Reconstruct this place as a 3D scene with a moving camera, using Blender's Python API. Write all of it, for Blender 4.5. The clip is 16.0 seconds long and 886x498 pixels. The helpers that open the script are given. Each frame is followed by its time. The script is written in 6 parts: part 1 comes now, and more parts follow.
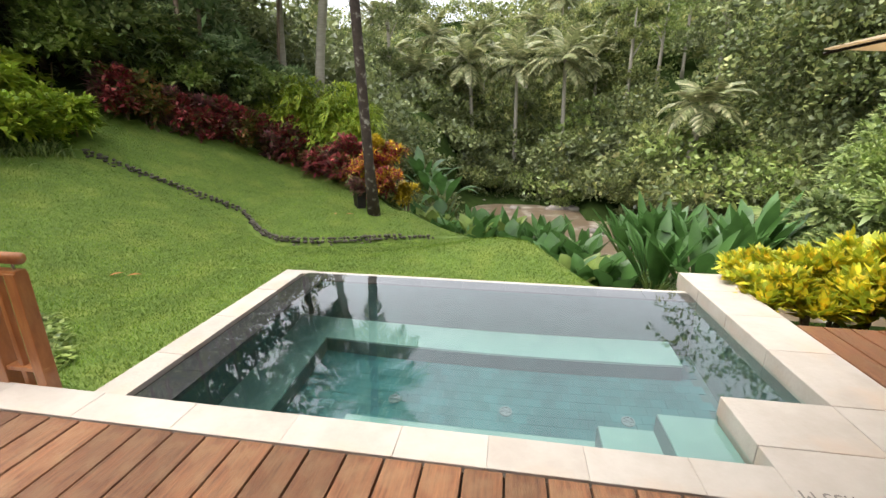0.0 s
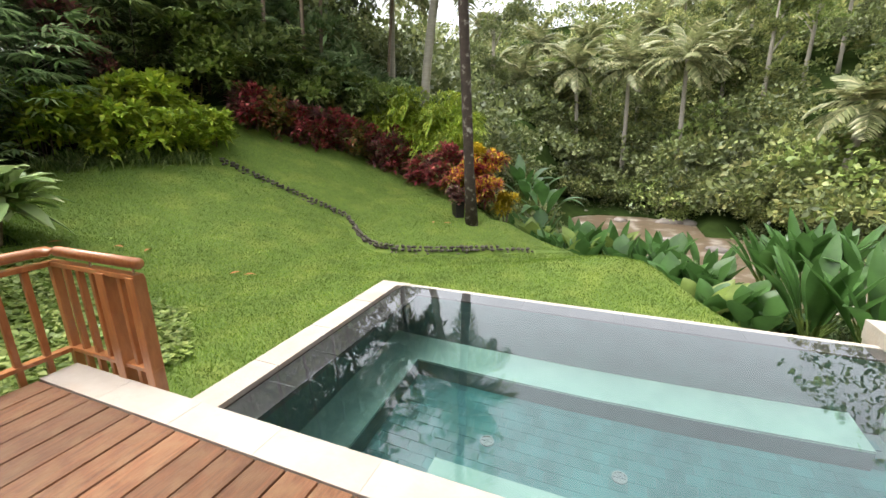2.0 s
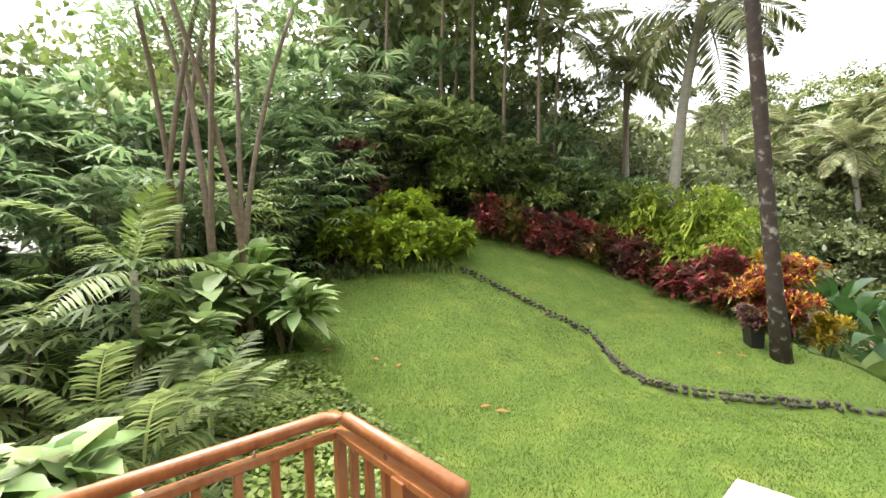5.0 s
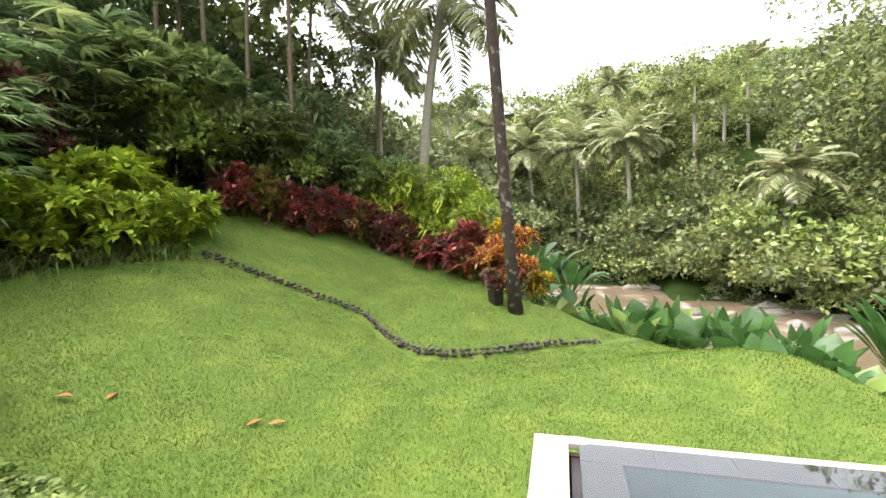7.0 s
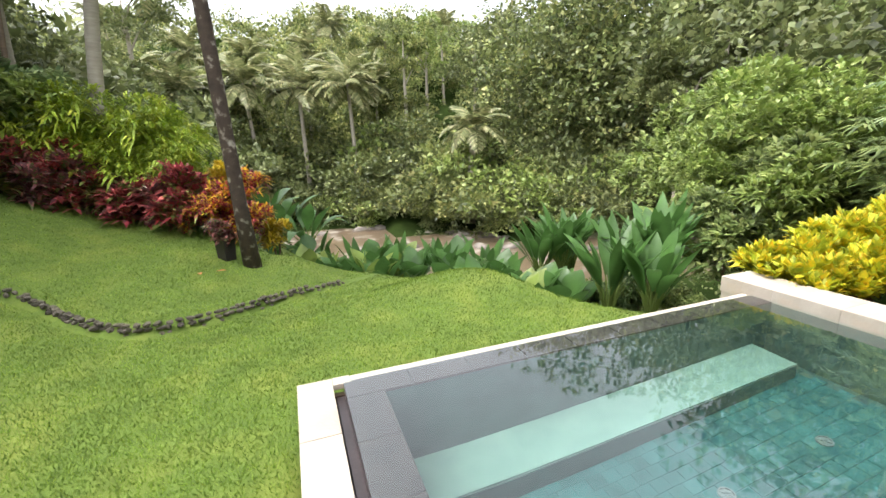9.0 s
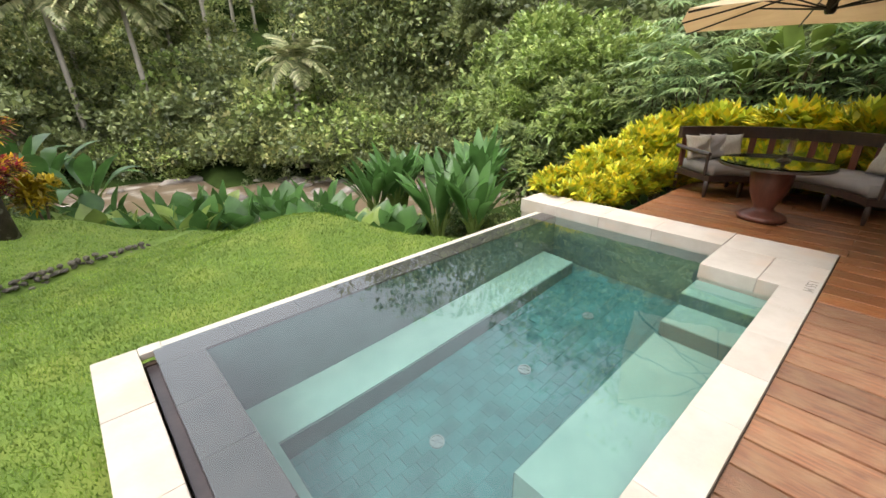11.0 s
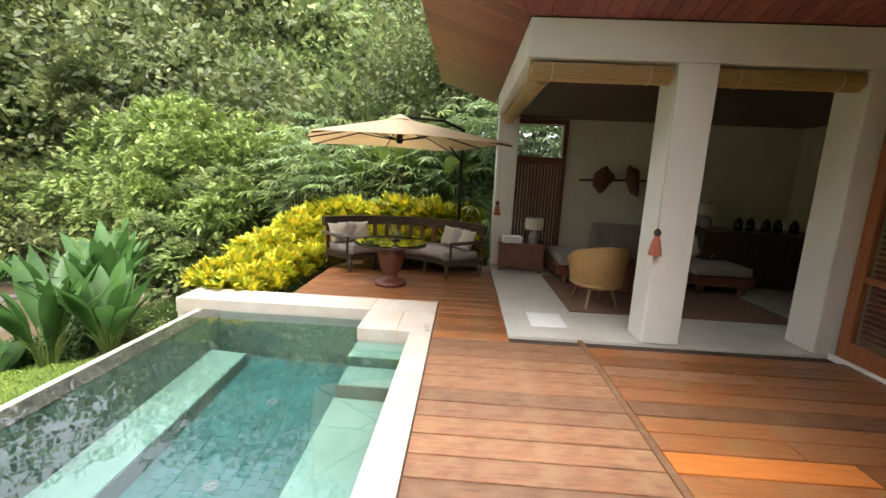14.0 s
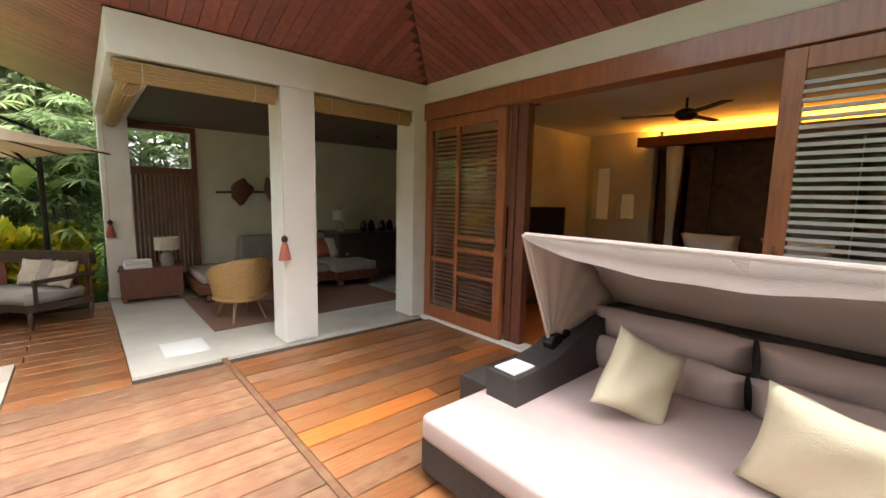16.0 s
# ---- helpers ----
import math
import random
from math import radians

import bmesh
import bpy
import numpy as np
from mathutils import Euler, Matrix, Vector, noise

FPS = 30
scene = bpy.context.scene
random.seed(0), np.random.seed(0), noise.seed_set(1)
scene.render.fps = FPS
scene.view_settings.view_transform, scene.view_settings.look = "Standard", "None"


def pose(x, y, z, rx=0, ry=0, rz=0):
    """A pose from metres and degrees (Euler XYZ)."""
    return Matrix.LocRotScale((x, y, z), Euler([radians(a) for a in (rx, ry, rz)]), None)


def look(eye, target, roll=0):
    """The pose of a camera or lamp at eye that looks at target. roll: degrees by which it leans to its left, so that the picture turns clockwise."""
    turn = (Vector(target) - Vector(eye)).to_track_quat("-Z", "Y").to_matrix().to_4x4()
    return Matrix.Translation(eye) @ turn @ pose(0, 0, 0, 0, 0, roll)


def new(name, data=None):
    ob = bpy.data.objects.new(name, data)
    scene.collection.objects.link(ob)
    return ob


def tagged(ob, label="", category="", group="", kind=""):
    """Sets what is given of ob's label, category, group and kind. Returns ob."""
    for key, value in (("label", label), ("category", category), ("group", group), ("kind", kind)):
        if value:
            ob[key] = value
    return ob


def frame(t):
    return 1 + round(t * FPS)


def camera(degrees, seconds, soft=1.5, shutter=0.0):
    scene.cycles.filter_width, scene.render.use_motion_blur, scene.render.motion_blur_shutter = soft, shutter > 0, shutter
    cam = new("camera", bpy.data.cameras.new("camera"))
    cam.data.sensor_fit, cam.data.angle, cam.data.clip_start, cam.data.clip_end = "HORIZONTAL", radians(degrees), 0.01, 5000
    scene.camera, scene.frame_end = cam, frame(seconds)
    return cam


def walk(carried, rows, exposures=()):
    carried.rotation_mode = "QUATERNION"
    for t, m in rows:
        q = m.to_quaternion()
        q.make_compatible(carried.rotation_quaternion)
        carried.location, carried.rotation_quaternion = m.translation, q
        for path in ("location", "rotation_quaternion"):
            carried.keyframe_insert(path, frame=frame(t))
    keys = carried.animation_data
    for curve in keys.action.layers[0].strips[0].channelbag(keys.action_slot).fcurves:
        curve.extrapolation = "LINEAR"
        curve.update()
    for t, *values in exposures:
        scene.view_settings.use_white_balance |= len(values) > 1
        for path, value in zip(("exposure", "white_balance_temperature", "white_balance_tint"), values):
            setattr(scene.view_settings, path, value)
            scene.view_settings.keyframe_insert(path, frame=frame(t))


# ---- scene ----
cam = camera(93.8, 16.0)

EXPOSURES = [(0, 1.68), (2.5, 1.95), (3.5, 2.05), (6, 2.45), (6.5, 2.43), (7, 2.36), (8, 2.15), (9.5, 1.93), (12.5, 1.72), (13.5, 2.0), (14.5, 2.4), (16, 2.78)]
PATH = [
    (0, (0.610, -0.309, 1.504), (0.306, 1.586, 0.942), -0.10),
    (0.5, (0.563, -0.289, 1.491), (0.439, 1.623, 0.915), 0.50),
    (1, (0.550, -0.272, 1.482), (0.390, 1.631, 0.886), 0.60),
    (1.5, (0.492, -0.141, 1.471), (0.116, 1.730, 0.872), -0.00),
    (2, (0.445, 0.044, 1.495), (-0.295, 1.827, 0.972), -0.80),
    (2.5, (0.162, 0.176, 1.528), (-0.922, 1.813, 1.143), -1.00),
    (3, (-0.129, 0.283, 1.574), (-1.435, 1.778, 1.331), -1.90),
    (3.5, (-0.382, 0.404, 1.618), (-1.868, 1.740, 1.529), -2.30),
    (3.7, (-0.487, 0.440, 1.639), (-2.029, 1.713, 1.611), -2.50),
    (6, (-1.467, 0.760, 1.581), (-2.869, 2.185, 1.531), -1.80),
    (6.5, (-1.652, 0.915, 1.534), (-2.649, 2.646, 1.430), -2.70),
    (7, (-1.739, 1.061, 1.517), (-2.290, 2.976, 1.348), -3.10),
    (7.5, (-1.761, 1.170, 1.501), (-1.897, 3.151, 1.258), -2.90),
    (8, (-1.815, 1.194, 1.507), (-1.602, 3.155, 1.177), -2.30),
    (8.5, (-1.850, 1.232, 1.476), (-1.389, 3.134, 1.061), -2.00),
    (9, (-1.855, 1.244, 1.460), (-1.199, 3.073, 0.983), -1.90),
    (9.5, (-1.846, 1.230, 1.451), (-1.000, 2.964, 0.927), -1.90),
    (10, (-1.817, 1.180, 1.452), (-0.812, 2.807, 0.865), -2.00),
    (10.2, (-1.802, 1.154, 1.451), (-0.734, 2.728, 0.832), -1.90),
    (12.3, (-1.712, 1.073, 1.376), (-0.281, 2.160, 0.501), 1.66),
    (12.5, (-1.712, 1.067, 1.399), (-0.223, 2.096, 0.547), 1.86),
    (13, (-1.778, 1.031, 1.435), (-0.089, 1.827, 0.718), 2.98),
    (13.5, (-1.917, 1.035, 1.487), (-0.044, 1.497, 0.956), 3.16),
    (14, (-2.001, 1.000, 1.536), (-0.034, 1.089, 1.184), 2.70),
    (14.5, (-2.055, 0.990, 1.571), (-0.091, 0.687, 1.343), 2.10),
    (15, (-2.113, 0.913, 1.592), (-0.237, 0.242, 1.422), 1.60),
    (15.5, (-2.185, 0.806, 1.583), (-0.465, -0.198, 1.396), 1.40),
    (16, (-2.255, 0.724, 1.544), (-0.761, -0.583, 1.300), 1.20),
]
walk(cam, [(t, look(eye, target, roll)) for t, eye, target, roll in PATH], exposures=EXPOSURES)

# ---- sky and sun: a bright overcast day ----
world = bpy.data.worlds.new("overcast_sky")
scene.world = world
world.use_nodes = True
wn, wl = world.node_tree.nodes, world.node_tree.links
sky = wn.new("ShaderNodeTexSky")
sky.sky_type = "NISHITA"
sky.sun_disc = False
sky.sun_elevation, sky.sun_rotation = radians(68.5), radians(260.3)
sky.dust_density, sky.air_density = 4.0, 1.2
grey = wn.new("ShaderNodeHueSaturation")
grey.inputs["Saturation"].default_value = 0.22
wl.new(sky.outputs[0], grey.inputs["Color"])
wl.new(grey.outputs[0], wn["Background"].inputs["Color"])
wn["Background"].inputs["Strength"].default_value = 0.15
sun = new("sun", bpy.data.lights.new("sun", "SUN"))
sun.data.energy, sun.data.angle, sun.data.color = 0.55, radians(30), (1.0, 0.96, 0.9)
sun.matrix_world = look((-3.5, -0.6, 9), (0, 0, 0))


# ---- materials ----
def mat(name, c1, c2=None, rough=0.6, scale=6.0, bump=0.0, bscale=60.0, stretch=(1, 1, 1), metal=0.0, island=0.0,
        piece=0.0, trans=0.0, coat=0.0, spec=0.5, detail=6.0, coords="Object", stain=None, stain_scale=1.2, stain_at=0.6):
    """Two-scale noise colour between c1 and c2, with bump, stains and a random shade for each piece or leaf."""
    m = bpy.data.materials.new(name)
    m.use_nodes = True
    n, l = m.node_tree.nodes, m.node_tree.links
    p = n["Principled BSDF"]
    c2 = c2 or tuple(v * 0.75 for v in c1)
    tc = n.new("ShaderNodeTexCoord")
    mp = n.new("ShaderNodeMapping")
    mp.inputs["Scale"].default_value = stretch
    l.new(tc.outputs[coords], mp.inputs["Vector"])
    t1 = n.new("ShaderNodeTexNoise")
    t1.inputs["Scale"].default_value, t1.inputs["Detail"].default_value = scale, detail
    t1.inputs["Roughness"].default_value = 0.65
    if piece:
        oi = n.new("ShaderNodeObjectInfo")
        add = n.new("ShaderNodeVectorMath")
        add.operation = "ADD"
        sc = n.new("ShaderNodeVectorMath")
        sc.operation = "SCALE"
        sc.inputs[0].default_value = (37, 21, 13)
        l.new(oi.outputs["Random"], sc.inputs["Scale"])
        l.new(mp.outputs[0], add.inputs[0])
        l.new(sc.outputs[0], add.inputs[1])
        l.new(add.outputs[0], t1.inputs["Vector"])
    else:
        l.new(mp.outputs[0], t1.inputs["Vector"])
    ramp = n.new("ShaderNodeValToRGB")
    ramp.color_ramp.elements[0].position, ramp.color_ramp.elements[1].position = 0.3, 0.72
    ramp.color_ramp.elements[0].color, ramp.color_ramp.elements[1].color = (*c2, 1), (*c1, 1)
    l.new(t1.outputs["Fac"], ramp.inputs["Fac"])
    col = ramp.outputs["Color"]
    if stain:
        t3 = n.new("ShaderNodeTexNoise")
        t3.inputs["Scale"].default_value, t3.inputs["Detail"].default_value = stain_scale, 8
        l.new(tc.outputs[coords], t3.inputs["Vector"])
        r3 = n.new("ShaderNodeMapRange")
        r3.inputs["From Min"].default_value, r3.inputs["From Max"].default_value = stain_at - 0.1, stain_at + 0.12
        l.new(t3.outputs["Fac"], r3.inputs["Value"])
        mx = n.new("ShaderNodeMixRGB")
        mx.inputs["Color2"].default_value = (*stain, 1)
        l.new(r3.outputs[0], mx.inputs["Fac"])
        l.new(col, mx.inputs["Color1"])
        col = mx.outputs[0]
    if island or piece:
        hs = n.new("ShaderNodeHueSaturation")
        mr = n.new("ShaderNodeMapRange")
        amount = island or piece
        mr.inputs["To Min"].default_value, mr.inputs["To Max"].default_value = 1 - amount, 1 + amount
        if island:
            src = n.new("ShaderNodeNewGeometry").outputs["Random Per Island"]
        else:
            src = oi.outputs["Random"]
        l.new(src, mr.inputs["Value"])
        l.new(mr.outputs[0], hs.inputs["Value"])
        l.new(col, hs.inputs["Color"])
        col = hs.outputs[0]
    l.new(col, p.inputs["Base Color"])
    p.inputs["Roughness"].default_value, p.inputs["Metallic"].default_value = rough, metal
    p.inputs["Specular IOR Level"].default_value = spec
    p.inputs["Coat Weight"].default_value = coat
    if bump:
        t2 = n.new("ShaderNodeTexNoise")
        t2.inputs["Scale"].default_value, t2.inputs["Detail"].default_value = bscale, 5
        l.new(mp.outputs[0], t2.inputs["Vector"])
        b = n.new("ShaderNodeBump")
        b.inputs["Strength"].default_value, b.inputs["Distance"].default_value = bump, 0.01
        l.new(t2.outputs["Fac"], b.inputs["Height"])
        l.new(b.outputs[0], p.inputs["Normal"])
    if trans:
        tr = n.new("ShaderNodeBsdfTranslucent")
        l.new(col, tr.inputs["Color"])
        ms = n.new("ShaderNodeMixShader")
        ms.inputs["Fac"].default_value = trans
        l.new(p.outputs[0], ms.inputs[1])
        l.new(tr.outputs[0], ms.inputs[2])
        l.new(ms.outputs[0], n["Material Output"].inputs["Surface"])
    return m


def leafmat(name, stops, trans=0.3, rough=0.42, clump=0.0, patch=2.2, lo=0.65, hi=1.35, steps=False):
    """Leaves: each leaf takes its colour from a ramp, alike within a clump, with a mottling on it."""
    m = bpy.data.materials.new(name)
    m.use_nodes = True
    n, l = m.node_tree.nodes, m.node_tree.links
    p = n["Principled BSDF"]
    g = n.new("ShaderNodeNewGeometry")
    r = n.new("ShaderNodeValToRGB")
    while len(r.color_ramp.elements) < len(stops):
        r.color_ramp.elements.new(0.5)
    for e, (pos, c) in zip(r.color_ramp.elements, stops):
        e.position, e.color = pos, (*c, 1)
    if steps:
        r.color_ramp.interpolation = "CONSTANT"
    tc = n.new("ShaderNodeTexCoord")
    t4 = n.new("ShaderNodeTexNoise")
    t4.inputs["Scale"].default_value, t4.inputs["Detail"].default_value = patch * 2.2, 2
    l.new(tc.outputs["Object"], t4.inputs["Vector"])
    m4 = n.new("ShaderNodeMapRange")
    m4.inputs["From Min"].default_value, m4.inputs["From Max"].default_value = 0.32, 0.68
    l.new(t4.outputs["Fac"], m4.inputs["Value"])
    mf = n.new("ShaderNodeMix")
    mf.inputs[0].default_value = clump
    l.new(g.outputs["Random Per Island"], mf.inputs[2])
    l.new(m4.outputs[0], mf.inputs[3])
    l.new(mf.outputs[0], r.inputs["Fac"])
    t = n.new("ShaderNodeTexNoise")
    t.inputs["Scale"].default_value = patch
    t.inputs["Detail"].default_value = 8
    l.new(tc.outputs["Object"], t.inputs["Vector"])
    mr = n.new("ShaderNodeMapRange")
    mr.inputs["From Min"].default_value, mr.inputs["From Max"].default_value = 0.3, 0.7
    mr.inputs["To Min"].default_value, mr.inputs["To Max"].default_value = lo, hi
    l.new(t.outputs["Fac"], mr.inputs["Value"])
    hs = n.new("ShaderNodeHueSaturation")
    l.new(mr.outputs[0], hs.inputs["Value"])
    l.new(r.outputs[0], hs.inputs["Color"])
    l.new(hs.outputs[0], p.inputs["Base Color"])
    p.inputs["Roughness"].default_value = rough
    tr = n.new("ShaderNodeBsdfTranslucent")
    l.new(hs.outputs[0], tr.inputs["Color"])
    ms = n.new("ShaderNodeMixShader")
    ms.inputs["Fac"].default_value = trans
    l.new(p.outputs[0], ms.inputs[1])
    l.new(tr.outputs[0], ms.inputs[2])
    l.new(ms.outputs[0], n["Material Output"].inputs["Surface"])
    return m


def emit(name, c, strength):
    m = bpy.data.materials.new(name)
    m.use_nodes = True
    p = m.node_tree.nodes["Principled BSDF"]
    p.inputs["Base Color"].default_value = (*c, 1)
    p.inputs["Emission Color"].default_value, p.inputs["Emission Strength"].default_value = (*c, 1), strength
    return m


def glassmat(name, tint=(1, 1, 1), rough=0.0, ior=1.45, wave=0.0):
    m = bpy.data.materials.new(name)
    m.use_nodes = True
    n, l = m.node_tree.nodes, m.node_tree.links
    p = n["Principled BSDF"]
    p.inputs["Base Color"].default_value = (*tint, 1)
    p.inputs["Roughness"].default_value, p.inputs["IOR"].default_value = rough, ior
    p.inputs["Transmission Weight"].default_value = 1.0
    if wave:
        tc = n.new("ShaderNodeTexCoord")
        t1 = n.new("ShaderNodeTexNoise")
        t1.inputs["Scale"].default_value, t1.inputs["Detail"].default_value = 3.5, 2
        l.new(tc.outputs["Object"], t1.inputs["Vector"])
        b = n.new("ShaderNodeBump")
        b.inputs["Strength"].default_value, b.inputs["Distance"].default_value = wave, 0.012
        l.new(t1.outputs["Fac"], b.inputs["Height"])
        l.new(b.outputs[0], p.inputs["Normal"])
        l.new(b.outputs[0], p.inputs["Coat Normal"])
        p.inputs["Coat Weight"].default_value, p.inputs["Coat Roughness"].default_value, p.inputs["Coat IOR"].default_value = 0.75, 0.0, 1.7
    return m


M = {
    "deck": mat("deck_wood", (0.30, 0.128, 0.056), (0.10, 0.042, 0.02), 0.48, 3.4, 0.7, 22, (18, 1.2, 6), piece=0.26, stain=(0.25, 0.14, 0.07), stain_scale=6.0, stain_at=0.54),
    "deck_red": mat("sheltered_deck_wood", (0.35, 0.132, 0.046), (0.15, 0.055, 0.022), 0.28, 3.4, 0.5, 22, (18, 1.2, 6), piece=0.28, stain=(0.25, 0.14, 0.06), stain_scale=4.0, stain_at=0.58),
    "deck_new": mat("new_deck_wood", (0.56, 0.19, 0.045), (0.40, 0.115, 0.025), 0.35, 3.0, 0.15, 18, (14, 1.2, 6), piece=0.12),
    "coping": mat("limestone", (0.48, 0.435, 0.375), (0.39, 0.335, 0.28), 0.65, 3.0, 0.25, 40, stain=(0.47, 0.36, 0.27), stain_scale=2.4, stain_at=0.62, piece=0.06),
    "rim": mat("dark_rim_stone", (0.06, 0.045, 0.045), (0.032, 0.025, 0.027), 0.35, 5.0, 0.1, 50, piece=0.18),
    "tile": mat("pool_tile", (0.040, 0.150, 0.148), (0.020, 0.085, 0.088), 0.4, 3.0, 0.08, 30, island=0.16),
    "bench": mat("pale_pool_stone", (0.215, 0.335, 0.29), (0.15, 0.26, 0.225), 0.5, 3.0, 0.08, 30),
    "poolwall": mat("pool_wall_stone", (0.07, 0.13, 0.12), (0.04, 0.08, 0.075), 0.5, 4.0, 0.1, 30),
    "white": mat("white_plaster", (0.80, 0.77, 0.73), (0.73, 0.70, 0.655), 0.8, 2.0, 0.12, 35, stain=(0.68, 0.63, 0.57), stain_scale=1.1, stain_at=0.66),
    "cream": mat("cream_wall", (0.74, 0.69, 0.59), (0.62, 0.57, 0.47), 0.85, 1.4, 0.1, 30),
    "pad": mat("terrazzo_floor", (0.58, 0.555, 0.50), (0.48, 0.45, 0.40), 0.35, 3.0, 0.05, 60, stain=(0.46, 0.43, 0.37), stain_scale=1.6, stain_at=0.62),
    "soffit": mat("soffit_timber", (0.34, 0.108, 0.082), (0.20, 0.06, 0.05), 0.4, 2.0, 0.1, 12, (8, 8, 8), piece=0.22),
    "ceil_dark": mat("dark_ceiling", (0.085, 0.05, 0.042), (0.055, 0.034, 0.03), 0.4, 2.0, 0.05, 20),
    "doorwood": mat("polished_teak", (0.38, 0.13, 0.05), (0.22, 0.07, 0.028), 0.3, 2.5, 0.08, 25, (12, 12, 1.2), coat=0.25),
    "railwood": mat("varnished_rail_wood", (0.46, 0.19, 0.065), (0.30, 0.105, 0.035), 0.3, 3.0, 0.08, 25, (8, 8, 2), coat=0.3),
    "darkwood": mat("dark_stained_wood", (0.065, 0.036, 0.026), (0.035, 0.02, 0.016), 0.35, 3.0, 0.1, 25, (8, 8, 2)),
    "midwood": mat("brown_wood", (0.18, 0.056, 0.033), (0.10, 0.032, 0.02), 0.4, 3.0, 0.1, 25, (8, 8, 2)),
    "lightwood": mat("oak_legs", (0.34, 0.20, 0.10), (0.24, 0.13, 0.06), 0.45, 4.0, 0.05, 30),
    "wicker": mat("dark_wicker", (0.05, 0.042, 0.04), (0.025, 0.02, 0.02), 0.55, 60.0, 0.6, 140),
    "cane": mat("woven_cane", (0.42, 0.25, 0.095), (0.30, 0.16, 0.055), 0.55, 40.0, 0.5, 150),
    "mauve": mat("mauve_mattress_cloth", (0.50, 0.385, 0.36), (0.44, 0.335, 0.31), 0.9, 3.0, 0.25, 220),
    "canopy": mat("canopy_cloth", (0.60, 0.50, 0.455), (0.53, 0.44, 0.40), 0.9, 2.0, 0.25, 150, trans=0.12),
    "beige": mat("beige_cushion", (0.62, 0.55, 0.40), (0.55, 0.48, 0.345), 0.9, 3.0, 0.3, 180),
    "greycloth": mat("grey_seat_cloth", (0.33, 0.29, 0.265), (0.26, 0.23, 0.21), 0.9, 4.0, 0.25, 200),
    "oatmeal": mat("oatmeal_cushion", (0.50, 0.44, 0.36), (0.36, 0.31, 0.25), 0.9, 16.0, 0.25, 200, (1, 6, 1)),
    "umbrella": mat("cream_umbrella_cloth", (0.72, 0.60, 0.43), (0.66, 0.53, 0.37), 0.8, 2.0, 0.1, 100, trans=0.55),
    "metal": mat("dark_metal", (0.03, 0.027, 0.025), None, 0.4, 5, metal=0.6),
    "chrome": mat("brushed_steel", (0.62, 0.6, 0.57), None, 0.25, 5, metal=1.0),
    "bamboo": mat("bamboo_blind", (0.55, 0.37, 0.17), (0.40, 0.25, 0.10), 0.55, 3.0, 0.3, 20, (4, 4, 60), island=0.15),
    "rug": mat("brown_woven_rug", (0.21, 0.115, 0.075), (0.14, 0.075, 0.05), 0.95, 30.0, 0.4, 120),
    "redcloth": mat("rust_tassel", (0.42, 0.13, 0.08), (0.30, 0.09, 0.06), 0.9, 10, 0.3, 120),
    "linen": mat("white_linen", (0.78, 0.77, 0.76), (0.70, 0.69, 0.68), 0.9, 4.0, 0.2, 120),
    "shade": mat("lamp_shade_cloth", (0.66, 0.60, 0.48), (0.58, 0.52, 0.40), 0.9, 4.0, 0.2, 120, trans=0.2),
    "carved": mat("carved_dark_panel", (0.16, 0.06, 0.025), (0.03, 0.012, 0.008), 0.45, 9.0, 0.8, 9),
    "soil": mat("damp_soil", (0.07, 0.045, 0.028), (0.035, 0.022, 0.015), 0.95, 4.0, 0.6, 20),
    "rock": mat("river_rock", (0.26, 0.23, 0.20), (0.14, 0.12, 0.105), 0.85, 1.5, 0.5, 10, piece=0.25),
    "wallstone": mat("dark_edging_stone", (0.15, 0.13, 0.105), (0.06, 0.05, 0.04), 0.9, 9.0, 0.6, 40, piece=0.35),
    "bark_dark": mat("dark_bark_with_lichen", (0.075, 0.05, 0.035), (0.03, 0.02, 0.015), 0.9, 7.0, 0.8, 24, stain=(0.46, 0.42, 0.36), stain_scale=7.0, stain_at=0.66),
    "bark_pale": mat("pale_palm_bark", (0.42, 0.375, 0.31), (0.28, 0.245, 0.20), 0.9, 3.0, 0.6, 8, (1, 1, 5)),
    "cane_stem": mat("bamboo_palm_stem", (0.23, 0.155, 0.10), (0.12, 0.085, 0.055), 0.6, 3.0, 0.3, 10, (1, 1, 7)),
    "lawn": mat("lawn_turf", (0.13, 0.197, 0.024), (0.069, 0.116, 0.013), 0.9, 9.0, 0.9, 130, stain=(0.16, 0.205, 0.03), stain_scale=1.6, stain_at=0.57, detail=12),
    "jungle": mat("jungle_floor", (0.035, 0.055, 0.014), (0.016, 0.026, 0.008), 1.0, 0.35, 0.9, 3, spec=0.0),
    "water_river": mat("muddy_river_water", (0.165, 0.12, 0.075), (0.10, 0.072, 0.046), 0.3, 0.3, 1.0, 0.7, (1, 2.6, 1), stain=(0.50, 0.46, 0.41), stain_scale=0.5, stain_at=0.63),
    "pot": mat("dark_pot", (0.035, 0.03, 0.028), None, 0.5, 6),
    "black": mat("black_plastic", (0.012, 0.012, 0.013), None, 0.25, 6),
    "umbrella_base": mat("dark_grey_base", (0.05, 0.045, 0.042), None, 0.6, 6),
    "drain": mat("grey_drain_plastic", (0.17, 0.21, 0.20), (0.12, 0.15, 0.15), 0.5, 20),
    "paleslat": mat("pale_grey_slats", (0.46, 0.44, 0.40), (0.36, 0.34, 0.31), 0.5, 8.0, 0.1, 40),
    "dryleaf": mat("dry_leaf", (0.46, 0.17, 0.045), (0.33, 0.11, 0.03), 0.6, 20),
    "glass": glassmat("window_glass"),
    "tableglass": glassmat("green_table_glass", (0.80, 0.92, 0.82)),
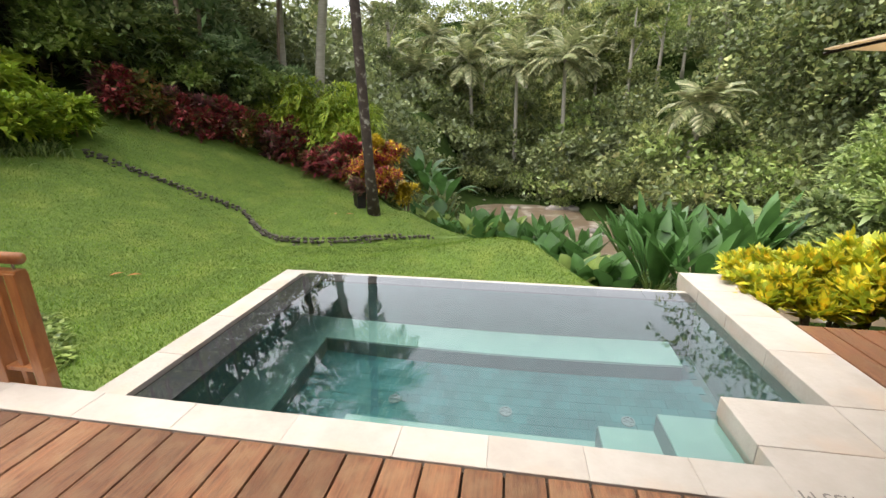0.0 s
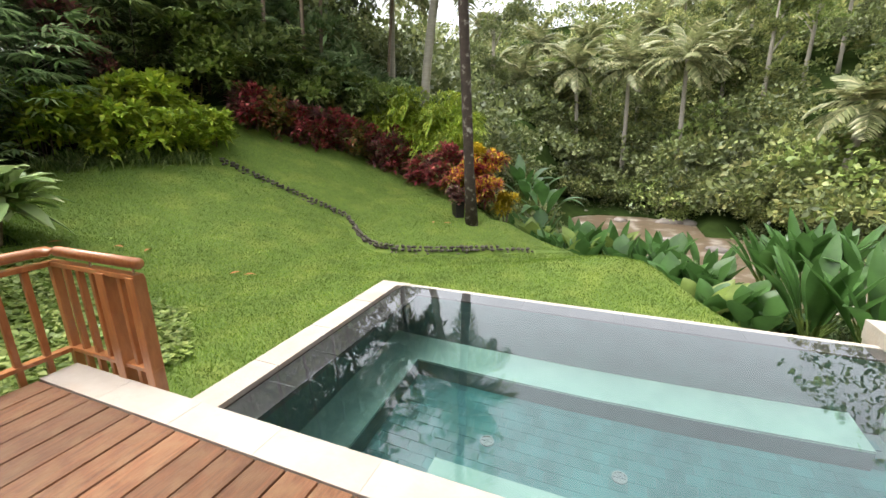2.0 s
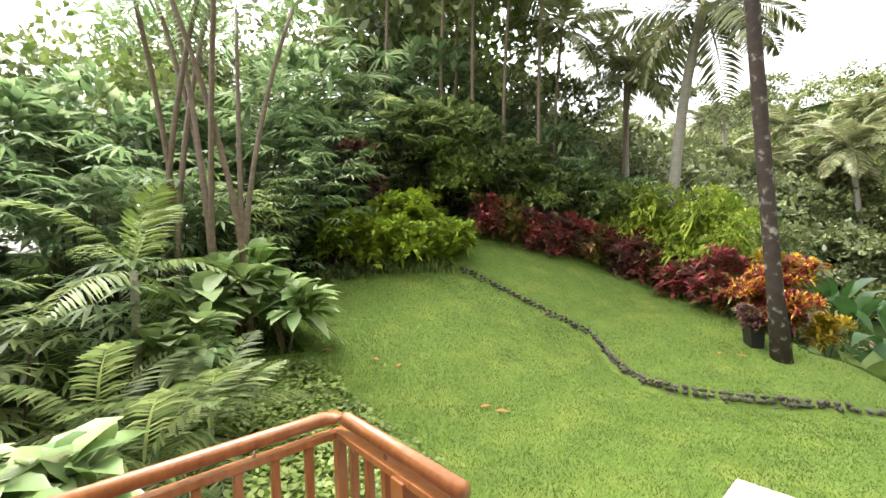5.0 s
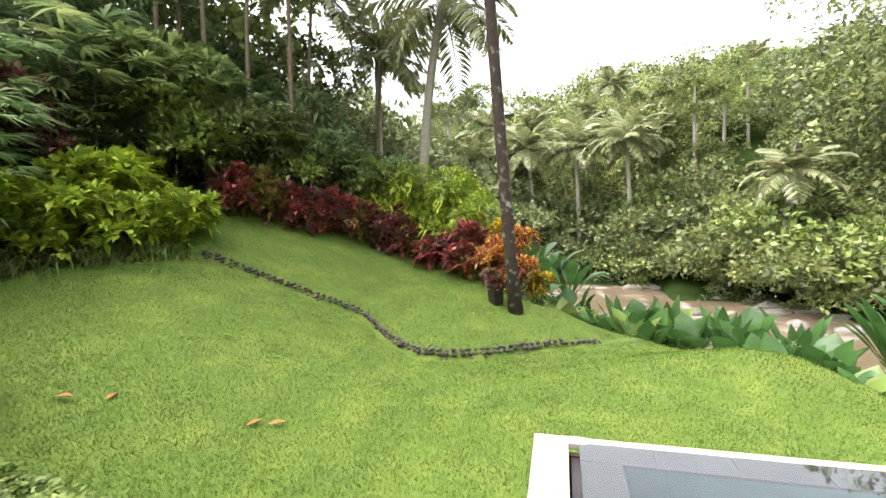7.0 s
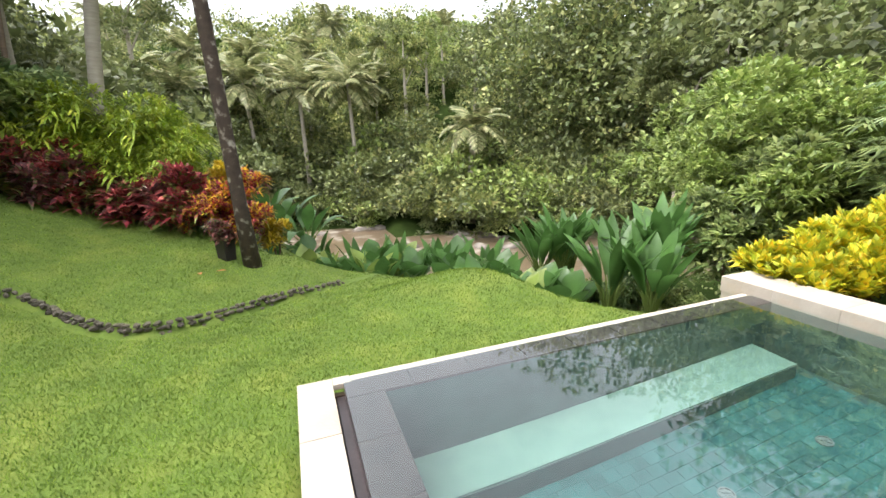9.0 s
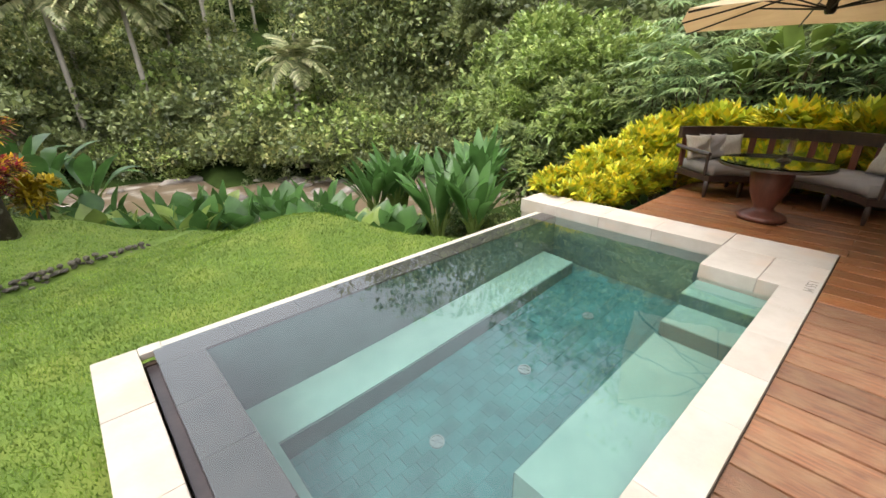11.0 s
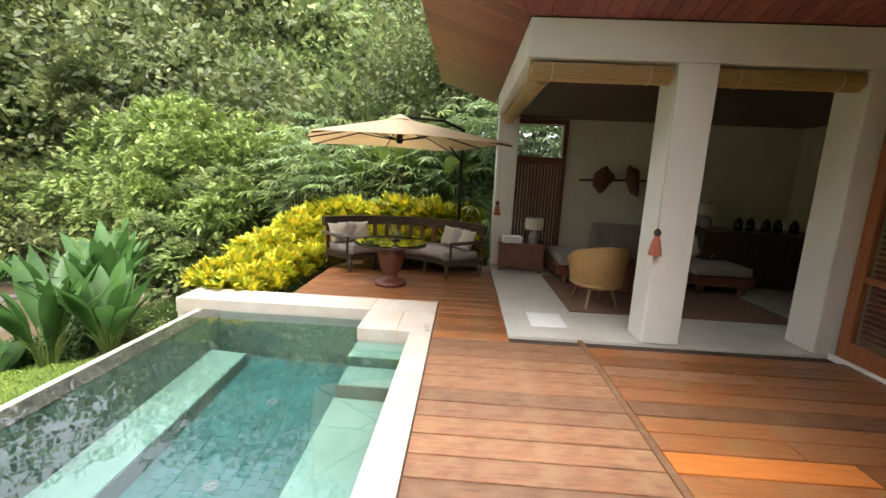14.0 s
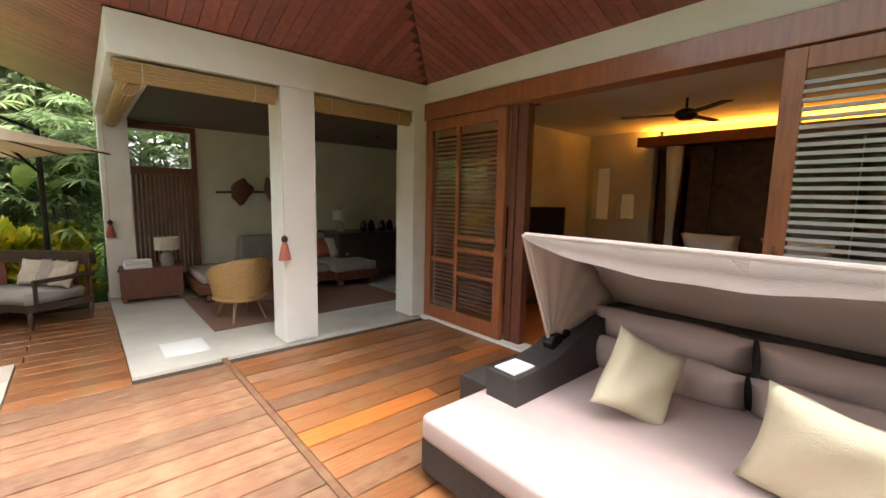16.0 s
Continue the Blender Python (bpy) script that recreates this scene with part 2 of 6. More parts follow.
    "water": glassmat("pool_water", (0.76, 0.97, 0.95), 0.0, 1.333, 0.10),
    "cove": emit("amber_cove_light", (1.0, 0.42, 0.05), 4.5),
    # amber light on cream plaster, put into the base colour and a faint glow
    "niche": emit("niche_glow", (0.62, 0.40, 0.17), 0.02),
}
GREEN = [(0.0, (0.085, 0.12, 0.04)), (0.5, (0.18, 0.24, 0.08)), (1.0, (0.35, 0.39, 0.15))]
L = {
    "dark": leafmat("dark_green_leaf", [(0.0, (0.10, 0.155, 0.065)), (0.6, (0.22, 0.315, 0.13)), (1.0, (0.42, 0.48, 0.27))], trans=0.48, rough=0.36, patch=1.2, lo=0.6, hi=1.7),
    "mid": leafmat("green_leaf", GREEN, trans=0.48, patch=1.2, lo=0.6, hi=1.7),
    "bright": leafmat("bright_green_leaf", [(0.0, (0.12, 0.18, 0.04)), (0.6, (0.25, 0.33, 0.08)), (1.0, (0.38, 0.43, 0.14))]),
    "yellow": leafmat("yellow_croton_leaf", [(0.0, (0.20, 0.30, 0.025)), (0.42, (0.44, 0.48, 0.035)), (0.72, (0.76, 0.62, 0.035)), (1.0, (0.80, 0.48, 0.04))], clump=0.4, patch=4.0),
    "lime": leafmat("lime_croton_leaf", [(0.0, (0.16, 0.26, 0.04)), (0.5, (0.38, 0.50, 0.06)), (1.0, (0.66, 0.66, 0.10))], clump=0.45, patch=1.6),
    "red": leafmat("red_croton_leaf", [(0.0, (0.15, 0.055, 0.06)), (0.25, (0.36, 0.055, 0.07)), (0.42, (0.64, 0.17, 0.16)), (0.52, (0.28, 0.055, 0.06)), (0.72, (0.17, 0.21, 0.055))], clump=0.3, patch=2.6, lo=0.5, hi=1.5, steps=True),
    "maroon": leafmat("maroon_croton_leaf", [(0.0, (0.16, 0.07, 0.08)), (0.35, (0.27, 0.10, 0.10)), (0.55, (0.14, 0.18, 0.06)), (0.72, (0.46, 0.17, 0.16)), (0.84, (0.18, 0.10, 0.09))], clump=0.3, patch=2.6, lo=0.5, hi=1.6, steps=True),
    "bronze": leafmat("bronze_croton_leaf", [(0.0, (0.12, 0.10, 0.035)), (0.35, (0.20, 0.22, 0.05)), (0.6, (0.38, 0.16, 0.07)), (0.75, (0.09, 0.13, 0.03)), (0.9, (0.55, 0.34, 0.10))], clump=0.3, patch=2.6, lo=0.6, hi=1.5, steps=True),
    "bank": leafmat("river_bank_leaf", [(0.0, (0.045, 0.062, 0.024)), (0.45, (0.13, 0.158, 0.055)), (0.75, (0.205, 0.23, 0.085)), (1.0, (0.30, 0.315, 0.14))], 0.3, 0.5, clump=0.5, patch=0.3, lo=0.4, hi=1.7),
    "redgold": leafmat("red_and_gold_croton_leaf", [(0.0, (0.16, 0.03, 0.045)), (0.28, (0.40, 0.045, 0.07)), (0.44, (0.24, 0.06, 0.07)), (0.52, (0.84, 0.60, 0.05)), (0.68, (0.56, 0.16, 0.08)), (0.80, (0.32, 0.38, 0.06))], clump=0.45, patch=2.2, lo=0.75, hi=1.4, steps=True),
    "gold": leafmat("golden_leaf", [(0.0, (0.470, 0.336, 0.022)), (1.0, (0.700, 0.526, 0.034))]),
    "varieg": leafmat("pale_variegated_leaf", [(0.0, (0.20, 0.32, 0.10)), (0.5, (0.42, 0.54, 0.22)), (1.0, (0.60, 0.66, 0.38))]),
    "big": leafmat("broad_leaf", [(0.0, (0.035, 0.085, 0.035)), (0.5, (0.07, 0.155, 0.045)), (0.8, (0.13, 0.26, 0.05)), (1.0, (0.24, 0.40, 0.06))], 0.35, 0.35),
    "palm": leafmat("palm_leaf", [(0.0, (0.13, 0.155, 0.062)), (0.6, (0.29, 0.31, 0.14)), (1.0, (0.50, 0.46, 0.26))]),
    "forest": leafmat("forest_leaf", [(0.0, (0.04, 0.055, 0.02)), (0.4, (0.125, 0.16, 0.048)), (0.65, (0.25, 0.275, 0.085)), (1.0, (0.50, 0.46, 0.20))], 0.3, 0.6, clump=0.5, patch=0.16, lo=0.55, hi=1.75),
    "grass": leafmat("grass_blade", [(0.0, (0.076, 0.137, 0.016)), (0.6, (0.162, 0.26, 0.028)), (1.0, (0.245, 0.318, 0.05))], 0.3, 0.6),
}


# ---- mesh helpers ----
RNG = np.random.default_rng(7)


def link(name, bm, material, parent=None, label="", smooth=False):
    me = bpy.data.meshes.new(name)
    bmesh.ops.recalc_face_normals(bm, faces=bm.faces)
    bm.to_mesh(me)
    bm.free()
    me.materials.append(material)
    if smooth:
        for f in me.polygons:
            f.use_smooth = True
    ob = new(name, me)
    ob.parent = parent
    if label:
        tagged(ob, label)
    return ob


def part(name, bm, material, parent, label="", smooth=False):
    return link(name, bm, material, parent, label, smooth)


def structure(name, bm, material, label, category, smooth=False):
    return tagged(link(name, bm, material, None, "", smooth), label, category, kind="structure")


def thing(name, x, y, z, label, category, turn=0.0, group="", kind=""):
    ob = new(name)
    ob.empty_display_size = 0.1
    ob.matrix_world = pose(x, y, z, 0, 0, turn)
    return tagged(ob, label, category, group, kind)


def box(bm, x0, x1, y0, y1, z0, z1, bevel=0.0, m=None):
    r = bmesh.ops.create_cube(bm, size=1.0)
    vs = r["verts"]
    for v in vs:
        v.co = Vector(((x0 + x1) / 2 + v.co.x * (x1 - x0), (y0 + y1) / 2 + v.co.y * (y1 - y0), (z0 + z1) / 2 + v.co.z * (z1 - z0)))
    if bevel:
        es = list({e for v in vs for e in v.link_edges})
        out = bmesh.ops.bevel(bm, geom=es, offset=bevel, segments=2, affect="EDGES", profile=0.6)
        vs = list({v for f in out["faces"] for v in f.verts} | {v for v in vs if v.is_valid})
    if m is not None:
        bmesh.ops.transform(bm, matrix=m, verts=vs)
    return vs


def boxes(*rows, bevel=0.0):
    bm = bmesh.new()
    for r in rows:
        box(bm, *r, bevel=bevel)
    return bm


def tube(bm, pts, radii, seg=8, caps=True):
    rings = []
    pts = [Vector(p) for p in pts]
    for i, p in enumerate(pts):
        d = (pts[min(i + 1, len(pts) - 1)] - pts[max(i - 1, 0)]).normalized()
        a = d.orthogonal().normalized() if abs(d.z) < 0.95 else Vector((1, 0, 0))
        a = (a - d * a.dot(d)).normalized()
        b = d.cross(a)
        r = radii[i] if hasattr(radii, "__len__") else radii
        rings.append([bm.verts.new(p + (a * math.cos(k * math.tau / seg) + b * math.sin(k * math.tau / seg)) * r) for k in range(seg)])
    for r0, r1 in zip(rings, rings[1:]):
        for k in range(seg):
            bm.faces.new((r0[k], r0[(k + 1) % seg], r1[(k + 1) % seg], r1[k]))
    if caps:
        bm.faces.new(rings[0][::-1])
        bm.faces.new(rings[-1])


def lathe(bm, profile, seg=24, x=0.0, y=0.0):
    rings = [[bm.verts.new((x + r * math.cos(k * math.tau / seg), y + r * math.sin(k * math.tau / seg), z)) for k in range(seg)] for r, z in profile]
    for r0, r1 in zip(rings, rings[1:]):
        for k in range(seg):
            bm.faces.new((r0[k], r0[(k + 1) % seg], r1[(k + 1) % seg], r1[k]))
    bm.faces.new(rings[0][::-1])
    bm.faces.new(rings[-1])


def one(fn, *a, **k):
    bm = bmesh.new()
    fn(bm, *a, **k)
    return bm


def cushion(bm, w, h, d, m=None, n=10, pinch=0.12):
    """A soft pillow, w by h, d thick, puffed in the middle, with drawn-in edges."""
    grid = {}
    for side in (1, -1):
        for i in range(n + 1):
            for j in range(n + 1):
                u, v = i / n * 2 - 1, j / n * 2 - 1
                rim = abs(u) == 1 or abs(v) == 1
                if rim and side == -1:
                    grid[side, i, j] = grid[1, i, j]
                    continue
                puff = ((1 - u ** 4) * (1 - v ** 4)) ** 0.5
                x = u * w / 2 * (1 - pinch * (1 - v * v) * u * u)
                y = v * h / 2 * (1 - pinch * (1 - u * u) * v * v)
                wob = 0.012 * math.sin(u * 5 + v * 3 + w * 40)
                grid[side, i, j] = bm.verts.new((x, y, side * (puff * d / 2) + wob * puff))
    vs = list(set(grid.values()))
    for side in (1, -1):
        for i in range(n):
            for j in range(n):
                q = [grid[side, i, j], grid[side, i + 1, j], grid[side, i + 1, j + 1], grid[side, i, j + 1]]
                bm.faces.new(q if side == 1 else q[::-1])
    if m is not None:
        bmesh.ops.transform(bm, matrix=m, verts=vs)


def np_mesh(name, verts, faces, material, smooth=False):
    """A mesh from numpy arrays: verts (n, 3), faces (m, 3 or 4)."""
    me = bpy.data.meshes.new(name)
    k = faces.shape[1]
    me.vertices.add(len(verts))
    me.vertices.foreach_set("co", np.ascontiguousarray(verts, dtype=np.float32).ravel())
    me.loops.add(faces.size)
    me.loops.foreach_set("vertex_index", np.ascontiguousarray(faces, dtype=np.int32).ravel())
    me.polygons.add(len(faces))
    me.polygons.foreach_set("loop_start", np.arange(0, faces.size, k, dtype=np.int32))
    me.polygons.foreach_set("loop_total", np.full(len(faces), k, dtype=np.int32))
    if smooth:
        me.polygons.foreach_set("use_smooth", np.ones(len(faces), dtype=bool))
    me.update(calc_edges=True)
    me.validate()
    me.materials.append(material)
    return me


# ---- leaves ----
def unit(v):
    return v / np.maximum(np.linalg.norm(v, axis=-1, keepdims=True), 1e-9)


def blades(base, way, length, width, droop=0.25, fold=0.25, seg=3, widest=0.45):
    """Leaves as folded, drooping strips: base (n, 3), way (n, 3), length and width (n,). Returns verts and quads."""
    n = len(base)
    way = unit(way)
    length, width = np.broadcast_to(length, (n,)), np.broadcast_to(width, (n,))
    side = unit(np.cross(way, np.array([0, 0, 1.0])) + 1e-4)
    up = np.cross(side, way)
    rows = []
    small = seg <= 2
    for s in range(seg + 1):
        f = s / seg
        w = math.sin(math.pi * min(max(f, 0.04), 0.985) ** (math.log(0.5) / math.log(widest))) * 0.5
        c = base + way * (length * f)[:, None] - np.array([0, 0, 1.0]) * (length * droop * f * f)[:, None]
        edge, lift = side * (width * w)[:, None], up * (width * w * fold)[:, None]
        rows += [c + edge + lift, c - edge - lift * 0.3] if small else [c + edge + lift, c, c - edge + lift]
    v = np.stack(rows, 1)
    step = 2 if small else 3
    q = [(step * s + j, step * s + j + 1, step * s + j + step + 1, step * s + j + step) for s in range(seg) for j in range(step - 1)]
    f = (np.arange(n) * step * (seg + 1))[:, None, None] + np.array(q)[None]
    return v.reshape(-1, 3), f.reshape(-1, 4)


def join(parts):
    vs, fs, o = [], [], 0
    for v, f in parts:
        vs.append(v)
        fs.append(f + o)
        o += len(v)
    return np.concatenate(vs), np.concatenate(fs)


def sphere_points(n, r, up=0.0):
    v = unit(RNG.normal(size=(n, 3)))
    v[:, 2] = np.where(v[:, 2] < -0.2, -v[:, 2], v[:, 2]) + up
    return unit(v)


def rosettes(centres, ways, k, length, width, droop=0.35, seg=2, spread=0.9, widest=0.55):
    """k leaves round each centre, leaning out from its way."""
    n = len(centres)
    c = np.repeat(centres, k, 0) + RNG.normal(scale=0.02, size=(n * k, 3))
    w = np.repeat(unit(ways), k, 0) + RNG.normal(scale=spread * 0.6, size=(n * k, 3))
    w[:, 2] += 0.15
    s = RNG.uniform(0.65, 1.2, n * k)
    return blades(c, w, length * s, width * s, droop, 0.3, seg, widest)


def shrub_mesh(name, rx, ry, rz, count, k, length, width, material, lumps=7, droop=0.35, seg=2, spread=0.9, inner=0.25, base=0.75):
    """A shrub of leaf rosettes on several lumps, uneven, with gaps."""
    lump = RNG.uniform(-1, 1, (lumps, 3)) * np.array([rx, ry, rz]) * 0.55 + np.array([0, 0, rz * base])
    size = RNG.uniform(0.4, 0.65, lumps)
    pick = RNG.integers(0, lumps, count)
    way = sphere_points(count, 1.0, 0.15)
    shell = RNG.uniform(1 - inner, 1.05, count)
    c = lump[pick] + way * np.array([rx, ry, rz]) * (size[pick] * shell)[:, None]
    c[:, 2] = np.maximum(c[:, 2], 0.06 * rz)
    v, f = rosettes(c, way + np.array([0, 0, 0.25]), k, length, width, droop, seg, spread)
    return np_mesh(name, v, f, material)


def frond(n_pairs, length, leaf, width, sag, rise, droop=0.5):
    """One feather frond along +x from the origin, arching."""
    f = np.linspace(0.12, 1.0, n_pairs)
    x = length * f * (1 - 0.15 * f)
    z = rise * length * f - sag * length * f ** 2.2
    base = np.stack([x, np.zeros_like(x), z], 1)
    out = []
    ll = leaf * np.sin(math.pi * np.clip(f * 0.86 + 0.12, 0, 1)) ** 0.7
    for s in (1, -1):
        way = np.stack([np.full(n_pairs, 0.62), np.full(n_pairs, s * 0.95), np.full(n_pairs, 0.05)], 1) + RNG.normal(scale=0.07, size=(n_pairs, 3))
        out.append(blades(base, way, ll, width, droop, 0.15, 2, 0.4))
    spine = blades(np.array([[0, 0, 0.0]]), np.array([[1, 0, rise]]), [length * 0.9], [width * 0.7], sag * 0.8, 0.2, 6, 0.2)
    out.append(spine)
    return join(out)


def turned(v, yaw, pitch=0.0):
    c, s = math.cos(pitch), math.sin(pitch)
    x, z = v[:, 0] * c - v[:, 2] * s, v[:, 0] * s + v[:, 2] * c
    c, s = math.cos(yaw), math.sin(yaw)
    return np.stack([x * c - v[:, 1] * s, x * s + v[:, 1] * c, z], 1)


def crown_mesh(name, fronds, n_pairs, length, leaf, width, material):
    parts = []
    for i in range(fronds):
        v, f = frond(n_pairs, length * RNG.uniform(0.8, 1.1), leaf, width, RNG.uniform(0.35, 0.7), RNG.uniform(0.15, 0.5))
        tilt = 1.1 - 1.85 * (i / fronds) + RNG.normal(scale=0.12)
        parts.append((turned(v, i * 2.399 + RNG.normal(scale=0.2), tilt), f))
    v, f = join(parts)
    return np_mesh(name, v, f, material)


def fan_mesh(name, stems, height, radius, material, leaflets=9, size=0.42, width=0.05):
    """Lady palm: thin stems with fan leaves of narrow fingers."""
    cs, ws = [], []
    base, way, ln = [], [], []
    for i in range(stems):
        a, r = RNG.uniform(0, math.tau), radius * math.sqrt(RNG.uniform())
        h = height * RNG.uniform(0.3, 1.0)
        for j in range(3):
            b = RNG.uniform(0, math.tau)
            reach = RNG.uniform(0.12, 0.35)
            c = np.array([r * math.cos(a) + reach * math.cos(b), r * math.sin(a) + reach * math.sin(b), h * (1 - 0.18 * j)])
            out = np.array([math.cos(b), math.sin(b), RNG.uniform(-0.1, 0.5)])
            side = np.array([-math.sin(b), math.cos(b), 0])
            for k in range(leaflets):
                t = (k / (leaflets - 1) - 0.5) * 2.9
                base.append(c)
                way.append(out * math.cos(t) + side * math.sin(t) + RNG.normal(scale=0.06, size=3))
                ln.append(size * RNG.uniform(0.8, 1.15) * (1 - 0.12 * abs(t)))
    v, f = blades(np.array(base), np.array(way), np.array(ln), width, 0.35, 0.2, 2, 0.5)
    return np_mesh(name, v, f, material)


def place(name, me, x, y, z, turn=0.0, scale=1.0, label="", category="plant", group="", kind=""):
    ob = new(name, me)
    ob.matrix_world = Matrix.Translation((x, y, z)) @ Matrix.Rotation(turn, 4, "Z") @ Matrix.Scale(scale, 4)
    return tagged(ob, label, category, group, kind)


def leafy(name, me, x, y, z, label, category="shrub", turn=0.0, scale=1.0, group="", stem=0.5, stem_mat=None, part_name="foliage"):
    """A plant with a few stems and its foliage as parts."""
    t = thing(name, x, y, z, label, category, 0, group)
    r = random.Random(int(abs(x * 131 + y * 37) * 10))
    for i in range(4):
        a = r.uniform(0, 6.28)
        bm = bmesh.new()
        tube(bm, [(0.03 * math.cos(a), 0.03 * math.sin(a), -0.12), (stem * 0.25 * math.cos(a), stem * 0.25 * math.sin(a), stem * 0.6), (stem * 0.4 * math.cos(a + 0.3), stem * 0.4 * math.sin(a + 0.3), stem)], [0.022, 0.016, 0.008], 6)
        part("stem", bm, stem_mat or M["cane_stem"], t)
    ob = new(part_name, me)
    ob.parent = t
    ob.matrix_local = Matrix.Rotation(turn, 4, "Z") @ Matrix.Scale(scale, 4)
    return t


# ---- ground ----
EDGE_X = (-9.6, -8.35, -7.4, -6.5, -5.72, -5.2, -4.68, -4.2, -3.7, -3.2, -2.6, -1.9, -1.1, 0.0)
EDGE_Y = (6.9, 7.5, 7.9, 8.28, 8.5, 8.12, 7.56, 7.22, 7.09, 7.3, 7.88, 8.4, 8.98, 9.8)


def stone_line(x):
    """Where the low stone edging runs across the lawn, an S from the hedge to the river bank."""
    return float(sum(np.interp(x + d, EDGE_X, EDGE_Y) for d in (-0.12, 0.0, 0.12)) / 3)


BANK_X = (-60, -7, 2, 8, 15, 21, 27, 40, 80, 200)
BANK_Y = (75, 72, 72, 66, 59, 50.5, 46, 43, 40, 40)


def far_bank(x):
    """The waterline across the river."""
    return float(np.interp(x, BANK_X, BANK_Y)) + 0.8 * math.sin(x * 0.35)


def lawn_edge(x):
    """Where the lawn breaks off towards the river."""
    if x < -2.4:
        return 10.0 + 1.05 * min(-2.4 - x, 5.0)
    if x < -0.6:
        return 10.0
    if x < 0.7:
        return 10.0 - 1.75 * (x + 0.6)
    return max(7.72 - 1.75 * (x - 0.7), 4.6)


def height(x, y):
    up = min(max((y - 3) / 4.5, 0.0), 1.0)
    slope = (0.27 + 0.23 * up * up * (3 - 2 * up)) * math.log1p(math.exp(-(max(x, -14.0) + 4.8) * 1.4)) / 1.4
    z = -0.68 + slope - 0.085 * (min(y, 16) - 5) * (1 if y > 0 else 0.0)
    z += 0.42 * math.exp(-(((x - 0.5) / 1.35) ** 2 + ((y - 7.0) / 1.0) ** 2)) + 0.10 * math.exp(-(((x + 2.5) / 1.6) ** 2 + ((y - 6.0) / 1.2) ** 2))
    d = y - stone_line(x)
    if x < -0.7 and d > 0:
        z += (0.16 * min(d / 0.10, 1) + 0.22 * min(max(d - 0.10, 0), 4.4)) * min(1.0, (-0.7 - x) / 1.2)
    e = y - lawn_edge(x)
    left = 1 / (1 + math.exp(min(max((x + 9.5) * 0.8, -40), 40)))
    if e > 0:
        drop = (0.62 * e * min(1.0, 0.35 + e * 0.5)) if e < 13 else 8.06 + 0.06 * (e - 13)
        z = max(z - drop * (1 - left) * (1 if x > -8 else 0.6), -11.0)
    far = y - far_bank(x)
    if far > 0:
        rise = 0.44 * min(max(y - max(61.0, far_bank(x) + 3), 0.0), 130.0)
        z = max(z, -10.2 + min(far, 3) * 0.6 + max(far - 3, 0) * 0.10 if far < 20 else -6.7, -8.4 + rise)
    if x > 8 and y < 58:
        z += 0.10 * (x - 8) * max(0, 1 - abs(y - 2) / 25)
    if -3.2 < x < 6.5 and -9 < y < 1.42:
        z = min(z, -0.45)
    if 1.9 < x < 6.5 and -9 < y < 3.3:
        z = min(z, -0.45)
    if -1.95 < x < 2.9 and 1.2 < y < 4.0:
        z = min(z, -2.2)
    return z


def sheet(name, xs, ys, material, label, category, lift=0.0, drop_hole=None):
    nx, ny = len(xs), len(ys)
    v = np.array([(x, y, height(x, y) + lift) for y in ys for x in xs])
    i = np.arange(nx - 1)[None] + np.arange(ny - 1)[:, None] * nx
    f = np.stack([i, i + 1, i + nx + 1, i + nx], -1).reshape(-1, 4)
    ob = new(name, np_mesh(name, v, f, material, True))
    return tagged(ob, label, category, kind="structure")


def graded(lo, hi, near_lo, near_hi, fine, steps):
    a = list(np.arange(near_lo, near_hi + fine / 2, fine))
    out = [near_hi + (hi - near_hi) * (k / steps) ** 2.2 for k in range(1, steps + 1)]
    back = [near_lo - (near_lo - lo) * (k / steps) ** 2.2 for k in range(steps, 0, -1)]
    return back + a + out


ground_xs = graded(-900, 900, -13, 8, 0.16, 34)
ground_ys = graded(-500, 1500, -1, 16, 0.16, 44)
ground = sheet("ground", ground_xs, ground_ys, M["lawn"], "sloping green lawn running down to a wooded river valley", "ground")
ground.data.materials.append(M["jungle"])
for poly in ground.data.polygons:
    c = poly.center
    if c.y > lawn_edge(c.x) + 0.1 or c.x < -10.4 - 0.3 * math.sin(c.y) or (c.x < -7.0 and c.y < 3.0) or c.x > 3.4 or c.y < -0.2:
        poly.material_index = 1

# river
bm = bmesh.new()
vs = [bm.verts.new(p) for p in ((-400, 24, -10.1), (500, 24, -10.1), (500, 79, -10.1), (-400, 79, -10.1))]
bm.faces.new(vs)
structure("river", bm, M["water_river"], "shallow muddy brown river with white ripples between rocks", "river")

# ---- pool ----
WATER = -0.112
XL, XR, YN, YF = -1.97, 2.45, 1.465, 4.03      # outer left, inner right, inner near, outer far
IN_L, IN_F = -1.41, 3.74                        # inner faces under the dark rim


def stones(owner, name, rows, material, bevel=0.006):
    for r in rows:
        bm = bmesh.new()
        w, d, h = r[1] - r[0], r[3] - r[2], r[5] - r[4]
        box(bm, -w / 2, w / 2, -d / 2, d / 2, -h / 2, h / 2, bevel=bevel)
        ob = part(name, bm, material, owner)
        ob.location = ((r[0] + r[1]) / 2, (r[2] + r[3]) / 2, (r[4] + r[5]) / 2)


def bed(name, rows, material, label, category):
    return structure(name, boxes(*rows), material, label, category)


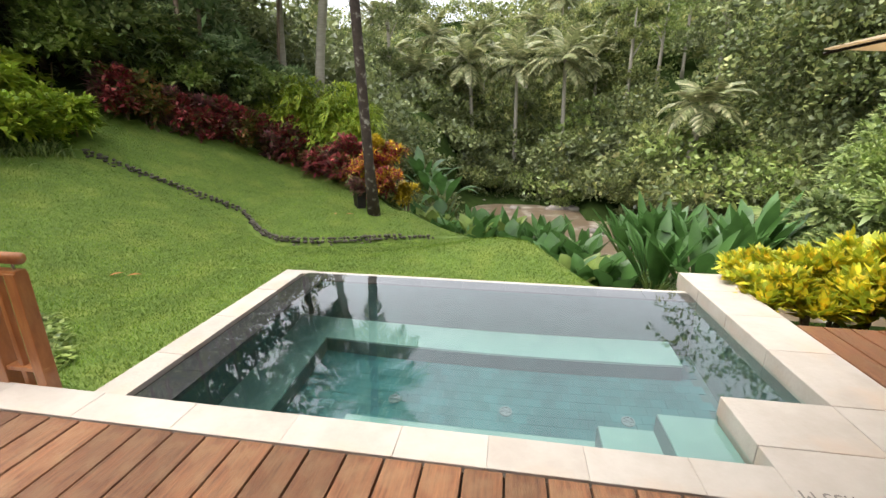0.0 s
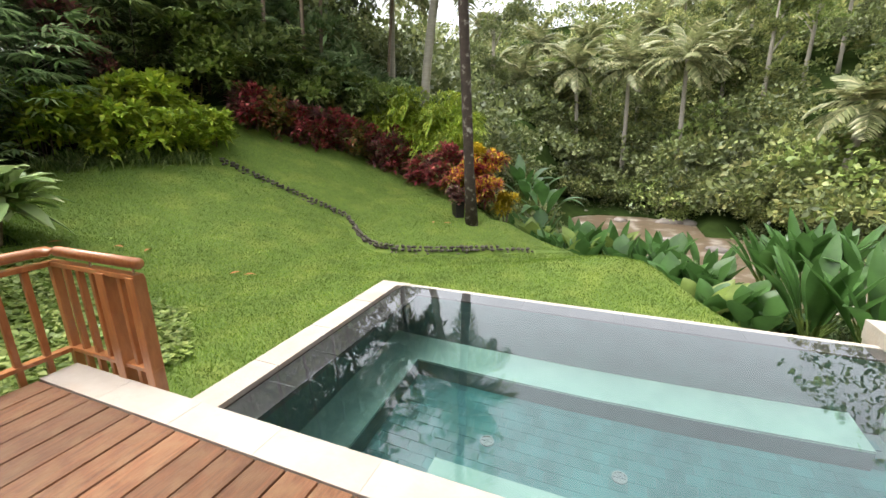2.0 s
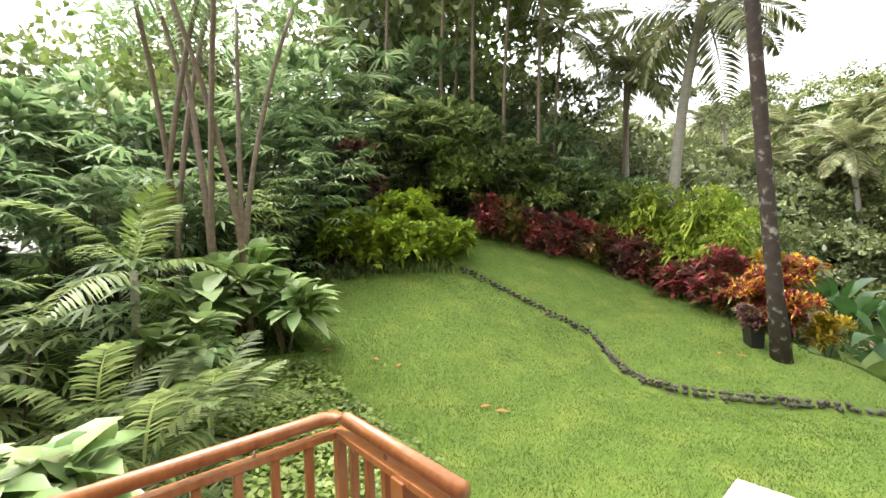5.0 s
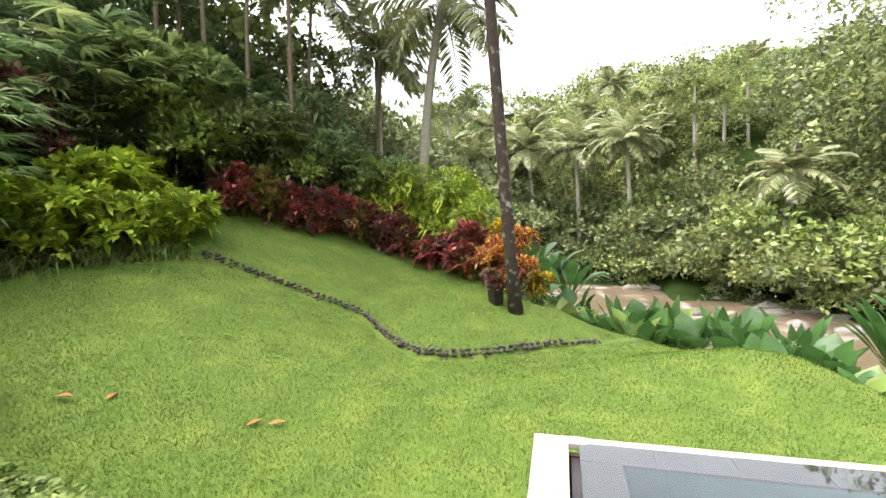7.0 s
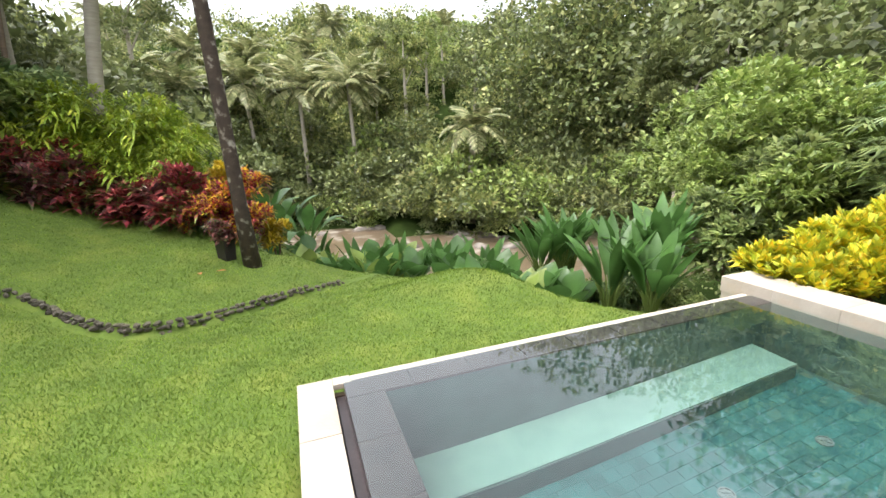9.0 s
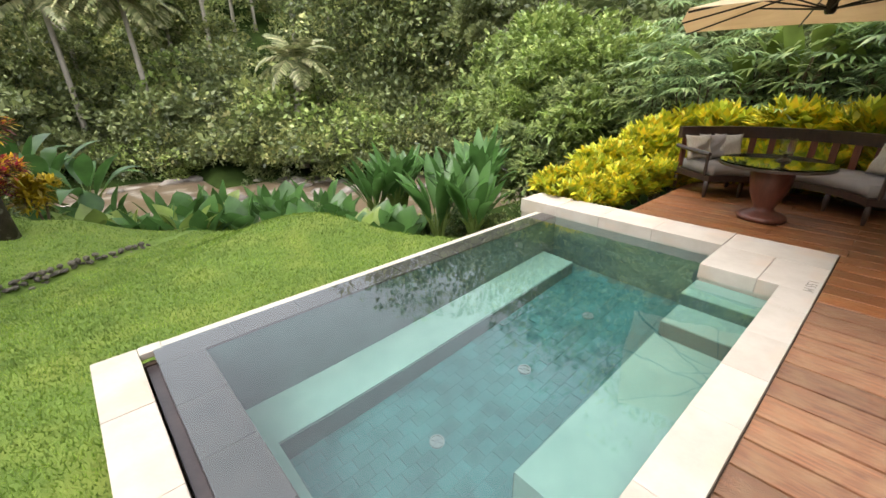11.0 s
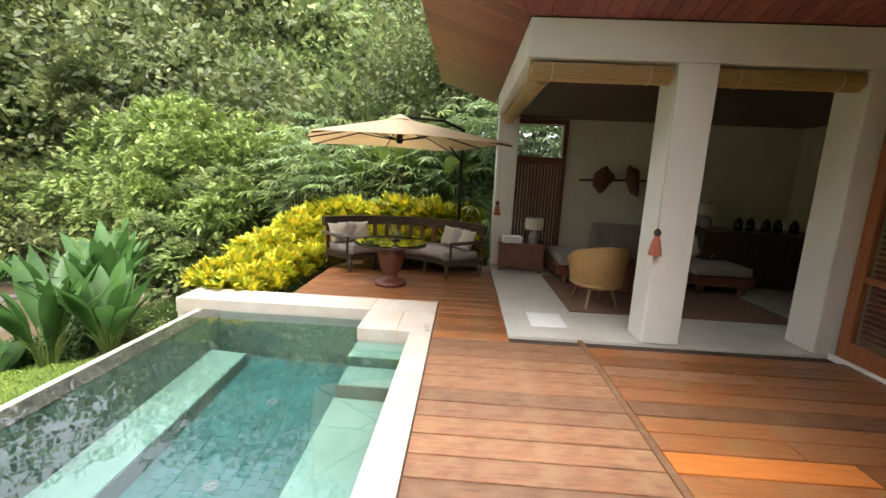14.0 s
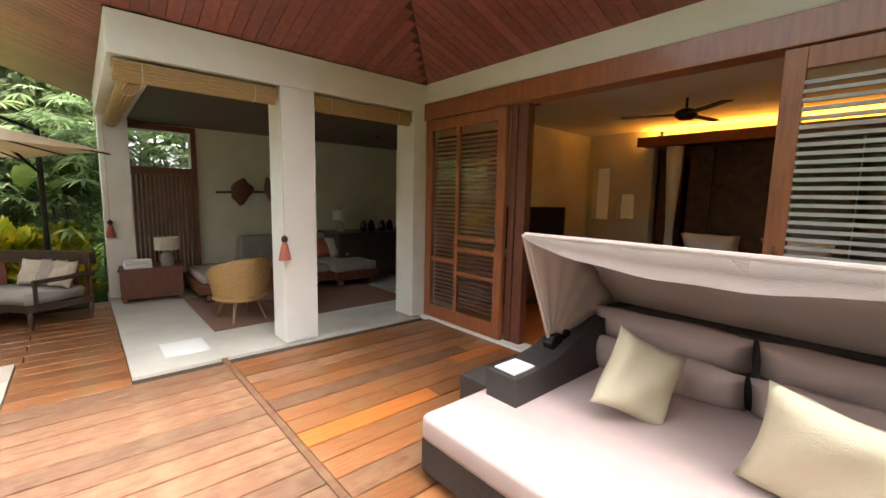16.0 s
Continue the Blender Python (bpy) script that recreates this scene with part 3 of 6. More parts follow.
core = bed("pool_coping_near", [(-2.93, 2.89, 1.258, 1.458, -0.30, -0.03)], M["coping"], "pale limestone coping between the deck and the pool", "coping")
edges = [-2.935, -2.33, -1.70, -1.09, -0.47, 0.11, 0.56, 1.02, 1.5, 1.87]
stones(core, "stone", [(a + 0.0006, b - 0.0006, 1.25, YN, -0.06, random.uniform(-0.001, 0.002)) for a, b in zip(edges, edges[1:])], M["coping"], 0.003)
block = bed("pool_corner_block", [(1.88, 2.88, 1.26, 1.98, -0.6, -0.03)], M["coping"], "raised pale limestone corner block above the pool steps", "coping")
stones(block, "stone", [(1.872, 2.449, 1.25, 1.60, -0.14, 0.0), (1.872, 2.449, 1.604, 1.995, -0.14, 0.001), (2.453, 2.89, 1.25, 1.995, -0.14, 0.0)], M["coping"])
right = bed("pool_coping_right", [(2.46, 2.88, 1.995, 4.26, -1.9, -0.03)], M["coping"], "raised pale limestone wall along the pool", "coping")
cuts = [2.0, 2.62, 3.2, 3.75, 4.27]
stones(right, "stone", [(XR, 2.89, a + 0.0006, b - 0.0006, -0.17, random.uniform(-0.001, 0.001)) for a, b in zip(cuts, cuts[1:])], M["coping"])
leftc = bed("pool_coping_left", [(XL + 0.01, XL + 0.22, YN, YF - 0.005, -1.6, -0.15)], M["wallstone"], "low pale stone kerb outside the overflow channel", "coping")
cuts = [YN + 0.003, 2.1, 2.75, 3.4, YF]
stones(leftc, "stone", [(XL, XL + 0.235, a, b - 0.003, -0.16, -0.118 + random.uniform(-0.001, 0.001)) for a, b in zip(cuts, cuts[1:])], M["coping"])
stones(leftc, "stone", [(XL + 0.236, XL + 0.36, 3.93, YF, -0.16, -0.117)], M["coping"])
farc = bed("pool_coping_far", [(XL + 0.362, XR, YF - 0.08, YF - 0.003, -1.6, -0.125)], M["coping"], "narrow white stone strip outside the overflow edge", "coping")
gut = bed("overflow_channel", [(XL + 0.237, -1.61, 3.90, 3.945, -0.6, -0.19), (XL + 0.236, -1.665, YN, 3.93, -0.5, -0.42)], M["soil"], "dark gravel-filled overflow channel", "channel")
rim = bed("overflow_rim", [(-1.662, IN_L, YN, IN_F, -0.20, -0.14), (-1.72, -1.652, YN, 3.945, -1.7, -0.20), (-1.662, IN_L, IN_F, 3.945, -1.7, -0.14), (IN_L, XR, IN_F, 3.945, -1.7, -0.14)], M["rim"], "dark stone overflow rim just under the water", "pool edge")
cuts = np.linspace(YN + 0.002, IN_F, 6)
stones(rim, "stone", [(-1.664, IN_L, a, b - 0.003, -0.16, WATER - 0.014) for a, b in zip(cuts, cuts[1:])], M["rim"])
cuts = np.linspace(-1.664, XR - 0.002, 10)
stones(rim, "stone", [(a, b - 0.003, IN_F, 3.948, -0.16, WATER - 0.014) for a, b in zip(cuts, cuts[1:])], M["rim"])
FLOOR = -1.42
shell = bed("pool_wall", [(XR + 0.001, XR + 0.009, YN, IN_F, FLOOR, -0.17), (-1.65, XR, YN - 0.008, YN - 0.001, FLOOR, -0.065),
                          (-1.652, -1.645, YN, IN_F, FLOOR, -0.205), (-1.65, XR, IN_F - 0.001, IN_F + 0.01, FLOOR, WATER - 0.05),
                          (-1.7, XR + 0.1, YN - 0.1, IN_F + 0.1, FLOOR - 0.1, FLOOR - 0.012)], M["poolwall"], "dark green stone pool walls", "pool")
BD = -1.15
pale = bed("pool_bench", [(-1.643, -1.21, YN + 0.002, IN_F - 0.002, FLOOR, BD), (-1.21, 2.25, IN_F - 0.40, IN_F - 0.002, FLOOR, BD)], M["bench"], "pale green stone bench under water along the pool walls", "pool bench")
bed("pool_step", [(1.55, 1.872, YN + 0.002, 1.99, FLOOR, -0.20), (1.22, 1.55, YN + 0.002, 1.99, FLOOR, -0.42)], M["bench"], "pale green stone steps down into the pool", "steps")
bed("pool_ledge", [(-0.45, 1.22, YN + 0.002, 2.02, FLOOR, -0.66), (-0.76, -0.45, YN + 0.002, 2.02, FLOOR, -0.95)], M["bench"], "broad pale green stone ledge under water", "pool ledge")
# thin facings on the upright sides of steps, bench and ledge, darker than the treads
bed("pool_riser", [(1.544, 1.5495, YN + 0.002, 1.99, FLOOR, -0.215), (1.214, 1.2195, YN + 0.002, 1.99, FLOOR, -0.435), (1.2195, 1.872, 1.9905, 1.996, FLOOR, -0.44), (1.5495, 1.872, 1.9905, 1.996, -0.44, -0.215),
                   (-1.2095, -1.204, YN + 0.002, 3.34, FLOOR, BD - 0.03), (-1.204, 2.25, 3.334, 3.3395, FLOOR, BD - 0.03), (-0.45, 1.22, 2.0205, 2.026, FLOOR, -0.675), (-0.76, -0.45, 2.0205, 2.026, FLOOR, -0.965)], M["poolwall"], "dark green risers of the pool steps, darker than the treads", "steps")
bm = bmesh.new()
for i in range(31):
    for j in range(23):
        x, y = IN_L + i * 0.125 + (0.06 if j % 2 else 0.0), YN + j * 0.1
        if x + 0.12 < XR and y + 0.095 < IN_F:
            box(bm, x + 0.001, x + 0.124, y + 0.001, y + 0.099, FLOOR - 0.02, FLOOR + random.uniform(0, 0.002))
floor_tiles = structure("pool_floor", bm, M["tile"], "small green stone tiles on the pool floor", "pool floor")
bm = bmesh.new()
vs = [bm.verts.new(p) for p in ((-1.664, YN + 0.001, WATER), (XR - 0.001, YN + 0.001, WATER), (XR - 0.001, 3.948, WATER), (-1.664, 3.948, WATER))]
bm.faces.new(vs)
water = structure("pool_water", bm, M["water"], "still clear pool water mirroring trees and sky", "water")
water.visible_shadow = False
for x, y in ((-0.33, 2.78), (0.66, 2.78), (1.66, 2.78)):
    d = thing("pool_drain", x, y, FLOOR, "round grey slotted drain cover on the pool floor", "drain", group="pool drains")
    part("ring", one(lathe, [(0.055, 0.0), (0.055, 0.012), (0.045, 0.014), (0.045, 0.002)]), M["drain"], d)
    bm = bmesh.new()
    for k in range(6):
        box(bm, 0.008, 0.046, -0.005, 0.005, 0.004, 0.012, m=Matrix.Rotation(k * math.tau / 6, 4, "Z"))
    part("spokes", bm, M["drain"], d)
text = bpy.data.curves.new("depth_mark", "FONT")
text.body, text.size, text.extrude = "1.55 M", 0.085, 0.0005
mark = new("depth_mark", text)
mark.matrix_world = pose(2.12, 1.335, 0.0022, 0, 0, 180)
text.materials.append(M["rock"])
tagged(mark, "small engraved grey depth mark on the stone block", "sign")


# ---- house shell ----
def wall(name, rows, material, label, category="wall", bevel=0.0):
    return structure(name, boxes(*rows, bevel=bevel), material, label, category)


wall("floor", [(1.95, 5.9, -4.9, 0.487, -0.3, -0.008)], M["pad"], "pale polished terrazzo floor of the open living room", "floor")
wall("column_front", [(1.955, 2.30, -1.165, -0.81, 0.0, 2.6)], M["white"], "square white plastered column", "column", 0.012)
wall("column_corner", [(1.955, 2.32, -2.72, -2.44, 0.0, 2.6)], M["white"], "white plastered corner pier beside the sliding door", "column", 0.012)
wall("column_back", [(5.30, 5.62, 0.14, 0.48, 0.0, 2.6)], M["white"], "white plastered pier beside the garden", "column", 0.012)
wall("beam_front", [(1.95, 2.32, -2.65, 0.50, 2.60, 2.93)], M["white"], "white plastered beam over the open living room", "beam", 0.008)
wall("beam_side", [(2.32, 5.62, 0.14, 0.497, 2.60, 2.93)], M["white"], "white plastered beam over the garden side", "beam")
wall("wall_back", [(5.55, 5.75, -4.9, -0.67, -0.1, 2.93), (5.55, 5.75, -0.67, 0.13, -0.1, 1.92), (5.55, 5.75, -0.67, 0.13, 2.48, 2.93), (5.55, 5.75, 0.13, 0.14, -0.1, 2.93)], M["cream"], "rough cream plaster wall behind the sofa", "wall")
wall("wall_side", [(2.32, 5.55, -4.85, -4.65, -0.1, 2.93)], M["cream"], "cream plaster end wall of the living room", "wall")
wall("wall_between", [(2.1, 2.30, -4.65, -2.72, -0.1, 2.93)], M["cream"], "cream plaster wall between living room and bedroom", "wall")
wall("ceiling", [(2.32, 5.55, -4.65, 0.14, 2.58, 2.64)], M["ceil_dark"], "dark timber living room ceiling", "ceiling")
wall("beam_door", [(-4.6, 1.95, -2.85, -2.64, 2.70, 2.95)], M["white"], "white plastered beam over the sliding doors", "beam")
wall("door_lintel", [(-4.6, 1.955, -2.80, -2.60, 2.50, 2.698)], M["doorwood"], "polished teak lintel rail over the sliding doors", "lintel", 0.006)
wall("door_sill", [(-4.6, 1.955, -2.80, -2.585, -0.2, 0.012)], M["white"], "white stone threshold under the sliding doors", "threshold")
wall("bedroom_floor", [(-4.6, 2.1, -8.0, -2.80, -0.3, 0.004)], M["deck_new"], "warm polished timber bedroom floor", "floor")
wall("bedroom_wall_back", [(-4.6, 0.75, -6.9, -6.7, 0, 2.95)], M["cream"], "bedroom wall behind the bed", "wall")
wall("bedroom_wall_niche", [(0.75, 1.02, -6.7, -6.5, 0, 2.95), (1.02, 1.32, -6.7, -6.5, 0, 1.25), (1.02, 1.32, -6.7, -6.5, 1.68, 2.95), (1.32, 1.48, -6.7, -6.5, 0, 2.95), (1.48, 1.80, -6.7, -6.5, 0, 1.22), (1.48, 1.80, -6.7, -6.5, 2.15, 2.95), (1.80, 2.1, -6.7, -6.5, 0, 2.95), (0.7, 2.1, -6.9, -6.7, 0, 2.95)], M["cream"], "shadowy cream bedroom wall with two lit niches", "wall")
wall("bedroom_wall_side", [(1.9, 2.099, -6.5, -2.80, 0, 2.95), (-4.8, -4.6, -7.0, -2.6, 0, 2.95)], M["cream"], "cream bedroom side wall", "wall")
wall("bedroom_ceiling", [(-4.6, 1.9, -6.7, -2.80, 2.72, 2.8)], M["cream"], "plain cream bedroom ceiling", "ceiling")
wall("wall_house_end", [(-4.8, -3.2, -2.80, -2.60, 0, 2.5)], M["white"], "white plastered house wall", "wall")


# roof: boarded soffit rising outwards from the beams
soffit_boards = []
D, DG = 1.6, 1.05


def board(bm, *ps, t=0.02):
    lo = [bm.verts.new(p) for p in ps]
    hi = [bm.verts.new((p[0], p[1], p[2] + t)) for p in ps]
    bm.faces.new(lo[::-1])
    bm.faces.new(hi)
    n = len(ps)
    for k in range(n):
        bm.faces.new((lo[k], lo[(k + 1) % n], hi[(k + 1) % n], hi[k]))


K, W = 0.34, 0.115
y = -2.65
while y < 0.5 + DG:                       # boards above the living room front, rising towards the terrace
    y1 = y + W - 0.006
    for yy0, yy1 in ((y, y1),):
        reach0 = min(D, yy0 + 2.65) if yy0 < 0.5 else D
        start = max(0.0, yy0 - 0.5)
        if reach0 - start > 0.03:
            soffit_boards.append(((1.95 - start, yy0, 2.94 + K * start), (1.95 - start - (0 if yy0 < 0.5 else W), yy1, 2.94 + K * (start + (0 if yy0 < 0.5 else W))), (1.95 - reach0, yy1, 2.94 + K * reach0), (1.95 - reach0, yy0, 2.94 + K * reach0)))
    y += W
x = 1.95 + 0.0
while x > -4.6:                           # boards above the sliding doors
    reach = min(D, 1.95 - x + W)
    soffit_boards.append(((x, -2.65, 2.94), (x - W + 0.006, -2.65, 2.94), (x - W + 0.006, -2.65 + reach, 2.94 + K * reach), (x, -2.65 + max(reach - W, 0.0), 2.94 + K * max(reach - W, 0.0))))
    x -= W
x = 1.95 - DG
while x < 6.4:                            # boards above the garden side
    start = max(0.0, 1.95 - x)
    if DG - start > 0.02:
        soffit_boards.append(((x, 0.5 + start, 2.94 + K * start), (x + W - 0.006, 0.5 + max(0, start - W), 2.94 + K * max(0, start - W)), (x + W - 0.006, 0.5 + DG, 2.94 + K * DG), (x, 0.5 + DG, 2.94 + K * DG)))
    x += W
E0 = 2.97
bm = bmesh.new()
board(bm, (1.95, -2.65, E0 - 0.008), (1.95, 0.5, E0 - 0.008), (1.95 - DG, 0.5 + DG, E0 - 0.008 + K * DG), (1.95 - D, 0.5 + DG, E0 - 0.008 + K * D), (1.95 - D, -2.65 + D, E0 - 0.008 + K * D), t=0.006)
soffit = structure("roof_soffit", bm, M["darkwood"], "reddish timber boards lining the roof overhang", "soffit")
for ps in soffit_boards:
    bm = bmesh.new()
    board(bm, *ps)
    part("board", bm, M["soffit"], soffit)
bm = bmesh.new()
for quad in (((1.95, -2.65, E0), (1.95, 0.5, E0), (1.95 - DG, 0.5 + DG, E0 + K * DG), (1.95 - D, 0.5 + DG, E0 + K * D), (1.95 - D, -2.65 + D, E0 + K * D)),
             ((1.95, -2.65, E0), (1.95 - D, -2.65 + D, E0 + K * D), (-4.8, -2.65 + D, E0 + K * D), (-4.8, -2.65, E0)),
             ((1.95, 0.5, E0), (6.4, 0.5, E0), (6.4, 0.5 + DG, E0 + K * DG), (1.95 - DG, 0.5 + DG, E0 + K * DG)),
             ((1.95, -2.65, E0), (-4.8, -2.65, E0), (-4.8, -8, E0), (6.4, -8, E0)), ((1.95, -2.65, E0), (6.4, -8, E0), (6.4, 0.5, E0), (1.95, 0.5, E0))):
    board(bm, *quad, t=0.12)
structure("roof", bm, M["darkwood"], "dark roof over the house and living room", "roof")

# ---- deck ----
deck = structure("deck", boxes((-2.93, 5.3, -2.58, 1.25, -0.30, -0.04), (2.89, 5.3, 1.25, 3.1, -0.30, -0.04)), M["soil"], "weathered reddish timber deck of long boards", "deck")
PLANKS = {}


def plank(x0, x1, y0, y1, wood="deck"):
    key = (round(x1 - x0, 3), round(y1 - y0, 2), wood)
    if key not in PLANKS:
        bm = bmesh.new()
        w, d = (x1 - x0) / 2, (y1 - y0) / 2
        box(bm, -w, w, -d, d, -0.03, 0.0, bevel=0.004)
        ob = part("plank", bm, M[wood], deck)
        PLANKS[key] = ob.data
    else:
        ob = new("plank", PLANKS[key])
        ob.parent = deck
    ob.location = ((x0 + x1) / 2, (y0 + y1) / 2, -0.004 + random.uniform(-0.0015, 0.0015))


PW = 0.188
x = -2.93
i = 0
while x + PW < 5.32:
    a, b = x + 0.006, x + PW - 0.006
    if b < 1.945:
        plank(a, b, -0.186, 1.24)
        cut = -2.58 + (0.75, 1.5, 1.1, 0.4)[i % 4]
        if -0.10 < x < 0.16:
            plank(a, b, -1.33, -0.244, "deck_new")
            plank(a, b, -2.575, -1.336, "deck_red")
        elif 0.45 < x < 0.6:
            plank(a, b, -2.575, -1.9, "deck_new")
            plank(a, b, -1.894, -0.244, "deck_red")
        else:
            plank(a, b, cut + 0.003, -0.244, "deck" if i % 3 == 1 else "deck_red")
            plank(a, b, -2.575, cut - 0.003, "deck_red")
    else:
        plank(a, b, 0.495, 1.24 if b < 2.9 else 1.8 - 0.6 * (i % 2), "deck_red")
        if b > 2.9:
            plank(a, b, 1.806 - 0.6 * (i % 2), 3.08, "deck_red")
    x += PW
    i += 1
plank(-2.925, 1.94, -0.238, -0.192)


# ---- railing at the end of the deck ----
def railing():
    t = thing("deck_railing", -2.98, 1.50, -0.5, "varnished reddish wooden railing round the end of the deck", "railing")
    z0 = 0.5
    def post(x, y, s, top, low=-0.1, name="post"):
        part(name, one(box, x - s / 2, x + s / 2, y - s / 2, y + s / 2, low, z0 + top, bevel=0.005), M["railwood"], t)
    for x in (0.84, 0.56):
        post(x, 0.0, 0.075 if x > 0.8 else 0.085, 0.72)
    for x in (0.70, 0.42, 0.28, 0.14):
        post(x, 0.0, 0.035, 0.70, 0.42, "baluster")
    post(0.0, 0.0, 0.05, 0.72, 0.1)
    y = -0.16
    k = 0
    while y > -2.4:
        post(0.0, y, 0.07 if k % 5 == 4 else 0.036, 0.70, 0.1 if k % 5 == 4 else 0.42, "post" if k % 5 == 4 else "baluster")
        y -= 0.155
        k += 1
    for h, s in ((0.72, 0.032), (0.10, 0.03)):
        part("top_rail" if h > 0.5 else "bottom_rail", one(box, -0.025, 0.88, -0.03, 0.03, z0 + h - s / 2, z0 + h + s / 2, bevel=0.005), M["railwood"], t)
        part("top_rail" if h > 0.5 else "bottom_rail", one(box, -0.03, 0.03, -2.45, -0.031, z0 + h - s / 2, z0 + h + s / 2, bevel=0.005), M["railwood"], t)
    part("handrail", one(tube, [(0.90, 0.0, z0 + 0.805), (0.08, 0.0, z0 + 0.805), (0.02, -0.02, z0 + 0.805), (0.0, -0.08, z0 + 0.805), (0.0, -2.45, z0 + 0.805)], 0.034, 12), M["railwood"], t, smooth=True)
    for p in ((0.84, 0.0), (0.42, 0.0), (0.0, -0.4), (0.0, -1.2), (0.0, -2.0)):
        part("bracket", one(tube, [(*p, z0 + 0.73), (*p, z0 + 0.775)], 0.008, 8), M["chrome"], t, "steel handrail bracket")


railing()


# ---- sliding doors ----
def slide_door(name, x0, x1, y, label, mirror=False):
    t = thing(name, (x0 + x1) / 2, y, 0.012, label, "door", 180 if mirror else 0)
    w = (x1 - x0) / 2
    h = 2.48
    for n, r in (("stile", (-w, -w + 0.115, -0.03, 0.03, 0, h)), ("stile", (w - 0.115, w, -0.03, 0.03, 0, h)), ("rail", (-w + 0.115, w - 0.115, -0.028, 0.028, 0, 0.17)),
                 ("rail", (-w + 0.115, w - 0.115, -0.028, 0.028, h - 0.13, h)), ("muntin", (0.05, 0.10, -0.024, 0.024, 0.17, h - 0.13)),
                 ("muntin", (0.10, w - 0.115, -0.022, 0.022, 0.74, 0.80)), ("muntin", (-w + 0.115, 0.05, -0.022, 0.022, 0.62, 0.665)),
                 ("muntin", (-w + 0.115, 0.05, -0.022, 0.022, 0.90, 0.96)), ("muntin", (-w + 0.115, 0.05, -0.022, 0.022, 1.05, 1.10))):
        part(n, one(box, *r, bevel=0.006), M["doorwood"], t)
    part("pane", one(box, -w + 0.11, w - 0.11, -0.004, 0.004, 0.16, h - 0.12), M["glass"], t).visible_shadow = False
    z = 0.22
    while z < h - 0.2:
        part("slat", one(box, -w + 0.12, w - 0.12, -0.075, -0.045, z, z + 0.022), M["paleslat"] if mirror else M["midwood"], t)
        z += 0.052
    for s in (0.04, -0.04):
        part("handle", one(tube, [(-w + 0.055, s * 0.7, 1.0), (-w + 0.055, s * 1.9, 1.02), (-w + 0.055, s * 1.9, 1.24), (-w + 0.055, s * 0.7, 1.26)], 0.009, 8), M["chrome"], t, "brushed steel pull handle")
    return t


slide_door("sliding_door", 0.62, 1.93, -2.65, "polished teak sliding door with glass panes and slatted blind, slid open")
slide_door("sliding_door", -2.95, -1.60, -2.65, "polished teak sliding door with glass panes and slatted blind, closed", True)
wall("door_jamb", [(0.40, 0.52, -2.79, -2.69, 0.012, 2.5), (0.53, 0.61, -2.79, -2.685, 0.012, 2.5)], M["midwood"], "dark stacked door panels behind the open leaf", "door frame", 0.004)


# ---- bamboo blinds ----
def blind(x, y, z, length, turn):
    t = thing("bamboo_blind", x, y, z, "rolled-up bamboo blind tied under the beam", "blind", turn, "bamboo blinds")
    part("roll", one(tube, [(-length / 2, 0, 0), (length / 2, 0, 0)], 0.066, 14), M["bamboo"], t)
    for j in range(19):
        a = j * math.tau / 19
        part("cane", one(tube, [(-length / 2 - 0.003 * (j % 4), 0.074 * math.cos(a), 0.074 * math.sin(a)), (length / 2 + 0.004 * (j % 3), 0.074 * math.cos(a), 0.074 * math.sin(a))], 0.0115, 6), M["bamboo"], t)
    for s in (-0.35, 0.35):
        part("cord", one(tube, [(s * length + 0.004 * math.cos(a), 0.088 * math.cos(a), 0.088 * math.sin(a)) for a in np.linspace(0, math.tau, 13)], 0.005, 5), M["beige"], t, "tie cord")


blind(2.05, -0.16, 2.505, 1.24, 90)
blind(2.05, -1.80, 2.505, 1.24, 90)
blind(3.72, 0.33, 2.505, 3.1, 0)


def tassel(x, y, z):
    t = thing("blind_tassel", x, y, z, "rust-coloured cloth tassel on a blind cord", "tassel", group="blind tassels")
    part("cord", one(tube, [(0, 0, 0.0), (0.01, 0, 0.7), (0.03, 0, 1.42)], 0.004, 5), M["beige"], t)
    part("knot", one(lathe, [(0.008, 0.02), (0.03, 0.0), (0.034, -0.03), (0.02, -0.05)], 10), M["darkwood"], t)
    part("cloth", one(lathe, [(0.018, -0.04), (0.035, -0.09), (0.055, -0.19), (0.06, -0.23), (0.03, -0.225)], 10), M["redcloth"], t)


tassel(1.90, -0.80, 1.12)
tassel(5.26, 0.42, 1.12)


# ---- living room ----
def slat_door():
    t = thing("slatted_wall_panel", 5.53, -0.27, 0.0, "dark reddish slatted timber panel with a small window above", "panel")
    for r in ((-0.03, 0.02, -0.47, -0.40, 0, 2.56), (-0.03, 0.02, 0.40, 0.47, 0, 2.56), (-0.03, 0.02, -0.40, 0.40, 2.48, 2.56), (-0.03, 0.02, -0.40, 0.40, 1.80, 1.92), (-0.03, 0.02, -0.40, 0.40, 0, 0.12)):
        part("frame", one(box, *r, bevel=0.004), M["midwood"], t)
    for k in range(14):
        part("slat", one(box, -0.02, 0.012, -0.39 + k * 0.0565, -0.355 + k * 0.0565, 0.12, 1.80, bevel=0.004), M["midwood"], t)
    part("pane", one(box, 0.0, 0.012, -0.40, 0.40, 1.92, 2.48), M["glass"], t, "clear window pane with foliage behind").visible_shadow = False


slat_door()


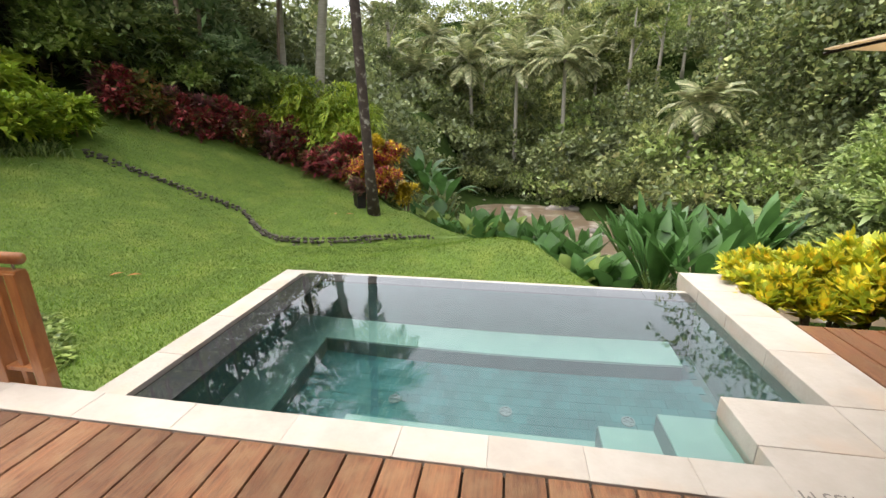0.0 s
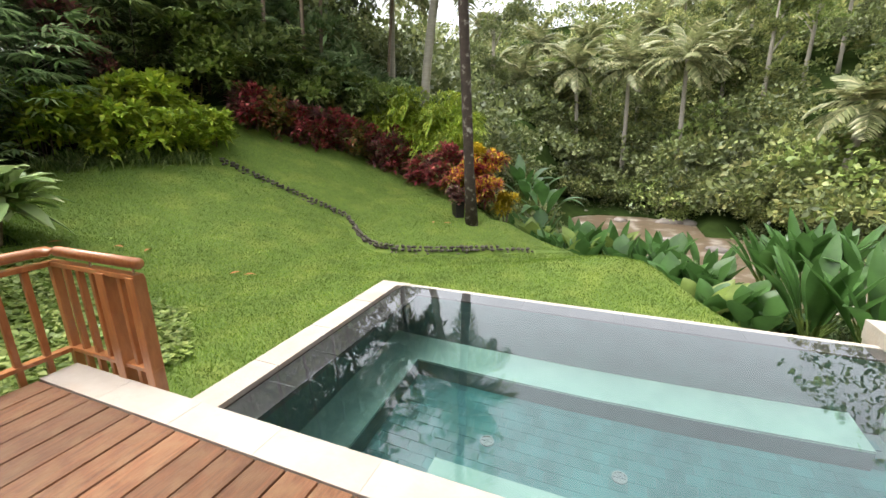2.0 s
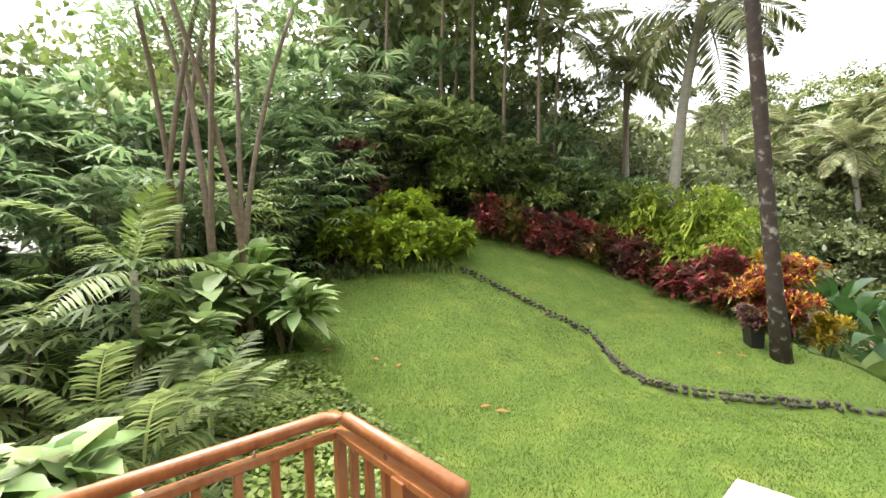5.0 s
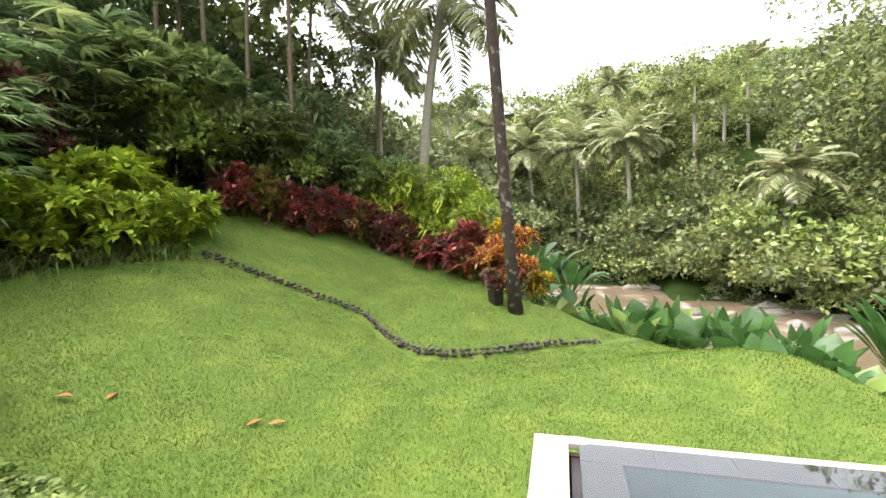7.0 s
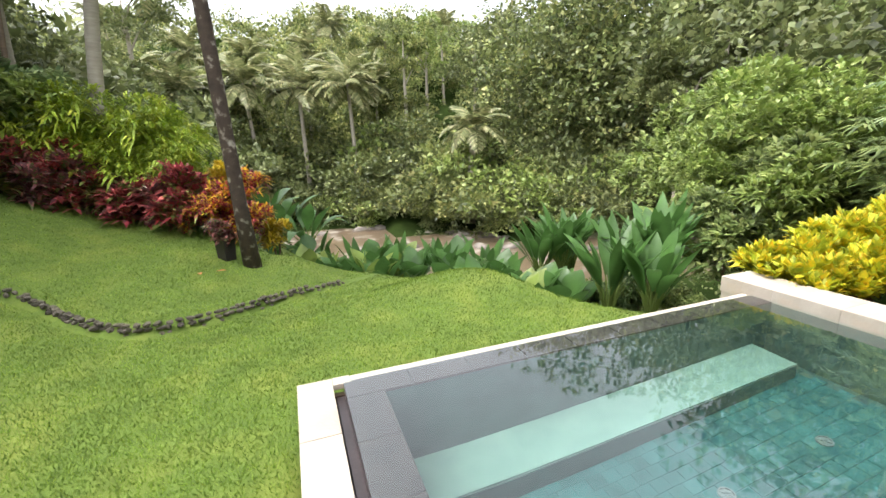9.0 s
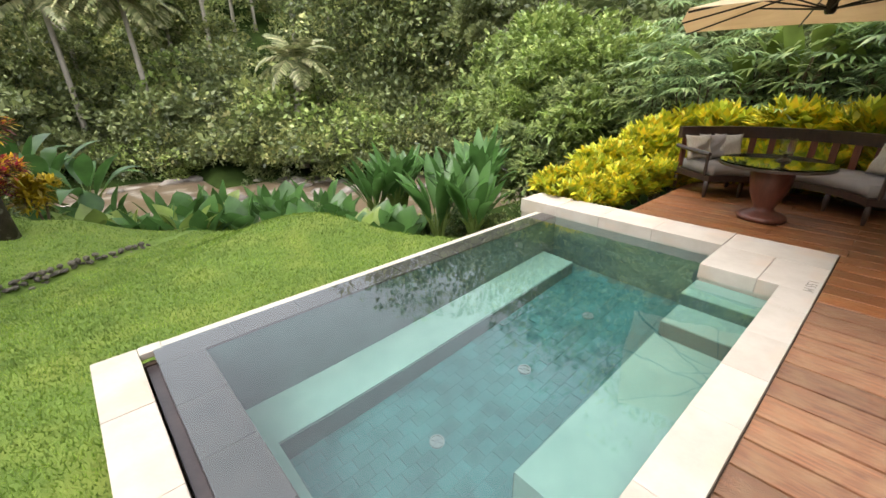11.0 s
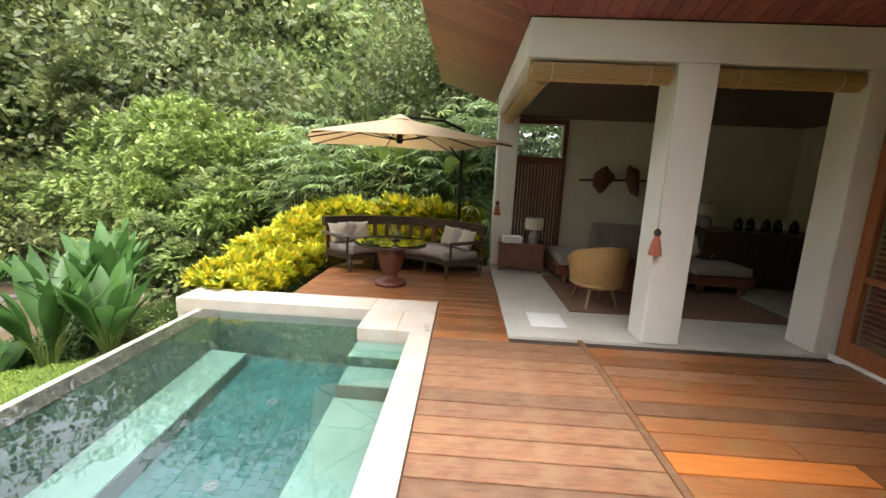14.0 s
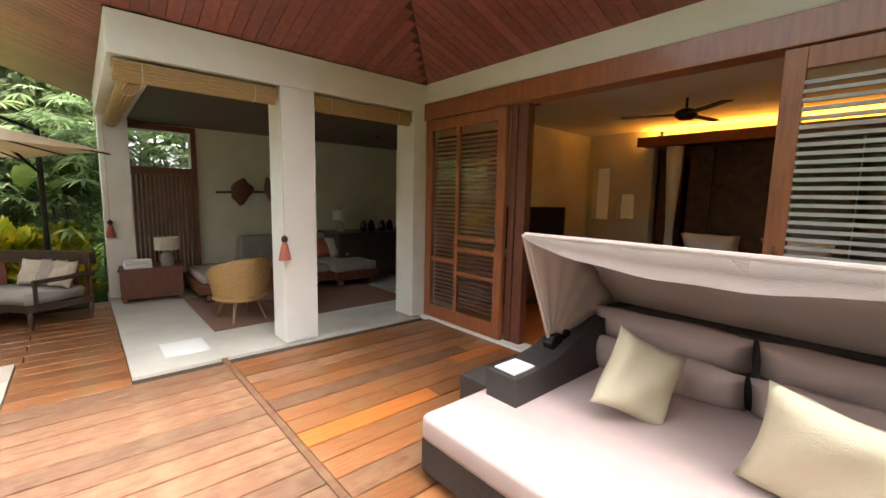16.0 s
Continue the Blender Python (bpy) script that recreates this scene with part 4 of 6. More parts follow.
def sofa_room():
    t = thing("daybed_sofa", 4.75, -2.2, 0.0, "low wooden sofa with grey seat cushions and a long chaise", "sofa")
    part("base", one(box, -0.55, 0.75, -0.95, 1.75, 0.12, 0.26, bevel=0.01), M["midwood"], t)
    part("chaise_base", one(box, -0.72, 0.75, -1.05, -0.25, 0.12, 0.265, bevel=0.01), M["midwood"], t)
    for x, y in ((-0.48, 1.6), (-0.62, -0.95), (-0.62, -0.35), (0.65, -0.9), (0.65, 1.6)):
        part("foot", one(lathe, [(0.05, 0.0), (0.065, 0.05), (0.045, 0.12)], 12, x, y), M["midwood"], t)
    part("seat_cushion", one(box, -0.5, 0.55, -0.2, 1.7, 0.265, 0.40, bevel=0.035), M["greycloth"], t)
    part("chaise_cushion", one(box, -0.70, 0.55, -1.02, -0.22, 0.27, 0.41, bevel=0.035), M["greycloth"], t)
    part("backrest", one(box, 0.52, 0.72, -0.7, 0.9, 0.27, 0.83, bevel=0.03), M["greycloth"], t)


sofa_room()
for k, (y, tilt) in enumerate(((-2.62, 62), (-2.85, 58), (-3.05, 66))):
    c = tagged(link("throw_cushion", one(cushion, 0.42, 0.42, 0.14), M["oatmeal"] if k else M["redcloth"], None, "", True), "striped cushion leaning on the sofa" if k else "rust cushion leaning on the sofa", "cushion", "sofa cushions")
    c.matrix_world = pose(4.95 - 0.08 * k, y, 0.60, 0, -tilt, 12 * k)


def armchair():
    t = thing("armchair", 3.22, -0.72, 0.0, "rounded woven cane armchair with splayed wooden legs on a rug", "armchair", 8)
    n = 20
    bm = bmesh.new()
    rows = []
    for i in range(n + 1):
        a = math.radians(-125 + 250 * i / n)
        top = 0.50 + 0.28 * max(0.0, math.cos(a * 0.72)) ** 0.8
        col = []
        for z, r in ((0.26, 0.29), (0.36, 0.32), (0.5, 0.345), (top, 0.37), (top + 0.015, 0.35), (top - 0.02, 0.325), (0.5, 0.305), (0.3, 0.26)):
            z = min(z, top + 0.015)
            col.append(bm.verts.new((-math.cos(a) * r, math.sin(a) * r, z)))
        rows.append(col)
    for a, b in zip(rows, rows[1:]):
        for j in range(7):
            bm.faces.new((a[j], b[j], b[j + 1], a[j + 1]))
    part("backrest", bm, M["cane"], t, "woven cane tub back", True)
    part("seat", one(lathe, [(0.28, 0.25), (0.32, 0.28), (0.31, 0.31)], 24), M["cane"], t)
    part("seat_cushion", one(lathe, [(0.24, 0.31), (0.285, 0.34), (0.28, 0.39), (0.2, 0.41)], 24), M["linen"], t, "white seat cushion", True)
    for a in (40, 140, 220, 320):
        c, s = math.cos(math.radians(a)), math.sin(math.radians(a))
        part("leg", one(tube, [(0.2 * c, 0.2 * s, 0.27), (0.31 * c, 0.31 * s, 0.0)], [0.022, 0.013], 10), M["lightwood"], t)


armchair()
wall("floor_hatch", [(2.26, 2.70, -0.17, 0.21, -0.02, 0.0)], M["linen"], "pale square service hatch in the terrazzo floor", "hatch", 0.002)
t = thing("round_coffee_table", 3.95, -1.35, 0.004, "round glass-topped dark wooden coffee table", "table")
part("tabletop", one(lathe, [(0.42, 0.50), (0.44, 0.515), (0.44, 0.535), (0.42, 0.545)], 40), M["darkwood"], t)
part("pedestal", one(lathe, [(0.2, 0.0), (0.21, 0.04), (0.12, 0.1), (0.17, 0.25), (0.18, 0.4), (0.12, 0.5)], 24), M["midwood"], t, "", True)
wall("rug", [(2.83, 4.66, -3.02, -0.33, -0.006, 0.004)], M["rug"], "brown woven rug with a dark border on the terrazzo", "rug", 0.002)["kind"] = ""


def chest(name, x, y, w, d, h, label):
    t = thing(name, x, y, -0.008, label, "side table")
    part("body", one(box, -d / 2 + 0.02, d / 2 - 0.02, -w / 2 + 0.02, w / 2 - 0.02, 0.05, h - 0.035, bevel=0.006), M["midwood"], t)
    part("top", one(box, -d / 2, d / 2, -w / 2, w / 2, h - 0.034, h, bevel=0.008), M["midwood"], t)
    for sx in (-1, 1):
        for sy in (-1, 1):
            part("foot", one(box, sx * (d / 2 - 0.06) - 0.025, sx * (d / 2 - 0.06) + 0.025, sy * (w / 2 - 0.06) - 0.025, sy * (w / 2 - 0.06) + 0.025, 0, 0.052), M["midwood"], t)
    return t


chest("side_table", 5.12, -0.02, 0.78, 0.62, 0.48, "low brown wooden chest used as a side table").rotation_euler = (0, 0, radians(-6))


def table_lamp(x, y, z, s=1.0):
    t = thing("table_lamp", x, y, z, "table lamp with turned grey base and cream drum shade", "lamp", group="table lamps")
    part("base", one(lathe, [(0.08 * s, 0), (0.09 * s, 0.02 * s), (0.075 * s, 0.05 * s), (0.095 * s, 0.09 * s), (0.075 * s, 0.13 * s), (0.085 * s, 0.16 * s), (0.03 * s, 0.2 * s), (0.012 * s, 0.24 * s)], 20), M["greycloth"], t, "", True)
    part("shade", one(lathe, [(0.15 * s, 0.235 * s), (0.152 * s, 0.42 * s), (0.145 * s, 0.422 * s), (0.143 * s, 0.237 * s)], 28), M["shade"], t, "cream cloth drum shade")
    part("finial", one(lathe, [(0.012, 0.42 * s), (0.014, 0.44 * s), (0.004, 0.455 * s)], 8), M["metal"], t)


table_lamp(5.0, -0.20, 0.472)
table_lamp(5.2, -3.1, 0.86, 0.95)
t = thing("folded_towels", 4.98, 0.16, 0.472, "stack of folded white towels on the side table", "towels")
for k in range(3):
    part("towel", one(box, -0.13, 0.13 - 0.004 * k, -0.16, 0.16 - 0.003 * k, k * 0.036, k * 0.036 + 0.034, bevel=0.012), M["linen"], t)
t = thing("minibar_cabinet", 4.95, -3.85, -0.008, "dark stained wooden cabinet against the wall", "cabinet")
part("body", one(box, -0.3, 0.58, -0.78, 1.05, 0, 0.83, bevel=0.008), M["darkwood"], t)
part("top", one(box, -0.32, 0.59, -0.79, 1.07, 0.832, 0.868, bevel=0.006), M["darkwood"], t)
for k in range(3):
    part("door", one(box, -0.315, -0.301, -0.74 + k * 0.6, -0.18 + k * 0.6, 0.06, 0.79, bevel=0.004), M["darkwood"], t)
for k in range(5):
    b = thing("black_jar", 5.0 + 0.05 * (k % 2), -3.5 - 0.22 * k, 0.86, "small dark jar on the cabinet", "jar", group="jars on the cabinet")
    part("body", one(lathe, [(0.05, 0), (0.07, 0.05), (0.065, 0.14), (0.03, 0.19)], 14), M["black"], b, "", True)
    part("lid", one(lathe, [(0.035, 0.19), (0.035, 0.205), (0.01, 0.215)], 12), M["darkwood"], b)


def wall_art():
    t = thing("carved_wall_ornament", 5.54, -1.5, 1.58, "carved dark red wooden gourds on a pole hung on the wall", "wall art")
    part("pole", one(tube, [(-0.03, 0.5, -0.02), (-0.03, 0.0, 0.0), (-0.03, -0.65, 0.01)], 0.018, 8), M["darkwood"], t)
    for y, w, h, tilt in ((0.10, 0.17, 0.22, 20), (-0.42, 0.12, 0.27, -15)):
        bm = bmesh.new()
        bmesh.ops.create_uvsphere(bm, u_segments=18, v_segments=12, radius=1)
        for v in bm.verts:
            v.co = Vector((v.co.x * 0.05 - 0.05, v.co.y * w * (1 + 0.15 * math.sin(v.co.z * 4)), v.co.z * h + 0.03 * math.sin(v.co.y * 5)))
        bmesh.ops.rotate(bm, matrix=Matrix.Rotation(radians(tilt), 3, "X"), verts=bm.verts, cent=(0, 0, 0))
        bmesh.ops.translate(bm, vec=(0, y, 0), verts=bm.verts)
        part("gourd", bm, M["midwood"], t, "carved dark red gourd", True)


wall_art()
t = thing("passage_door", 3.9, -4.62, 0.0, "dark wooden door in the end wall", "door")
part("leaf", one(box, -0.45, 0.45, -0.02, 0.02, 0.0, 2.1, bevel=0.004), M["darkwood"], t)
for x0, x1 in ((-0.53, -0.452), (0.452, 0.53)):
    part("frame", one(box, x0, x1, -0.025, 0.03, 0.0, 2.18), M["midwood"], t)
part("handle", one(tube, [(0.36, 0.02, 1.0), (0.36, 0.06, 1.0), (0.26, 0.06, 1.0)], 0.01, 8), M["chrome"], t)


# ---- terrace set ----
def round_table():
    t = thing("terrace_table", 3.60, 1.97, 0.0, "round glass-topped table on a turned dark wooden pedestal", "table")
    part("pedestal", one(lathe, [(0.215, 0.0), (0.225, 0.03), (0.20, 0.055), (0.12, 0.085), (0.09, 0.12), (0.105, 0.16), (0.155, 0.27), (0.185, 0.42), (0.19, 0.52), (0.165, 0.55)], 32), M["midwood"], t, "turned urn-shaped pedestal", True)
    part("apron", one(lathe, [(0.44, 0.555), (0.49, 0.565), (0.49, 0.585), (0.47, 0.592)], 48), M["darkwood"], t)
    part("tabletop", one(lathe, [(0.485, 0.594), (0.49, 0.598), (0.488, 0.606), (0.48, 0.608)], 48), M["tableglass"], t, "green glass top")


round_table()
t = thing("glass_candle_holder", 3.66, 1.92, 0.609, "clear glass candle holder on the terrace table", "candle holder")
part("foot", one(lathe, [(0.06, 0.0), (0.06, 0.012), (0.02, 0.03), (0.018, 0.06), (0.04, 0.075)], 20), M["darkwood"], t)
part("glass", one(lathe, [(0.055, 0.076), (0.065, 0.1), (0.065, 0.22), (0.061, 0.22), (0.061, 0.1), (0.05, 0.08)], 20), M["glass"], t)


def arc_bm(r0, r1, z0, z1, a0, a1, n=24):
    bm = bmesh.new()
    rows = []
    for i in range(n + 1):
        a = radians(a0 + (a1 - a0) * i / n)
        c, s = math.cos(a), math.sin(a)
        rows.append([bm.verts.new((c * r, s * r, z)) for r, z in ((r0, z0), (r1, z0), (r1, z1), (r0, z1))])
    for a, b in zip(rows, rows[1:]):
        for j in range(4):
            bm.faces.new((a[j], a[(j + 1) % 4], b[(j + 1) % 4], b[j]))
    bm.faces.new(rows[0][::-1])
    bm.faces.new(rows[-1])
    bmesh.ops.bevel(bm, geom=[e for e in bm.edges if len(e.link_faces) == 2 and e.calc_face_angle(0) > 1.0], offset=min(0.02, (z1 - z0) * 0.3), segments=2, affect="EDGES")
    return bm


def curved_sofa():
    t = thing("curved_sofa", 3.60, 1.97, 0.0, "curved dark wooden terrace sofa with brown-grey seat cushions", "sofa")
    a0, a1 = -62, 56
    part("seat_frame", arc_bm(0.83, 1.48, 0.20, 0.275, a0, a1), M["darkwood"], t)
    part("seat_cushion", arc_bm(0.84, 1.40, 0.28, 0.40, a0 + 2, -2), M["greycloth"], t, "brown-grey seat cushion", True)
    part("seat_cushion", arc_bm(0.84, 1.40, 0.28, 0.40, 0, a1 - 2), M["greycloth"], t, "brown-grey seat cushion", True)
    part("top_rail", arc_bm(1.46, 1.53, 0.66, 0.80, a0, a1), M["darkwood"], t)
    for k in range(15):
        a = radians(a0 + 3 + (a1 - a0 - 6) * k / 14)
        bm = one(box, -0.012, 0.012, -0.035, 0.035, 0.27, 0.67, m=Matrix.Translation((1.48 * math.cos(a), 1.48 * math.sin(a), 0)) @ Matrix.Rotation(a, 4, "Z"))
        part("back_slat", bm, M["midwood"], t)
    for a in (a0 + 1, -28, 0, 28, a1 - 1):
        for r in (0.87, 1.45):
            c, s = math.cos(radians(a)) * r, math.sin(radians(a)) * r
            part("leg", one(lathe, [(0.017, 0.0), (0.022, 0.04), (0.03, 0.12), (0.026, 0.205)], 10, c, s), M["darkwood"], t, "", True)
    for a in (a0, a1):
        c, s = math.cos(radians(a)), math.sin(radians(a))
        part("armrest", one(tube, [(c * 0.9, s * 0.9, 0.53), (c * 1.2, s * 1.2, 0.54), (c * 1.5, s * 1.5, 0.56)], [0.026, 0.028, 0.028], 8), M["darkwood"], t)
        part("arm_post", one(tube, [(c * 0.92, s * 0.92, 0.27), (c * 0.92, s * 0.92, 0.53)], 0.02, 8), M["darkwood"], t)


curved_sofa()
for a, r, m in ((50, 1.28, 0), (41, 1.33, 1), (33, 1.34, 0), (-36, 1.33, 0), (-46, 1.30, 1), (-55, 1.27, 0)):
    c = tagged(link("sofa_cushion", one(cushion, 0.34, 0.34, 0.12), M["oatmeal"] if m == 0 else M["greycloth"], None, "", True), "striped oatmeal cushion leaning on the curved sofa" if m == 0 else "plain taupe cushion leaning on the curved sofa", "cushion", "terrace sofa cushions")
    c.matrix_world = pose(3.60 + r * math.cos(radians(a)), 1.97 + r * math.sin(radians(a)), 0.56, 0, 0, a) @ pose(0, 0, 0, 0, -68, 0)


def umbrella():
    t = thing("cantilever_umbrella", 5.18, 1.08, 0.0, "cream square cantilever umbrella with dark metal arm, open", "umbrella")
    part("base_plate", one(box, -0.38, 0.38, -0.38, 0.38, 0.0, 0.05, bevel=0.01), M["umbrella_base"], t)
    part("pole", one(tube, [(0, 0, 0.0), (0, 0, 2.3)], 0.032, 12), M["metal"], t)
    hub = Vector((-1.35, 0.85, 2.02))
    part("arm", one(tube, [(0, 0, 2.28), (-0.45, 0.28, 2.36), (hub.x, hub.y, 2.29)], 0.022, 8), M["metal"], t)
    part("brace", one(tube, [(0, 0, 1.75), (-0.35, 0.22, 2.02), (-0.55, 0.35, 2.10)], 0.018, 8), M["metal"], t)
    part("hub", one(lathe, [(0.03, 1.93), (0.045, 1.95), (0.045, 2.0), (0.02, 2.26)], 12, hub.x, hub.y), M["metal"], t)
    turn = radians(20)
    corners = []
    for k in range(8):
        a = turn + k * math.pi / 4
        r = 1.62 if k % 2 else 1.2
        corners.append(Vector((hub.x + r * math.cos(a), hub.y + r * math.sin(a), 1.93 if k % 2 else 1.955)))
    top = Vector((hub.x, hub.y, 2.27))
    bm = bmesh.new()
    for k in range(8):
        a, b = corners[k], corners[(k + 1) % 8]
        n = 5
        rows = []
        for i in range(n + 1):
            f = 0.05 + 0.95 * i / n
            sag = -0.035 * math.sin(f * math.pi)
            p, q = top.lerp(a, f), top.lerp(b, f)
            mid = (p + q) / 2 + Vector((0, 0, sag))
            rows.append([bm.verts.new(p), bm.verts.new(mid), bm.verts.new(q)])
        for r0, r1 in zip(rows, rows[1:]):
            for j in (0, 1):
                bm.faces.new((r0[j], r0[j + 1], r1[j + 1], r1[j]))
    bmesh.ops.remove_doubles(bm, verts=bm.verts, dist=0.001)
    bmesh.ops.solidify(bm, geom=bm.faces[:], thickness=0.006)
    canopy = part("canopy", bm, M["umbrella"], t, "cream cloth canopy")
    part("vent", one(lathe, [(0.17, 2.245), (0.10, 2.285), (0.03, 2.315), (0.02, 2.32)], 16, hub.x, hub.y), M["umbrella"], canopy, "small vented cap")
    for c in corners:
        rib = part("rib", one(tube, [tuple(top + Vector((0, 0, -0.06))), tuple(c + Vector((0, 0, -0.022)))], 0.009, 6), M["metal"], t)
        mid = top.lerp(c, 0.45) + Vector((0, 0, -0.04))
        part("strut", one(tube, [(hub.x, hub.y, 1.97), tuple(mid)], 0.008, 6), M["metal"], rib)


umbrella()


# ---- canopied daybed ----
def daybed():
    t = thing("canopy_daybed", -1.6, -1.45, 0.0, "dark wicker daybed with mauve mattress and folding cloth canopy", "daybed")
    x1, x0 = 1.02, -1.25                   # towards the pool side end, and the far end
    part("frame", one(box, x0, x1, -0.85, 0.84, 0.05, 0.24, bevel=0.015), M["wicker"], t, "woven dark wicker frame")
    for x in (x0 + 0.08, x1 - 0.08):
        for y in (-0.78, 0.76):
            part("foot", one(box, x - 0.03, x + 0.03, y - 0.03, y + 0.03, 0.0, 0.052), M["black"], t)
    part("mattress", one(box, x0 + 0.02, x1 - 0.02, -0.62, 0.86, 0.242, 0.39, bevel=0.035), M["mauve"], t, "mauve cloth mattress", True)
    for sx in (0.71, -1.24):
        bm = bmesh.new()
        rows = []
        for y, z in ((0.42, 0.55), (0.22, 0.56), (0.02, 0.585), (-0.2, 0.66), (-0.48, 0.73), (-0.82, 0.76)):
            rows.append([bm.verts.new(p) for p in ((sx, y, 0.2), (sx + 0.22, y, 0.2), (sx + 0.22, y, z), (sx, y, z))])
        for a, b in zip(rows, rows[1:]):
            for j in range(4):
                bm.faces.new((a[j], a[(j + 1) % 4], b[(j + 1) % 4], b[j]))
        bm.faces.new(rows[0][::-1])
        bm.faces.new(rows[-1])
        arm = part("armrest", bm, M["wicker"], t, "sloping woven wicker armrest")
        part("drink_tray", one(box, sx + 0.04, sx + 0.19, 0.20, 0.39, 0.556, 0.568, bevel=0.003), M["linen"], arm, "small pale tray inlay")
    part("backrest", one(box, x0 + 0.02, x1 - 0.24, -0.86, -0.66, 0.24, 0.80, bevel=0.02), M["wicker"], t)
    part("side_table", one(box, 0.82, 1.22, -0.10, 0.36, 0.02, 0.40, bevel=0.008), M["wicker"], t, "small wicker end table")
    for k in range(2):
        cx = 0.36 - k * 1.0
        for j, z in enumerate((0.50, 0.68)):
            bm = one(cushion, 0.98, 0.27, 0.16, pinch=0.02)
            ob = part("back_cushion", bm, M["mauve"], t, "mauve back cushion", True)
            ob.matrix_local = pose(cx, -0.52 - 0.10 * j, z, 68, 0, 0)
    # canopy
    n, rows = 14, []
    bm = bmesh.new()
    pv = Vector((0, -0.05, 0.63))
    ends = (0.81, x0 + 0.1)

    def profile(f):
        """Height of the cloth from the front bar back to the rear rail."""
        return 0.27 - 1.12 * f, 1.345 - 0.10 * f - 0.46 * f ** 2.4

    for i in range(n + 1):
        y, z = profile(i / n)
        row = []
        for j in range(13):
            f = j / 12
            scallop = -0.03 * math.sin(math.pi * ((i * 3 / n) % 1.0)) * (i > 0) - 0.02 * math.sin(math.pi * f)
            row.append(bm.verts.new((ends[0] + (ends[1] - ends[0]) * f, y, z + scallop)))
        rows.append(row)
    for a, b in zip(rows, rows[1:]):
        for j in range(12):
            bm.faces.new((a[j], a[j + 1], b[j + 1], b[j]))
    bmesh.ops.solidify(bm, geom=bm.faces[:], thickness=0.008)
    top = part("canopy", bm, M["canopy"], t, "pale mauve cloth canopy stretched on hoops", True)
    bm = bmesh.new()
    fy, fz = profile(0)
    rows = [[], [], []]
    for j in range(25):
        f = j / 24
        x = ends[0] + (ends[1] - ends[0]) * f
        hang = 0.02 + 0.12 * math.sin(math.pi * min(f * 1.15, 1.0)) ** 0.7
        for k, q in enumerate((0.0, 0.5, 1.0)):
            rows[k].append(bm.verts.new((x, fy + 0.012 + 0.03 * q * (1 - q), fz - hang * q + 0.004 * math.sin(j * 1.3))))
    for r0, r1 in zip(rows, rows[1:]):
        for j in range(24):
            bm.faces.new((r0[j], r0[j + 1], r1[j + 1], r1[j]))
    bmesh.ops.solidify(bm, geom=bm.faces[:], thickness=0.006)
    part("valance", bm, M["canopy"], top, "loose front edge of the canopy cloth", True)
    part("front_bar", one(tube, [(ends[0], fy, fz), (ends[1], fy, fz)], 0.016, 10), M["canopy"], top)
    for e in ends:
        bm = bmesh.new()
        sheet_rows = []
        for s in range(6):
            q = 1 - s * 0.185
            row = []
            for i in range(2 * n + 1):
                y, z = profile(i / (2 * n))
                fold = 0.022 * math.sin(i * math.pi * 5 / (2 * n)) ** 2 * q
                row.append(bm.verts.new((e + fold * (1 if e < 0 else -1), pv.y + (y - pv.y) * q, pv.z + 0.02 + (z - pv.z - 0.02) * q)))
            sheet_rows.append(row)
        for r0, r1 in zip(sheet_rows, sheet_rows[1:]):
            for i in range(2 * n):
                bm.faces.new((r0[i], r0[i + 1], r1[i + 1], r1[i]))
        bmesh.ops.recalc_face_normals(bm, faces=bm.faces[:])
        bmesh.ops.solidify(bm, geom=bm.faces[:], thickness=0.006)
        part("side_panel", bm, M["canopy"], top, "gathered cloth side of the canopy", True)
        for i in (0, 5, 10):
            part("hoop", one(tube, [(e + 0.012, pv.y, pv.z), (e + 0.012, *profile(i / n))], 0.013, 8), M["canopy"], top)
        part("hinge", one(tube, [(e - 0.03, pv.y - 0.02, pv.z + 0.015), (e + 0.04, pv.y - 0.02, pv.z + 0.015)], 0.06, 16), M["black"], top, "round black canopy hinge")
        part("hinge", one(tube, [(e - 0.03, pv.y - 0.13, pv.z + 0.04), (e + 0.035, pv.y - 0.13, pv.z + 0.04)], 0.036, 12), M["black"], top, "round black canopy hinge")


daybed()
for s, at, turn in ((0.44, (-1.36, -1.476, 0.604), (101, -26, 54)), (0.52, (-2.149, -1.268, 0.60), (75, -11, 5))):
    c = tagged(link("scatter_cushion", one(cushion, s, s, 0.16, n=14), M["beige"], None, "", True), "square beige cushion leaning on the daybed", "cushion", "daybed cushions")
    c.matrix_world = pose(*at, *turn)


# ---- bedroom ----
t = thing("bed", -0.75, -5.75, 0.004, "large bed with white linen and a dark wooden frame", "bed")
part("frame", one(box, -1.05, 1.05, -0.95, 1.1, 0.05, 0.35, bevel=0.01), M["darkwood"], t)
part("mattress", one(box, -1.0, 1.0, -0.9, 1.05, 0.352, 0.66, bevel=0.05), M["linen"], t, "white made-up mattress", True)
part("bed_runner", one(box, -1.02, 1.02, 0.45, 0.95, 0.655, 0.675, bevel=0.008), M["cane"], t, "golden patterned bed runner")
for x in (-1.02, 1.02):
    part("post", one(box, x - 0.04, x + 0.04, -0.95, -0.87, 0.05, 2.3, bevel=0.005), M["darkwood"], t)
for x in (-0.5, 0.5):
    for k in range(2):
        ob = tagged(link("bed_pillow", one(cushion, 0.75, 0.5, 0.2), M["linen"], None, "", True), "plump white pillow on the bed", "pillow", "bed pillows")
        ob.matrix_world = pose(-0.75 + x, -6.42 + 0.17 * k, 0.88, 62, 0, 0)
